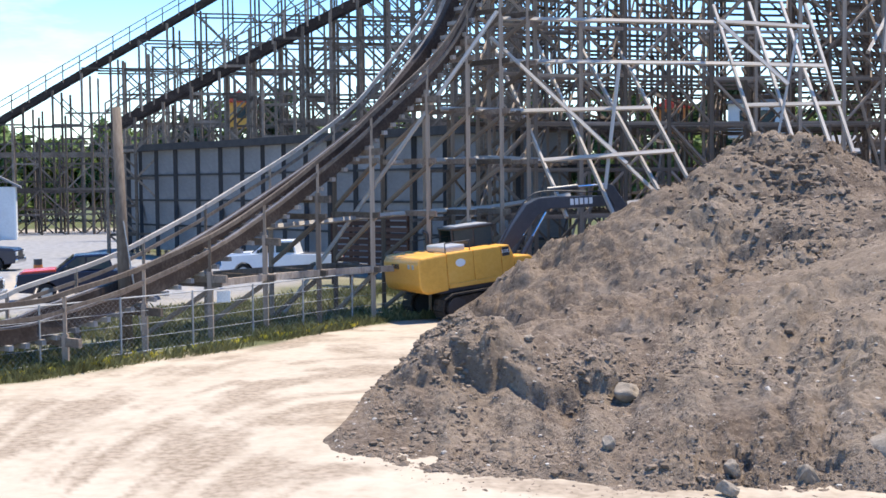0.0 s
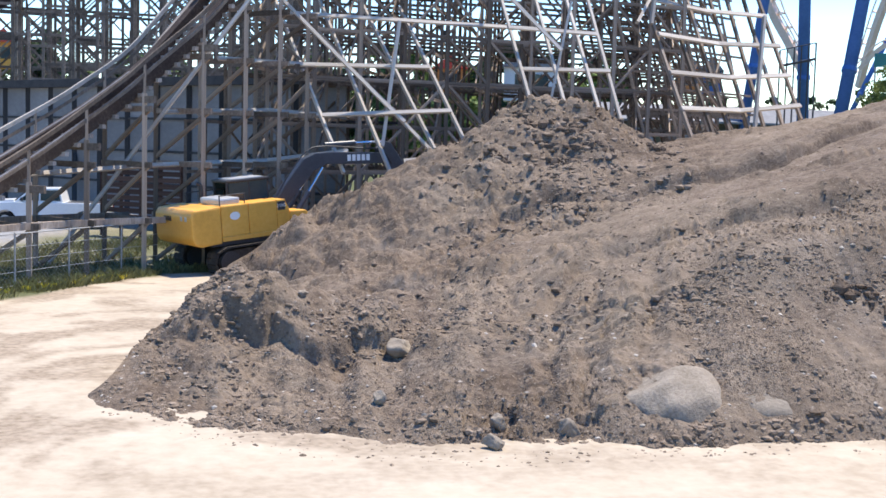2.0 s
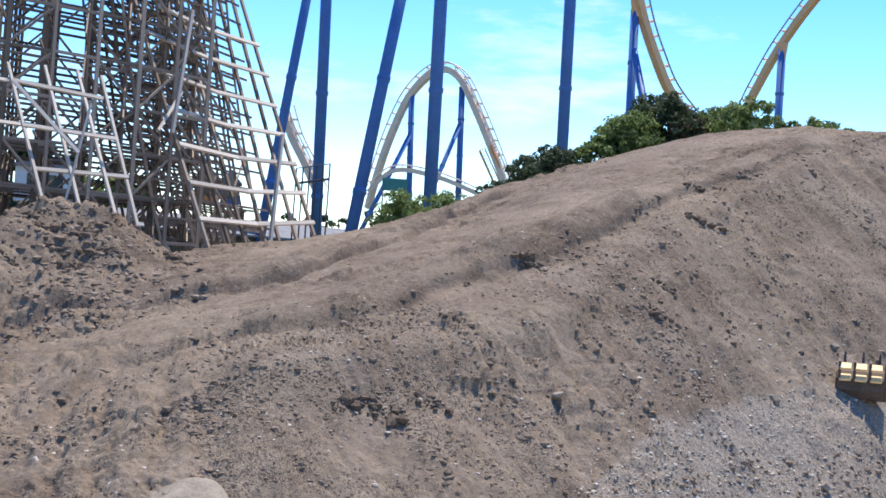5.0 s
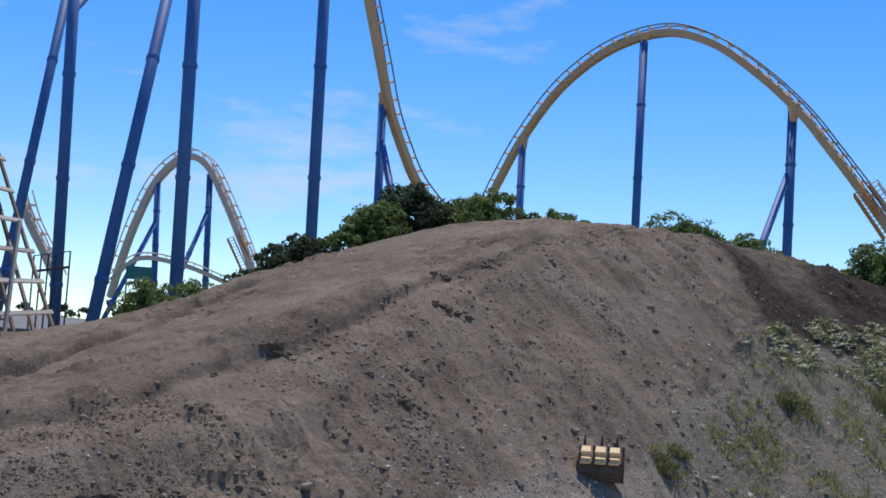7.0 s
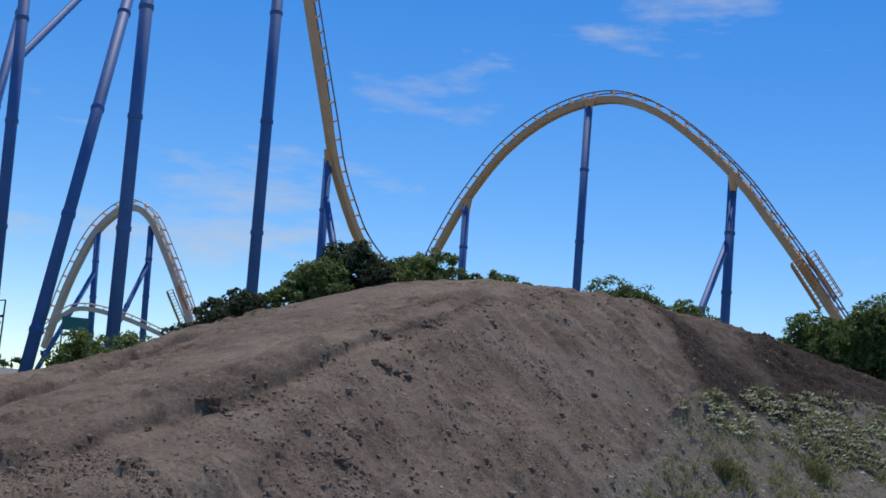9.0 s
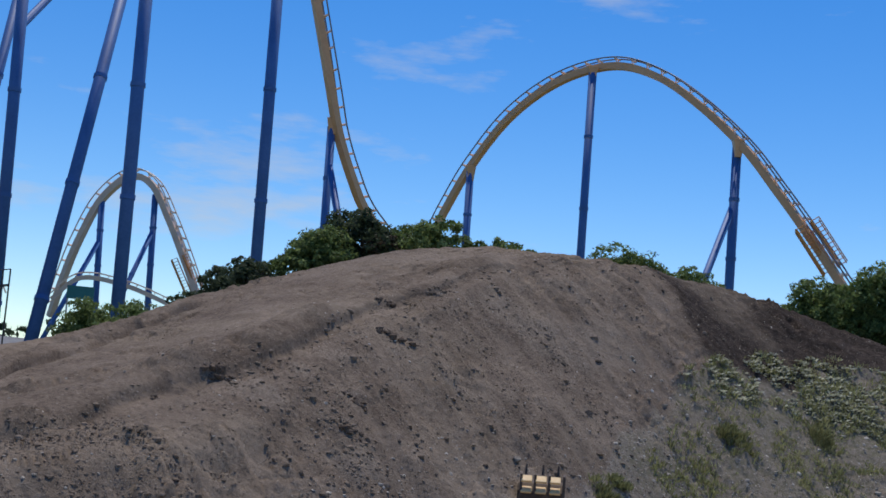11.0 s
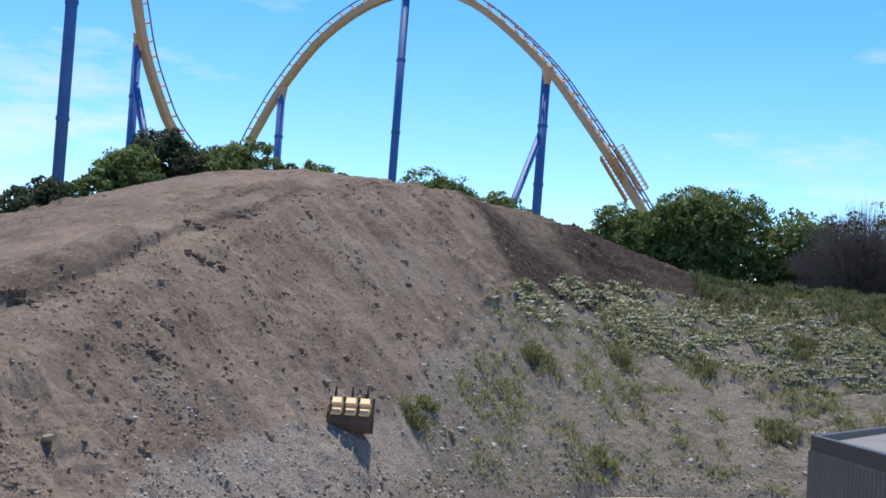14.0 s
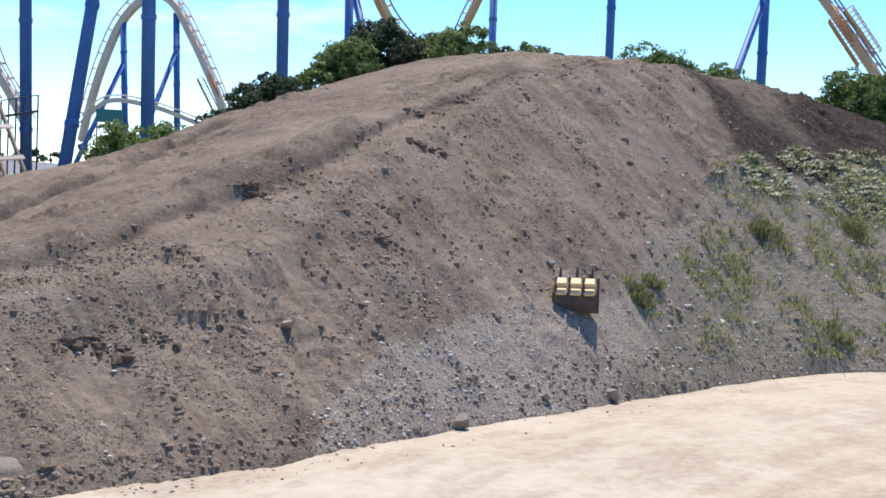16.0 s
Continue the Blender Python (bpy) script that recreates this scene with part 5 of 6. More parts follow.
scatter("gravel", x, y, z, heavy(len(x), 0.010, 0.07, 4.0), STONE, "grey gravel on the lower face of the bank")
x, y, z, a, u_ = bank_points(2600, 53, 80, 0.03, 1.1, lambda a, u, r: ~((u > 0.66) & (a < 67)))
scatter("rubble", x, y, z, heavy(len(x), 0.02, 0.13, 5.0), STONE, "brown rubble and broken stones between the weeds")
x, y, z, a, u_ = bank_points(600, -5, 73, -0.14, 0.03)
scatter("pebbles", x, y, np.maximum(z, ground_height(x, y)), heavy(len(x), 0.012, 0.05, 2.5), CLOD, "small clods spilled on the sandy road")


BOULDER = material("boulder_stone", [(0.3, (0.175, 0.142, 0.107)), (0.5, (0.265, 0.223, 0.176)), (0.7, (0.37, 0.318, 0.26))], 2.0, 0.92, bump=0.9, fine=18, spread=0.2, bump_dist=0.05)


def boulder(az, el, w, h, label, seed, name="boulder", sink=0.25, slab=1.0, back=0.0, facets=11):
    p = seat(az, el) + polar(az, back)
    rnd = random.Random(seed * 13)
    cuts = [(Vector((rnd.gauss(0, 1), rnd.gauss(0, 1), rnd.gauss(0.2, 0.8))).normalized(), rnd.uniform(0.24, 0.42)) for _ in range(facets)]
    bm = bmesh.new()
    bmesh.ops.create_icosphere(bm, subdivisions=4, radius=0.5)
    for v in bm.verts:
        c = v.co.copy()
        k = 1 + 0.30 * noise.noise(c * 1.6 + Vector((seed * 7.1, 0, 0))) + 0.10 * noise.noise(c * 5 + Vector((seed, 2, 0)))
        for way, most in cuts:
            over = c.dot(way) - most
            if over > 0:
                c -= way * over
        v.co = Vector((c.x * w * k, c.y * w * 0.8 * k * slab, c.z * h * k))
    me = bpy.data.meshes.new(name)
    bm.to_mesh(me)
    bm.free()
    me.materials.append(BOULDER)
    me.polygons.foreach_set("use_smooth", [True] * len(me.polygons))
    ob = new(name, me)
    ob.matrix_world = Matrix.Translation(p + Vector((0, 0, h * (0.5 - sink)))) @ pose(0, 0, 0, 4 * math.sin(seed), 4 * math.cos(seed), 40 * seed - az)
    return tagged(ob, label, "boulder" if name == "boulder" else "rock")


boulder(20.86, -11.70, 2.4, 1.5, "large half-buried grey-brown boulder at the foot of the bank", 1, sink=0.62, slab=0.95, back=0.75, facets=0)
boulder(24.26, -11.37, 1.3, 0.9, "low half-buried boulder beside the large one", 9, sink=0.68, back=0.5, facets=0)
boulder(8.37, -9.69, 0.72, 0.42, "flat grey slab of rock standing out of the earth", 2, "rock", 0.1)
boulder(7.31, -11.89, 0.34, 0.3, "pale rounded rock on the earth bank", 3, "rock", 0.2)
boulder(12.61, -13.72, 0.42, 0.26, "angular grey rock at the foot of the bank", 4, "rock", 0.2)
boulder(16.04, -12.99, 0.5, 0.5, "pale lump of rock half buried in earth", 5, "rock", 0.4)
boulder(3.82, -7.13, 0.3, 0.18, "small pale flat rock on the bank", 6, "rock", 0.2)
boulder(12.84, -12.89, 0.34, 0.34, "brown angular rock in loose earth", 7, "rock", 0.25)
for i, (b, w) in enumerate((((45.00, -9.41), 0.55), ((48.78, -8.08), 0.36), ((51.81, -7.93), 0.5), ((52.46, -7.84), 0.28), ((54.89, -7.15), 0.3), ((54.52, -3.98), 0.3), ((37.05, -5.44), 0.3), ((48.81, -2.11), 0.28), ((55.87, -7.00), 0.26), ((46.54, -4.61), 0.24), ((69.15, -3.35), 0.5))):
    boulder(*b, w, w * 0.75, "grey rounded rock at the foot of the bank" if i < 5 else "grey rock lying on the face of the bank", 11 + i, "rock", 0.2)
# darker than the clods: the lumps' dark shading is put into the colour
LUMP = material("shaded_earth", [(0.3, (0.07, 0.05, 0.037)), (0.5, (0.125, 0.092, 0.068)), (0.7, (0.195, 0.148, 0.112))], 5, 0.95, bump=0.9, fine=22, bump_dist=0.05)
LUMPS = (((14.12, 0.81), 0.7), ((15.65, 0.65), 0.8), ((16.71, -0.05), 0.9), ((14.68, -0.17), 0.6), ((19.53, -0.27), 0.8), ((13.58, 1.29), 0.6), ((15.48, -0.89), 0.7), ((12.42, -0.55), 0.6), ((28.93, -6.41), 0.75), ((27.89, -6.03), 0.4), ((31.57, -5.86), 0.55), ((27.41, -6.38), 0.3), ((35.30, 0.89), 0.6), ((41.23, -1.22), 0.6), ((42.79, 3.15), 0.6), ((42.46, 4.51), 0.55), ((41.39, 0.17), 0.45), ((35.35, 0.87), 0.5))
lump_x, lump_y, lump_size = [], [], []
for b, w in LUMPS:
    p = seat(*b)
    run_ = stone_rng.normal(0, 0.30, 34) * w
    lump_x.append(p.x + run_ + stone_rng.normal(0, 0.11, 34) * w)
    lump_y.append(p.y - 0.5 * run_ + stone_rng.normal(0, 0.16, 34) * w)
    lump_size.append(w * (0.04 + 0.19 * stone_rng.uniform(0, 1, 34) ** 2.6))
lump_x, lump_y, lump_size = (np.concatenate(q) for q in (lump_x, lump_y, lump_size))
scatter("earth_lumps", lump_x, lump_y, bank_z(lump_x, lump_y) + 0.25 * lump_size, lump_size, LUMP, "clusters of dark crumbled lumps of earth on the bank", 0.85)


# ---- weeds and grass ----
GRASS = let_through(vary_islands(material("grass_blades", [(0.3, (0.15, 0.168, 0.07)), (0.5, (0.25, 0.262, 0.125)), (0.7, (0.38, 0.375, 0.215))], 0.6, 0.7, bump=0.0, fine=4), 0.6, 1.4), 0.55)
PALE_LEAF = let_through(vary_islands(material("pale_weed_leaves", [(0.3, (0.25, 0.265, 0.185)), (0.5, (0.41, 0.425, 0.34)), (0.7, (0.58, 0.59, 0.50))], 0.8, 0.6, bump=0.0, fine=5), 0.5, 1.4), 0.5)
YELLOW_FLOWER = material("yellow_flowers", [(0.3, (0.5, 0.4, 0.03)), (0.7, (0.7, 0.6, 0.08))], 2, 0.7, bump=0.0)


def blades(name, x, y, z, tall, per, width, spread, mat, label, bend=(0.05, 0.85)):
    rng, n = stone_rng, len(x)
    k = n * per
    X, Y, Z, H = (np.repeat(q, per) for q in (x, y, z, tall))
    ang, lean = rng.uniform(0, 6.283, k), rng.uniform(*bend, k)
    H = H * rng.uniform(0.5, 1.15, k)
    dx, dy = np.cos(ang), np.sin(ang)
    bx, by = X + dx * spread * rng.uniform(0, 1, k), Y + dy * spread * rng.uniform(0, 1, k)
    w = width * rng.uniform(0.6, 1.3, k)
    px, py = -dy * w, dx * w
    root = np.stack([bx, by, Z - 0.03], -1)
    side = np.stack([px, py, 0 * px], -1)
    mid_ = root + np.stack([dx * lean * H * 0.3, dy * lean * H * 0.3, H * 0.6], -1)
    tip = root + np.stack([dx * lean * H * 0.8, dy * lean * H * 0.8, H * (1 - 0.25 * lean)], -1)
    v = np.stack([root - side, root + side, mid_ + side * 0.8, tip, mid_ - side * 0.8], 1).reshape(-1, 3)
    f = np.arange(k * 5).reshape(-1, 5)
    ob = new(name, mesh_of(name, v.tolist(), f.tolist(), mat))
    return tagged(ob, label, "grass" if "grass" in name else "weeds", kind="stuff")


def weed_zone(a, u, r):
    x, y = r * np.sin(np.radians(a)), r * np.cos(np.radians(a))
    edge = np.interp(u, [0, 0.12, 0.25, 0.5, 0.72, 1.0], [53.5, 53.5, 54.2, 54.8, 58.0, 65.5])
    free = ~((u > 0.70 + 0.024 * (a - 58)) & (a < 67.5))
    dens = 0.1 * (u > 0.62) + 0.07 * (u > 0.3) - 0.1 * (u < 0.25)
    return (a + 1.5 * fractal(x, y, 2.2, 3, 91) > edge) & free & (0.7 * fractal(x, y, 0.9, 4, 131, 0.7) + 0.3 * fractal(x, y, 3.0, 2, 137) + 0.16 * stone_rng.uniform(-1, 1, len(a)) > 0.06 - dens)


x, y, z, a, u_ = bank_points(64000, 51, 80, 0.04, 1.25, weed_zone)
blades("weedy_grass", x, y, z, heavy(len(x), 0.04, 0.28, 2.6), 7, 0.016, 0.18, GRASS, "clumps of green weeds over the stony slope")
x, y, z, a, u_ = bank_points(15000, 54, 80, 0.4, 1.1, lambda a, u, r: weed_zone(a, u, r) & (np.abs(u - 0.78 + 0.004 * (a - 60)) < 0.24))
blades("pale_weeds", x, y, z, heavy(len(x), 0.06, 0.17, 1.5), 8, 0.045, 0.16, PALE_LEAF, "low pale-leaved weeds near the top of the slope", (0.9, 1.9))
x, y, z, a, u_ = bank_points(620, 65, 80, 0.82, 1.2)
blades("tall_grass", x, y, z, heavy(len(x), 0.2, 0.6, 1.5), 40, 0.007, 0.22, GRASS, "tall green grass along the top of the slope")
for i, (b, w) in enumerate((((52.74, -3.35), 0.55), ((53.28, -2.69), 0.4), ((68.88, -2.88), 0.9), ((61.81, -0.12), 0.7), ((58.00, -0.11), 0.7), ((65.57, -0.25), 0.6), ((69.66, 1.00), 0.8), ((73.17, 1.94), 0.9), ((61.31, -4.55), 0.5))):
    p = seat(*b)
    n = 26
    xs = p.x + stone_rng.normal(size=n) * w * 0.3
    ys = p.y + stone_rng.normal(size=n) * w * 0.3
    ob = blades("weed_clump", xs, ys, bank_z(xs, ys), np.full(n, w * 0.42), 44, 0.009, 0.3, GRASS, "bushy clump of green weeds on the slope")
    del ob["kind"]
    tagged(ob, category="weed", group="weed clumps on the slope")
VERGE = let_through(vary_islands(material("verge_blades", [(0.3, (0.14, 0.145, 0.06)), (0.5, (0.22, 0.22, 0.10)), (0.7, (0.33, 0.315, 0.17))], 0.6, 0.8, bump=0.0, fine=4), 0.6, 1.4))
# verge by the fence
va = stone_rng.uniform(-27, 0.2, 13000)
vr = np.interp(va, [-60, -19.4, -14.7, -9.8, -4.8, -2.2, 0.5], [34, 30.7, 32.6, 34.9, 39.1, 41.5, 42.5]) + stone_rng.uniform(0, 1, 13000) ** 1.4 * 14.0
x, y = vr * np.sin(np.radians(va)), vr * np.cos(np.radians(va))
ok = fractal(x, y, 2.0, 3, 141) + 0.25 * stone_rng.uniform(-1, 1, len(x)) > -0.18
x, y = x[ok], y[ok]
blades("verge_grass", x, y, ground_height(x, y), heavy(len(x), 0.06, 0.42, 2.2), 9, 0.01, 0.25, VERGE, "rough green grass verge along the fence")
fa = stone_rng.uniform(-24, -4, 160)
fr = np.interp(fa, [-19.4, -14.7, -9.8, -4.8], [30.9, 32.9, 35.2, 39.3]) + stone_rng.uniform(0, 0.8, 160)
x, y = fr * np.sin(np.radians(fa)), fr * np.cos(np.radians(fa))
blades("flowering_weeds", x, y, ground_height(x, y) + 0.1, np.full(160, 0.14), 6, 0.03, 0.08, YELLOW_FLOWER, "small yellow flowers along the verge")


# ---- excavator ----
EX_YELLOW = material("machine_yellow", [(0.3, (0.68, 0.32, 0.05)), (0.5, (0.79, 0.39, 0.065)), (0.7, (0.84, 0.46, 0.11))], 1.2, 0.4, bump=0.08, fine=9)
EX_BLACK = material("machine_black", [(0.3, (0.018, 0.019, 0.022)), (0.7, (0.045, 0.046, 0.05))], 2, 0.5, bump=0.15, fine=14)
EX_GREY = material("boom_grey", [(0.3, (0.035, 0.04, 0.05)), (0.7, (0.065, 0.072, 0.085))], 1.5, 0.4, bump=0.08, fine=10)
TRACK_STEEL = material("muddy_track", [(0.3, (0.02, 0.018, 0.016)), (0.5, (0.05, 0.043, 0.037)), (0.7, (0.11, 0.09, 0.072))], 2.5, 0.85, bump=0.5, fine=16)
CHROME = material("chrome", [(0.3, (0.6, 0.6, 0.6)), (0.7, (0.75, 0.75, 0.75))], 2, 0.18, 1.0, bump=0.0)
GLASS = material("cab_glass", [(0.3, (0.03, 0.05, 0.055)), (0.7, (0.05, 0.075, 0.08))], 1, 0.06, bump=0.0)
WHITE = material("white_paint", [(0.3, (0.72, 0.72, 0.71)), (0.7, (0.82, 0.82, 0.80))], 1, 0.35, bump=0.03)
SILVER = material("silver_cover", [(0.3, (0.45, 0.46, 0.47)), (0.7, (0.62, 0.63, 0.64))], 2, 0.4, 0.5, bump=0.05)


def bar_text(words, size, m, mat, parent, name="lettering", depth=0.004):
    cu = bpy.data.curves.new(name, "FONT")
    cu.body, cu.size, cu.extrude, cu.align_x, cu.align_y = words, size, depth, "CENTER", "CENTER"
    ob = new(name, cu)
    dg = bpy.context.evaluated_depsgraph_get()
    me = bpy.data.meshes.new_from_object(ob.evaluated_get(dg))
    bpy.data.objects.remove(ob)
    me.materials.clear()
    me.materials.append(mat)
    me.transform(m)
    return part(name, me, mat, parent)


def excavator(m):
    ex = thing("excavator", m, "yellow crawler excavator with dark grey boom climbing the bank", "excavator")
    # crawler tracks
    for side in (-1, 1):
        y0, y1 = side * 1.15 - 0.33, side * 1.15 + 0.33
        bm = bmesh.new()
        out = [(-1.75, 0.12), (-1.95, 0.3), (-2.02, 0.5), (-1.95, 0.72), (-1.7, 0.88), (1.7, 0.9), (1.98, 0.72), (2.05, 0.5), (1.95, 0.28), (1.72, 0.12)]
        prism(bm, out, y0 + 0.08, y1 - 0.08, 0.02)
        crawler = part("crawler", bm, TRACK_STEEL, ex, "mud-caked crawler track")
        loop = [Vector((x, 0, z)) for x, z in [(-1.7, 0.03), (-2.05, 0.22), (-2.14, 0.5), (-2.05, 0.8), (-1.7, 0.97), (1.7, 0.99), (2.08, 0.8), (2.17, 0.5), (2.05, 0.2), (1.7, 0.03), (-1.7, 0.03)]]
        for p in along(loop, 0.19):
            i = min(range(len(loop) - 1), key=lambda k: (loop[k].lerp(loop[k + 1], 0.5) - p).length)
            best = min(((loop[k], loop[k + 1]) for k in range(len(loop) - 1)), key=lambda ab: ((p - ab[0]).length + (ab[1] - p).length) - (ab[1] - ab[0]).length)
            d = (best[1] - best[0]).normalized()
            ang = math.degrees(math.atan2(d.z, d.x))
            bm = bmesh.new()
            box(bm, -0.085, y0, -0.03, 0.085, y1, 0.03, 0.0, Matrix.Translation(p) @ pose(0, 0, 0, 0, -ang, 0))
            part("track_shoe", bm, TRACK_STEEL, crawler)
        for x, r in ((-1.62, 0.36), (1.62, 0.36), (-0.9, 0.16), (-0.3, 0.16), (0.3, 0.16), (0.9, 0.16)):
            bm = bmesh.new()
            z = 0.5 if r > 0.3 else 0.2
            rod(bm, (x, side * 1.15 - 0.36, z), (x, side * 1.15 + 0.36, z), r, 20)
            part("roller", bm, EX_BLACK, crawler)
    bm = bmesh.new()
    box(bm, -1.0, -0.85, 0.35, 1.0, 0.85, 0.85, 0.05)
    rod(bm, (0, 0, 0.8), (0, 0, 1.08), 0.75, 28)
    part("undercarriage", bm, EX_BLACK, ex)
    # upper house
    bm = bmesh.new()
    box(bm, -2.1, -1.27, 1.02, 1.45, 1.27, 1.2, 0.03)
    part("deck", bm, EX_BLACK, ex)
    bm = bmesh.new()
    prism(bm, [(-2.72, 1.16), (-2.80, 1.35), (-2.80, 2.08), (-2.68, 2.26), (-1.75, 2.30), (-1.75, 1.1), (-2.5, 1.06)], -1.30, 1.30, 0.07)
    part("counterweight", bm, EX_YELLOW, ex, "rounded yellow counterweight")
    for x0, x1, zt in ((-1.74, -0.75, 2.30), (-0.74, 0.3, 2.30)):
        bm = bmesh.new()
        box(bm, x0, -1.28, 1.30, x1, -0.35, zt, 0.04)
        part("side_door", bm, EX_YELLOW, ex, "yellow side door")
    bm = bmesh.new()
    box(bm, -1.74, -0.345, 1.2, -0.2, 1.27, 2.26, 0.05)
    part("engine_hood", bm, EX_YELLOW, ex)
    bm = bmesh.new()
    prism(bm, [(0.31, 1.3), (0.31, 2.30), (0.62, 2.30), (0.78, 1.95), (0.78, 1.3)], -1.28, -0.5, 0.03)
    part("tank", bm, EX_YELLOW, ex)
    bm = bmesh.new()
    prism(bm, [(0.79, 1.3), (0.79, 1.90), (1.42, 1.86), (1.56, 1.72), (1.56, 1.3)], -1.27, -0.45, 0.05)
    part("tool_box", bm, EX_YELLOW, ex)
    bm = bmesh.new()
    prism(bm, [(-1.74, 1.16), (-1.74, 1.31), (1.58, 1.31), (1.58, 1.16)], -1.31, -1.2, 0.02)
    part("side_skirt", bm, EX_YELLOW, ex)
    bm = bmesh.new()
    box(bm, -1.6, -0.95, 2.27, -0.85, 0.4, 2.5, 0.06)
    part("engine_cover", bm, SILVER, ex, "silver engine cover")
    bm = bmesh.new()
    rod(bm, (-1.35, 0.75, 2.2), (-1.35, 0.75, 2.85), 0.07, 12)
    rod(bm, (-1.35, 0.75, 2.85), (-1.5, 0.75, 2.95), 0.06, 12)
    part("exhaust", bm, EX_BLACK, ex)
    for y, x1 in ((-1.15, -0.8), (1.15, -0.3)):
        bm = bmesh.new()
        for a, b in (((-1.7, y, 2.2), (-1.7, y, 2.62)), ((x1, y, 2.2), (x1, y, 2.62)), ((-1.72, y, 2.62), (x1 + 0.02, y, 2.62))):
            rod(bm, a, b, 0.02, 8)
        part("guard_rail", bm, EX_BLACK, ex)
    # cab on the far side
    bm = bmesh.new()
    for xa, xb in ((-0.62, -0.6), (0.2, 0.28), (0.92, 1.04)):
        for y in (0.32, 1.2):
            rod(bm, (xa, y, 1.2), (xa if xa < 0.5 else xb - 0.12, y, 2.92), 0.045, 8)
    box(bm, -0.66, 0.28, 1.2, 1.05, 1.25, 1.55, 0.04)
    cab = part("cab_frame", bm, EX_BLACK, ex)
    bm = bmesh.new()
    box(bm, -0.68, 0.24, 2.86, 0.98, 1.29, 2.96, 0.045)
    part("cab_roof", bm, EX_BLACK, cab)
    # added silver plate, for the thin light edge along the cab roof
    bm = bmesh.new()
    box(bm, -0.45, 0.34, 2.955, 0.8, 1.2, 2.985, 0.012)
    part("roof_edge_plate", bm, SILVER, cab, "thin pale plate on the cab roof")
    for y in (0.30, 1.22):
        bm = bmesh.new()
        box(bm, -0.56, y - 0.012, 1.56, 0.9, y + 0.012, 2.87)
        part("side_window", bm, GLASS, cab)
    bm = bmesh.new()
    box(bm, 0.9, 0.34, 1.56, 0.92, 1.2, 2.87)
    part("windscreen", bm, GLASS, cab)
    bm = bmesh.new()
    box(bm, -0.3, 0.5, 1.5, 0.2, 1.0, 1.75, 0.08)
    box(bm, -0.4, 0.5, 1.7, -0.24, 1.0, 2.4, 0.06)
    part("seat", bm, EX_BLACK, cab)
    # boom, stick and rams
    bm = bmesh.new()
    prism(bm, [(0.55, 1.75), (0.85, 1.55), (1.25, 1.9), (2.5, 3.02), (3.0, 3.2), (5.35, 3.02), (5.55, 3.12), (5.52, 3.38), (5.3, 3.42), (3.3, 3.6), (2.6, 3.62), (2.1, 3.46), (1.4, 2.75)], -0.25, 0.05, 0.03)
    boom = part("boom", bm, EX_GREY, ex, "dark grey cranked boom")
    bm = bmesh.new()
    prism(bm, [(5.2, 3.55), (5.5, 3.85), (5.8, 3.72), (6.35, 2.9), (7.2, 1.4), (7.05, 1.28), (5.55, 2.95)], -0.22, 0.02, 0.03)
    stick = part("stick", bm, EX_GREY, ex, "dark grey stick")
    bm = bmesh.new()
    rod(bm, (3.05, -0.1, 3.86), (4.3, -0.1, 3.84), 0.09, 14)
    part("stick_ram", bm, EX_GREY, boom)
    bm = bmesh.new()
    rod(bm, (4.3, -0.1, 3.84), (5.45, -0.1, 3.78), 0.05, 12)
    part("ram_rod", bm, CHROME, boom)
    for y in (-0.42, 0.22):
        bm = bmesh.new()
        rod(bm, (1.45, y, 1.55), (2.1, y, 2.35), 0.09, 14)
        part("boom_ram", bm, EX_GREY, boom)
        bm = bmesh.new()
        rod(bm, (2.1, y, 2.35), (2.72, y, 3.12), 0.05, 12)
        part("ram_rod", bm, CHROME, boom)
    bm = bmesh.new()
    line = smooth_line([(0.9, -0.3, 2.3), (1.4, -0.3, 2.95), (2.2, -0.3, 3.72), (3.0, -0.3, 3.82), (4.6, -0.3, 3.62), (5.3, -0.3, 3.55), (5.7, -0.3, 3.0)], 24)
    for a, b in zip(line, line[1:]):
        rod(bm, a, b, 0.025, 6)
    part("hydraulic_hose", bm, EX_BLACK, boom)
    bm = bmesh.new()
    prism(bm, [(6.8, 1.6), (7.3, 1.75), (7.75, 1.3), (7.7, 0.75), (7.2, 0.45), (6.7, 0.6), (6.95, 1.0)], -0.6, 0.5, 0.04)
    part("bucket", bm, EX_BLACK, ex)
    # markings
    side = Matrix.Translation((4.35, -0.256, 3.32)) @ pose(0, 0, 0, 90, 0, 0) @ pose(0, 0, 0, 0, 0, -3)
    bm = bmesh.new()
    for k in range(5):
        box(bm, -0.48 + k * 0.2, -0.11, 0, -0.34 + k * 0.2, 0.11, 0.006)
    bmesh.ops.transform(bm, matrix=side, verts=bm.verts)
    part("marking", bm, WHITE, boom, "white maker's marking bars")
    for mm, w in ((Matrix.Translation((-2.806, 0.35, 1.95)) @ pose(0, 0, 0, 90, 0, -90), 0.55),):
        bm = bmesh.new()
        for k in range(5):
            box(bm, -w / 2 + k * w / 5, -0.08, 0, -w / 2 + k * w / 5 + w / 7, 0.08, 0.006)
        bmesh.ops.transform(bm, matrix=mm, verts=bm.verts)
        part("marking", bm, EX_BLACK, ex, "dark marking bars on the counterweight")
    bm = bmesh.new()
    box(bm, 0.34, -1.287, 1.95, 0.62, -1.279, 2.24)
    plate = part("model_plate", bm, EX_BLACK, ex, "dark model plate")
    bar_text("210G", 0.15, Matrix.Translation((0.48, -1.29, 2.1)) @ pose(0, 0, 0, 90, 0, 0), WHITE, plate)
    bm = bmesh.new()
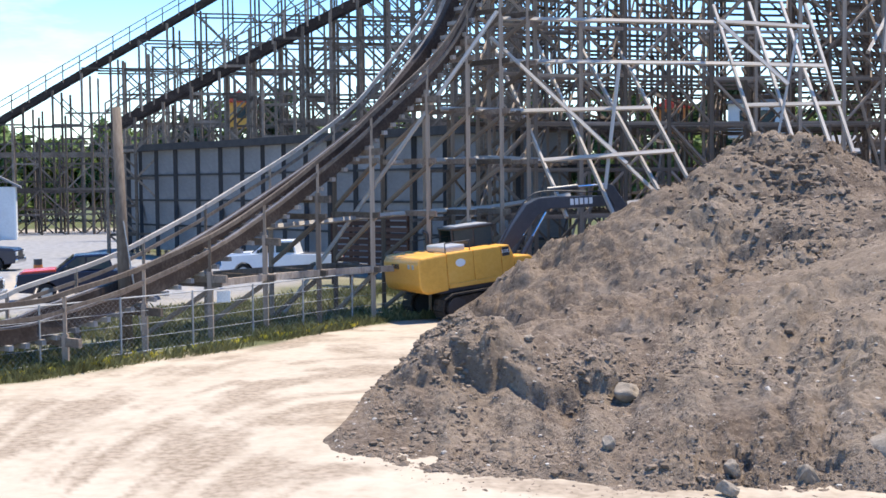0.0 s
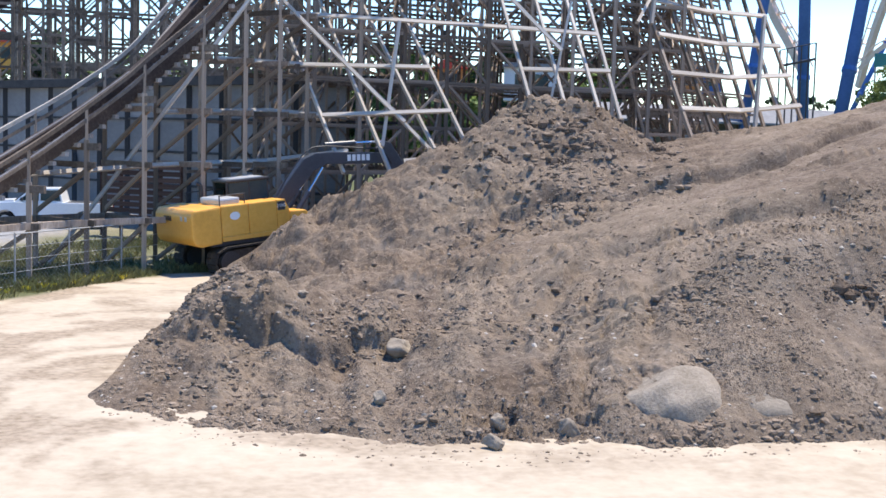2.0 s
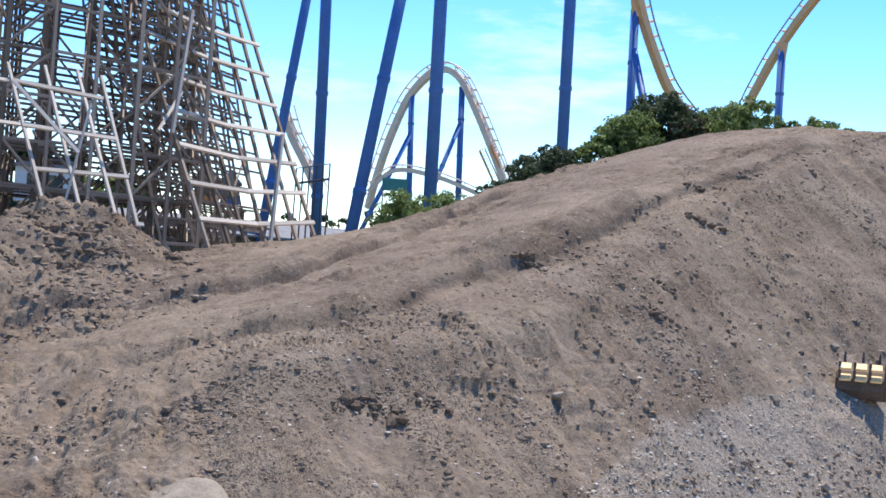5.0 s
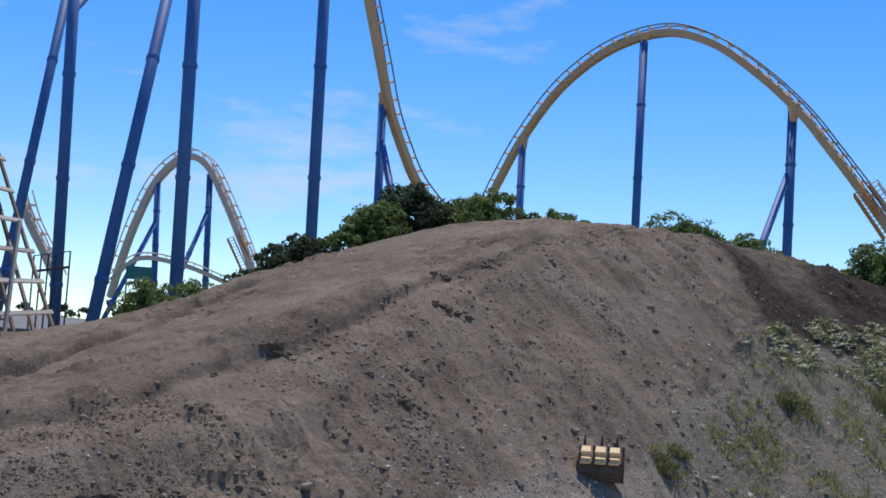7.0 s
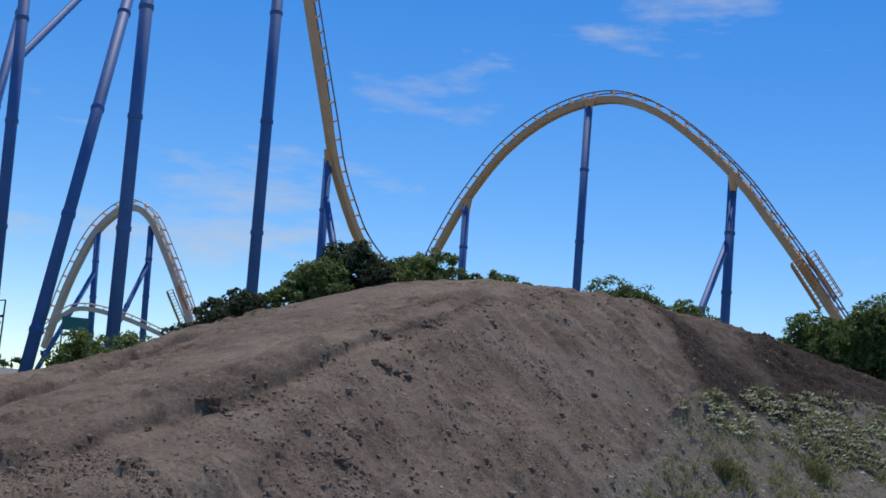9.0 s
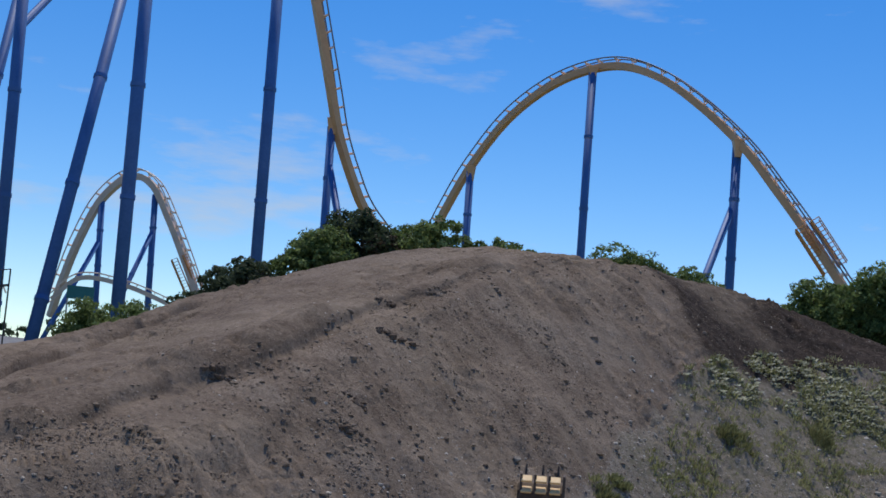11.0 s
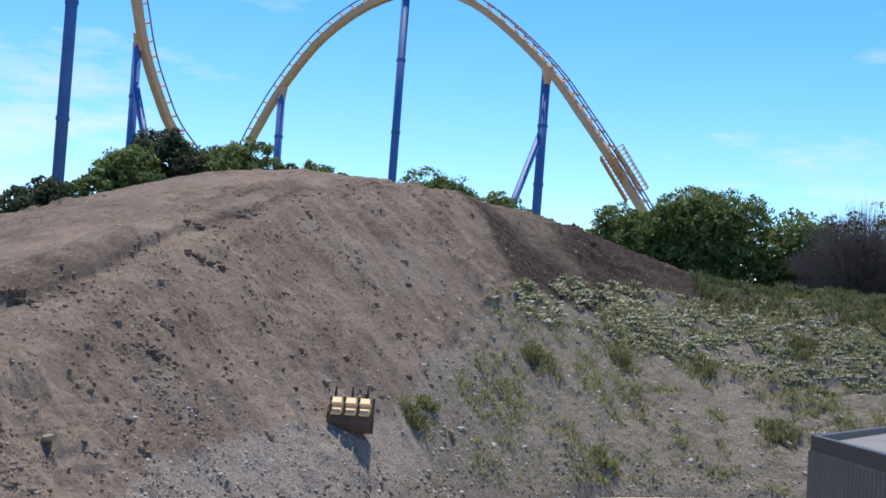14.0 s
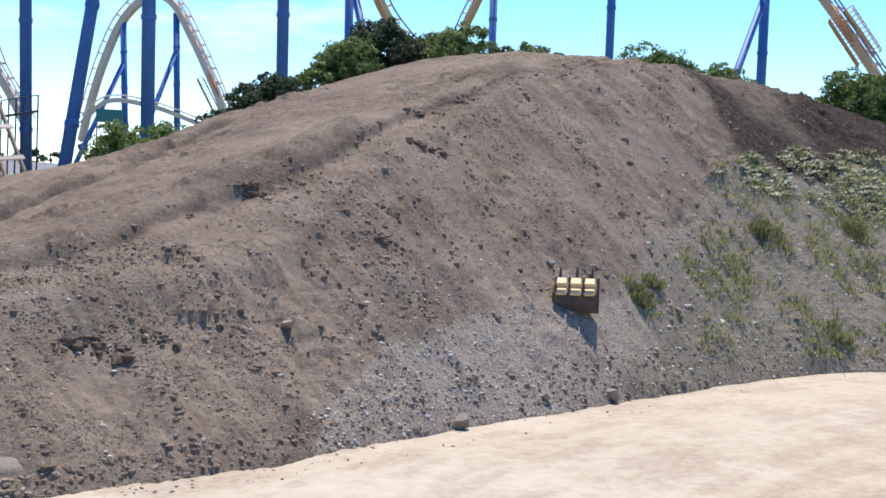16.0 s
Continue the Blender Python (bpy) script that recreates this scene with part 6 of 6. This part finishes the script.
    rod(bm, (-1.25, -1.29, 1.95), (-1.25, -1.283, 1.95), 0.13, 20)
    bmesh.ops.scale(bm, vec=(1.4, 1, 1), space=Matrix.Translation((1.25, 0, 0)), verts=bm.verts)
    part("badge", bm, WHITE, ex, "oval white badge")
    for y in (-0.6, -0.9):
        bm = bmesh.new()
        box(bm, -2.81, y - 0.07, 1.9, -2.79, y + 0.07, 2.05, 0.01)
        part("rear_light", bm, SILVER, ex)
    return ex


excavator(pose(1.2, 43.0, 0.1, 0, 0, 28) @ pose(0, 0, 0, 0, -5.5, 0))


# ---- vehicles ----
TYRE = material("tyre_rubber", [(0.3, (0.015, 0.015, 0.016)), (0.7, (0.04, 0.038, 0.036))], 5, 0.9, bump=0.3)
RIM = material("wheel_rim", [(0.3, (0.35, 0.36, 0.37)), (0.7, (0.55, 0.56, 0.57))], 3, 0.35, 0.8, bump=0.0)
NAVY = material("navy_paint", [(0.3, (0.012, 0.016, 0.035)), (0.7, (0.022, 0.028, 0.055))], 1, 0.22, bump=0.0)
RED = material("red_paint", [(0.3, (0.55, 0.05, 0.03)), (0.7, (0.68, 0.08, 0.05))], 1, 0.25, bump=0.0)
CAR_WHITE = material("car_white", [(0.3, (0.66, 0.68, 0.70)), (0.7, (0.78, 0.79, 0.80))], 1, 0.22, bump=0.0)
CAR_SILVER = material("car_silver", [(0.3, (0.42, 0.44, 0.46)), (0.7, (0.55, 0.57, 0.59))], 1, 0.25, 0.5, bump=0.0)
LAMP = material("lamp_lens", [(0.3, (0.6, 0.62, 0.62)), (0.7, (0.75, 0.76, 0.76))], 2, 0.1, bump=0.0)


def pickup(m, paint, hood, label):
    """A crew-cab pickup truck, facing +x."""
    car = thing("pickup_truck", m, label, "pickup truck")

    def arch(cx, n=7):
        return [(cx + 0.46 * math.cos(math.pi * k / n), 0.36 + 0.46 * math.sin(math.pi * k / n)) for k in range(n, -1, -1)]

    bm = bmesh.new()
    out = [(-2.8, 0.5)] + arch(-1.75)[0:] + arch(1.75) + [(2.78, 0.42), (2.85, 0.75), (2.8, 1.12), (1.35, 1.2), (-0.75, 1.2), (-2.8, 1.18)]
    prism(bm, out, -0.97, 0.97, 0.04)
    body = part("body", bm, paint, car)
    bm = bmesh.new()
    prism(bm, [(1.38, 1.17), (2.78, 1.1), (2.62, 1.22), (1.4, 1.3)], -0.88, 0.88, 0.03)
    part("hood", bm, hood, car, "bright red hood" if hood is RED else "")
    bm = bmesh.new()
    prism(bm, [(1.42, 1.18), (0.62, 1.82), (-0.62, 1.86), (-0.82, 1.18)], -0.86, 0.86, 0.06)
    cab = part("cab", bm, paint, car)
    for y in (-0.875, 0.862):
        for a, b, c, d in ((0.28, 1.18, 0.58, 0.28), (-0.7, 0.2, 0.2, -0.58)):
            bm = bmesh.new()
            prism(bm, [(a, 1.27), (b, 1.27), (c, 1.74), (d, 1.76)], y, y + 0.013)
            part("side_window", bm, GLASS, cab)
    bm = bmesh.new()
    prism(bm, [(1.36, 1.25), (0.70, 1.78), (0.72, 1.80), (1.39, 1.27)], -0.76, 0.76, 0.0)
    part("windscreen", bm, GLASS, cab)
    bm = bmesh.new()
    box(bm, -2.72, -0.86, 1.185, -0.9, 0.86, 1.2)
    part("bed_cover", bm, EX_BLACK, car)
    for x in (-1.75, 1.75):
        for y in (-0.92, 0.92):
            bm = bmesh.new()
            rod(bm, (x, y - 0.12, 0.37), (x, y + 0.12, 0.37), 0.37, 24)
            tyre = part("wheel", bm, TYRE, car)
            s = 1 if y > 0 else -1
            bm = bmesh.new()
            rod(bm, (x, y + s * 0.1, 0.37), (x, y + s * 0.135, 0.37), 0.23, 18)
            part("rim", bm, RIM, tyre)
    bm = bmesh.new()
    box(bm, 2.74, -0.95, 0.42, 2.95, 0.95, 0.66, 0.05)
    part("bumper", bm, CHROME if paint is NAVY else paint, car)
    bm = bmesh.new()
    box(bm, 2.8, -0.5, 0.72, 2.875, 0.5, 1.05, 0.02)
    part("grille", bm, EX_BLACK, car)
    for y in (-0.75, 0.75):
        bm = bmesh.new()
        box(bm, 2.72, y - 0.2, 0.82, 2.865, y + 0.2, 1.04, 0.03)
        part("headlight", bm, LAMP, car)
        bm = bmesh.new()
        box(bm, 0.95, y * 1.42 - 0.1, 1.25, 1.05, y * 1.42 + 0.1, 1.42, 0.02)
        part("wing_mirror", bm, EX_BLACK, car)
        bm = bmesh.new()
        box(bm, -2.83, y * 1.18 - 0.07, 0.85, -2.78, y * 1.18 + 0.07, 1.12, 0.01)
        part("tail_light", bm, RED, car)
    return car


def on_ground(az, d, turn):
    p = polar(az, d)
    return pose(p.x, p.y, ground_at(p), 0, 0, turn)


pickup(on_ground(-15.5, 52.5, 196), NAVY, RED, "navy pickup truck with a red hood on the car park")
pickup(on_ground(-7.2, 62, 176), CAR_WHITE, CAR_WHITE, "white pickup truck parked behind the trestle")
pickup(on_ground(-22.5, 50.5, 8), CAR_SILVER, CAR_SILVER, "silver pickup truck on the car park")
pickup(on_ground(-20.6, 74, 5), NAVY, NAVY, "dark pickup truck on the far drive")
# traffic drum
ORANGE_PLASTIC = material("orange_plastic", [(0.3, (0.35, 0.10, 0.02)), (0.7, (0.5, 0.17, 0.04))], 3, 0.6, bump=0.05)
drum = thing("traffic_drum", on_ground(-17.75, 60, 0), "slim orange and black striped traffic drum", "traffic drum")
for k in range(5):
    bm = bmesh.new()
    rod(bm, (0, 0, k * 0.26), (0, 0, k * 0.26 + 0.255), 0.24 - 0.012 * k, 18)
    part("band", bm, ORANGE_PLASTIC if k % 2 else EX_BLACK, drum)
# white shed
SHED = material("shed_boards", [(0.3, (0.55, 0.57, 0.58)), (0.7, (0.70, 0.72, 0.73))], 1, 0.7, bump=0.15, fine=8)
SHINGLE = material("grey_shingles", [(0.3, (0.16, 0.16, 0.165)), (0.7, (0.27, 0.27, 0.275))], 2, 0.9, bump=0.5, fine=14)
shed = thing("shed", on_ground(-19.9, 119, 17) @ Matrix.Scale(1.4, 4), "small white board shed with a grey gable roof", "shed")
bm = bmesh.new()
box(bm, -2.0, -1.6, 0, 2.0, 1.6, 3.3, 0.02)
part("wall", bm, SHED, shed)
bm = bmesh.new()
prism(bm, [(-2.3, 3.2), (0, 4.4), (2.3, 3.2), (2.3, 3.32), (0, 4.55), (-2.3, 3.32)], -1.9, 1.9)
part("roof", bm, SHINGLE, shed)
for x in (-0.95, 0.02):
    bm = bmesh.new()
    box(bm, x, -1.65, 0.1, x + 0.93, -1.602, 2.5, 0.01)
    box(bm, x + 0.05, -1.67, 1.25, x + 0.88, -1.64, 1.37)
    box(bm, x + 0.4, -1.67, 0.15, x + 0.5, -1.64, 2.45)
    door = part("door", bm, SHED, shed)
for x in (-2.0, 1.9):
    bm = bmesh.new()
    box(bm, x, -1.64, 0, x + 0.1, -1.602, 3.25)
    part("corner_board", bm, WHITE, shed)
# brown slatted barrier behind the trestle
BROWN = material("brown_boards", [(0.3, (0.055, 0.032, 0.026)), (0.7, (0.12, 0.07, 0.055))], 1.5, 0.85, fine=9, spread=0.25)
barrier = thing("slatted_barrier", Matrix(), "low barrier of dark red-brown horizontal slats", "barrier")
b0, b1 = polar(-5.0, 57), polar(-1.6, 54)
slat = unit_beam("slat", BROWN)
for k in range(9):
    ob = new("slat", slat)
    ob.parent = barrier
    ob.matrix_basis = beam_pose(Vector((b0.x, b0.y, 0.9 + 0.27 * k)), Vector((b1.x, b1.y, 0.9 + 0.27 * k)), 0.06, 0.2)
for k in range(5):
    q = b0.lerp(b1, k / 4) + Vector((0, 0.1, 0))
    ob = new("upright", slat)
    ob.parent = barrier
    ob.matrix_basis = beam_pose(Vector((q.x, q.y, -0.2)), Vector((q.x, q.y, 3.25)), 0.15, 0.1)
# ride booths seen through the trestle
for (a, e), d, w, h, mat, roof, label in (((-9.01, 3.09), 118, 1.8, 2.2, EX_YELLOW, RED, "small yellow ride booth with a red roof"), ((20.74, 2.84), 105, 2.0, 1.8, ORANGE, SHINGLE, "orange ride hut beyond the trestle"),
                                          ((21.76, 2.77), 112, 1.6, 2.0, BLUE, SHINGLE, "blue ride hut beyond the trestle"), ((10.23, 2.63), 110, 2.6, 2.0, ORANGE, RED, "orange ride hut with a red roof"), ((13.87, 2.55), 116, 5.0, 3.0, SHED, SHINGLE, "pale low service building")):
    p = sight(a, e, d)
    hut = thing("ride_hut", pose(p.x, p.y, p.z - h / 2, 0, 0, -a), label, "hut")
    bm = bmesh.new()
    box(bm, -w / 2, -1.4, 0, w / 2, 1.4, h, 0.03)
    part("wall", bm, mat, hut)
    bm = bmesh.new()
    prism(bm, [(-w * 0.62, h), (0, h + 1.2), (w * 0.62, h)], -1.8, 1.8)
    part("roof", bm, roof, hut)
    bm = bmesh.new()
    box(bm, -w * 0.3, -1.43, h * 0.35, w * 0.3, -1.405, h * 0.8)
    part("window", bm, GLASS, hut)
    g = ground_at(p)
    if p.z - h / 2 > g + 0.1:
        bm = bmesh.new()
        for sx in (-w * 0.4, w * 0.4):
            for sy in (-1.1, 1.1):
                box(bm, sx - 0.12, sy - 0.12, g - (p.z - h / 2) - 0.2, sx + 0.12, sy + 0.12, 0.01)
        part("stilt", bm, WOOD, hut)
# teal sign board and low station beyond the bank
TEAL = material("teal_paint", [(0.3, (0.015, 0.14, 0.13)), (0.7, (0.03, 0.20, 0.18))], 1, 0.5, bump=0.03)
p = sight(29.06, 3.83, 100)
board = thing("sign_board", pose(p.x, p.y, p.z, 0, 0, -28), "plain teal sign board on two posts", "sign")
bm = bmesh.new()
box(bm, -1.0, -0.08, -0.5, 1.0, 0.08, 0.5, 0.02)
part("board", bm, TEAL, board)
for x in (-0.9, 0.9):
    bm = bmesh.new()
    rod(bm, (x, 0.12, ground_at(p) - p.z - 0.2), (x, 0.12, 0.5), 0.07, 10)
    part("sign_post", bm, GALV, board)
# low grey station beyond the tower, with a ribbed wall, a pitched roof and a row of posts
STATION = material("station_cladding", [(0.3, (0.16, 0.17, 0.18)), (0.7, (0.27, 0.28, 0.29))], 0.8, 0.7, bump=0.1, fine=6)
q0, q1 = polar(17.5, 112), polar(28.9, 128)
run_ = (q1 - q0).normalized()
base_z = min(ground_at(q0), ground_at(q1)) - 0.3
station = thing("station_building", Matrix.Translation((q0.x, q0.y, base_z)) @ pose(0, 0, 0, 0, 0, math.degrees(math.atan2(run_.y, run_.x))), "long low grey station building with a pitched roof", "building")
span = (q1 - q0).length
n_bays = 9
for k in range(n_bays):
    bm = bmesh.new()
    box(bm, span * k / n_bays + 0.06, 0, 0, span * (k + 1) / n_bays - 0.06, 5, 3.1, 0.02)
    bay = part("wall_bay", bm, STATION, station)
    if k % 2:
        bm = bmesh.new()
        box(bm, span * (k + 0.25) / n_bays, -0.06, 1.1, span * (k + 0.75) / n_bays, -0.01, 2.4, 0.01)
        part("window", bm, GLASS, bay)
for k in range(n_bays + 1):
    bm = bmesh.new()
    box(bm, span * k / n_bays - 0.12, -1.7, 0, span * k / n_bays + 0.12, -1.45, 3.2, 0.02)
    part("canopy_post", bm, GALV, station)
bm = bmesh.new()
prism(bm, [(-2.2, 3.12), (2.4, 4.6), (5.6, 3.12), (5.6, 3.3), (2.4, 4.8), (-2.2, 3.3)], -span - 0.5, 0.5, 0.0, pose(0, 0, 0, 0, 0, 90))
part("roof", bm, SHINGLE, station)
# pale ladder hoops on the ground by the leaning column
ladder = thing("ladder_hoops", Matrix(), "pale curved steel ladder rails beyond the bank", "ladder")
lb = polar(26.5, 88)
gz_ = ground_at(lb)
for off in (0.0, 1.15):
    side_ = polar(26.5 + 90, 1)
    pts_ = [lb + side_ * (off + 1.9 * k / 10 ) + Vector((0, 0, gz_ + 2.5 * math.sin(min(1.0, k / 10) * 1.9))) for k in range(11)]
    bm = bmesh.new()
    for a, b in zip(pts_, pts_[1:]):
        rod(bm, a, b, 0.07, 8)
    part("side_rail", bm, WHITE, ladder)
for k in range(1, 6):
    a = lb + polar(116.5, 1.9 * k / 10) + Vector((0, 0, gz_ + 2.5 * math.sin(k / 10 * 1.9)))
    bm = bmesh.new()
    rod(bm, a, a + polar(116.5, 1.15), 0.05, 8)
    part("rung", bm, WHITE, ladder)
# maintenance deck beside the trestle tower
deckm = thing("service_deck", Matrix(), "grey steel service deck on posts beyond the trestle", "platform")
q0, q1 = sight(24.61, 3.55, 92), sight(26.09, 3.87, 92)
for up in (0.0, 1.1):
    bm = bmesh.new()
    rod(bm, q0 + Vector((0, 0, up)), q1 + Vector((0, 0, up)), 0.09 if up == 0 else 0.04, 8)
    part("deck_beam" if up == 0 else "rail", bm, EX_BLACK, deckm)
for k in range(6):
    q = q0.lerp(q1, k / 5)
    bm = bmesh.new()
    rod(bm, Vector((q.x, q.y, ground_at(q) - 0.2)), q + Vector((0, 0, 1.1)), 0.06, 8)
    part("deck_post", bm, EX_BLACK, deckm)

# ---- digging bucket on the bank ----
RUST = material("worn_bucket_steel", [(0.3, (0.05, 0.036, 0.028)), (0.5, (0.095, 0.068, 0.052)), (0.7, (0.16, 0.12, 0.09))], 3, 0.75, 0.3, bump=0.4, fine=18)
CREAM = material("faded_yellow_paint", [(0.3, (0.72, 0.45, 0.18)), (0.7, (0.85, 0.62, 0.34))], 3, 0.6, bump=0.2, fine=16)
bp = seat(49.97, -3.91)
bucket = thing("digger_bucket", Matrix.Translation(bp) @ pose(0, 0, -0.08, 0, 0, -50) @ Matrix.Diagonal((1.04, 1.0, 0.84, 1)), "worn steel digger bucket with faded yellow ribs on the bank", "digger bucket")
bm = bmesh.new()
prism(bm, [(-0.28, -0.1), (-0.42, 0.18), (-0.40, 0.5), (-0.2, 0.72), (0.25, 0.78), (0.3, 0.7), (-0.14, 0.62), (-0.3, 0.45), (-0.32, 0.2), (-0.2, -0.02), (0.3, -0.06), (0.3, -0.14)], -0.58, 0.58, 0.0, pose(0, 0, 0, 0, 0, 90))
part("shell", bm, RUST, bucket, "brown worn steel shell")
for x in (-0.58, 0.54):
    bm = bmesh.new()
    prism(bm, [(-0.28, -0.1), (-0.42, 0.18), (-0.40, 0.5), (-0.2, 0.72), (0.25, 0.76), (0.34, 0.3), (0.3, -0.12)], x, x + 0.04, 0.0, pose(0, 0, 0, 0, 0, 90))
    part("cheek", bm, RUST, bucket)
for x in (-0.55, -0.19, 0.16, 0.5):
    bm = bmesh.new()
    prism(bm, [(-0.49, 0.36), (-0.47, 1.0), (-0.1, 1.06), (0.05, 0.95), (0.02, 0.68)], x - 0.03, x + 0.03, 0.0, pose(0, 0, 0, 0, 0, 90))
    part("rib", bm, RUST, bucket)
for x in (-0.37, -0.015, 0.33):
    for z0, z1 in ((0.42, 0.66), (0.74, 0.99)):
        bm = bmesh.new()
        box(bm, x - 0.135, -0.46, z0, x + 0.135, -0.38, z1, 0.025, Matrix.Translation((0, -0.42, (z0 + z1) / 2)) @ pose(0, 0, 0, -48, 0, 0) @ Matrix.Translation((0, 0.42, -(z0 + z1) / 2)))
        part("rib_plate", bm, CREAM, bucket, "faded yellow plate between the ribs")
for x in (-0.4, 0.02, 0.4):
    bm = bmesh.new()
    rod(bm, (x, 0.05, 0.98), (x, 0.12, 1.28), 0.035, 8, 0.02)
    part("tooth", bm, RUST, bucket)

# ---- site cabin and trailer ----
CABIN = material("dark_cladding", [(0.3, (0.085, 0.08, 0.078)), (0.5, (0.112, 0.106, 0.102)), (0.7, (0.145, 0.138, 0.132))], 0.8, 0.55, 0.2, bump=0.05, fine=5)
TRIM = material("black_trim", [(0.3, (0.018, 0.018, 0.02)), (0.7, (0.035, 0.035, 0.038))], 1, 0.5, bump=0.05)
ROOF = material("wet_roof_sheet", [(0.3, (0.13, 0.125, 0.12)), (0.5, (0.20, 0.195, 0.19)), (0.7, (0.27, 0.265, 0.26))], 0.5, 0.85, bump=0.1, fine=4)
TOP = 3.5
cabin = thing("site_cabin", Matrix(), "dark grey ribbed site cabin with a flat roof", "site cabin")


def roof_point(az, el):
    d = (TOP - EYE.z) / math.tan(radians(el))
    return polar(az, d, TOP)


c0 = roof_point(70.32, -2.74)
cr = roof_point(74.90, -3.57)
cb = roof_point(74.96, -1.73)
c1 = c0 + (cr - c0) * 1.7
c3 = c0 + (cb - c0) * 0.9
c2 = c1 + (c3 - c0)


def strip(name, a, b, z0, z1, mat, ribs):
    n = max(2, int((b - a).length / 0.044)) if ribs else 1
    out = (b - a).normalized().cross(Vector((0, 0, 1)))
    if out.dot(EYE - a) < 0:
        out = -out
    verts, faces = [], []
    for i in range(n + 1):
        q = a.lerp(b, i / n) + out * (0.10 if ribs and i % 4 < 2 else 0.0)
        verts += [(q.x, q.y, z0), (q.x, q.y, z1)]
    for i in range(n):
        faces.append((2 * i, 2 * i + 2, 2 * i + 3, 2 * i + 1))
    m = len(verts)
    for q in (a - out * 0.1, b - out * 0.1):
        verts += [(q.x, q.y, z0), (q.x, q.y, z1)]
    faces += [(m, m + 1, m + 3, m + 2), (1, m + 1, m, 0), (2 * n, m + 2, m + 3, 2 * n + 1), tuple([1] + [2 * i + 1 for i in range(1, n + 1)] + [m + 3, m + 1])]
    return part(name, mesh_of(name, verts, faces, mat), mat, cabin)


strip("ribbed_side", c0, c1, 0.1, TOP - 0.22, CABIN, True)
strip("ribbed_side", c0, c3, 0.1, TOP - 0.22, CABIN, True)
for a, b in ((c0, c1), (c0, c3), (c3, c2), (c1, c2)):
    ob = part("fascia", unit_beam("fascia", TRIM), TRIM, cabin, "black fascia")
    ob.matrix_basis = beam_pose(Vector((a.x, a.y, TOP - 0.11)), Vector((b.x, b.y, TOP - 0.11)), 0.14, 0.24)
me = mesh_of("roof_sheet", [(p.x, p.y, z) for z in (TOP - 0.2, TOP - 0.1) for p in (c0, c1, c2, c3)], [(0, 1, 2, 3), (7, 6, 5, 4), (0, 4, 5, 1), (1, 5, 6, 2), (2, 6, 7, 3), (3, 7, 4, 0)], ROOF)
part("roof_sheet", me, ROOF, cabin, "pale flat roof sheet")
along_face = (c1 - c0).normalized()
outw = along_face.cross(Vector((0, 0, 1)))
if outw.dot(EYE - c0) < 0:
    outw = -outw
dp = c0.lerp(cr, 0.86) + outw * 0.05
bm = bmesh.new()
rod(bm, (dp.x, dp.y, 0.3), (dp.x, dp.y, TOP - 0.3), 0.06, 10)
part("downpipe", bm, TRIM, cabin)
sp = c0.lerp(cr, 0.79) + outw * 0.045
ob = part("notice_plate", unit_beam("notice_plate", CABIN), CABIN, cabin)
ob.matrix_basis = beam_pose(Vector((sp.x, sp.y, 2.55)) - along_face * 0.17, Vector((sp.x, sp.y, 2.55)) + along_face * 0.17, 0.03, 0.2)

tp = polar(70.25, 24.6)
trailer = thing("service_trailer", pose(tp.x, tp.y, 0, 0, 0, 8), "white box service trailer carrying a dark generator", "trailer")
bm = bmesh.new()
box(bm, -1.0, -0.9, 0.5, 1.5, 0.9, 1.35, 0.03)
part("box_body", bm, WHITE, trailer)
for y in (-0.88, 0.8):
    bm = bmesh.new()
    box(bm, -1.0, y, 1.35, 1.5, y + 0.08, 1.47, 0.01)
    part("rack_rail", bm, GALV, trailer)
bm = bmesh.new()
box(bm, -0.45, -0.6, 1.37, 0.65, 0.5, 1.75, 0.06)
gen = part("generator", bm, EX_BLACK, trailer, "dark generator set")
bm = bmesh.new()
for x in (-0.5, 0.7):
    for y in (-0.65, 0.55):
        rod(bm, (x, y, 1.36), (x, y, 1.86), 0.03, 8)
for y in (-0.65, 0.55):
    rod(bm, (-0.5, y, 1.86), (0.7, y, 1.86), 0.03, 8)
part("frame", bm, EX_BLACK, gen)
bm = bmesh.new()
box(bm, -0.3, -0.62, 1.45, 0.0, -0.6, 1.62, 0.01)
part("panel", bm, CREAM, gen)
for y in (-0.85, 0.85):
    bm = bmesh.new()
    rod(bm, (0.2, y - 0.12, 0.35), (0.2, y + 0.12, 0.35), 0.35, 22)
    part("wheel", bm, TYRE, trailer)
bm = bmesh.new()
rod(bm, (-1.35, 0.2, 0.75), (-1.0, 0.2, 0.75), 0.13, 16)
rod(bm, (-1.8, 0, 0.45), (-1.0, 0, 0.5), 0.05, 10)
rod(bm, (-1.7, 0, -0.02), (-1.7, 0, 0.5), 0.04, 10)
part("drawbar", bm, EX_BLACK, trailer)
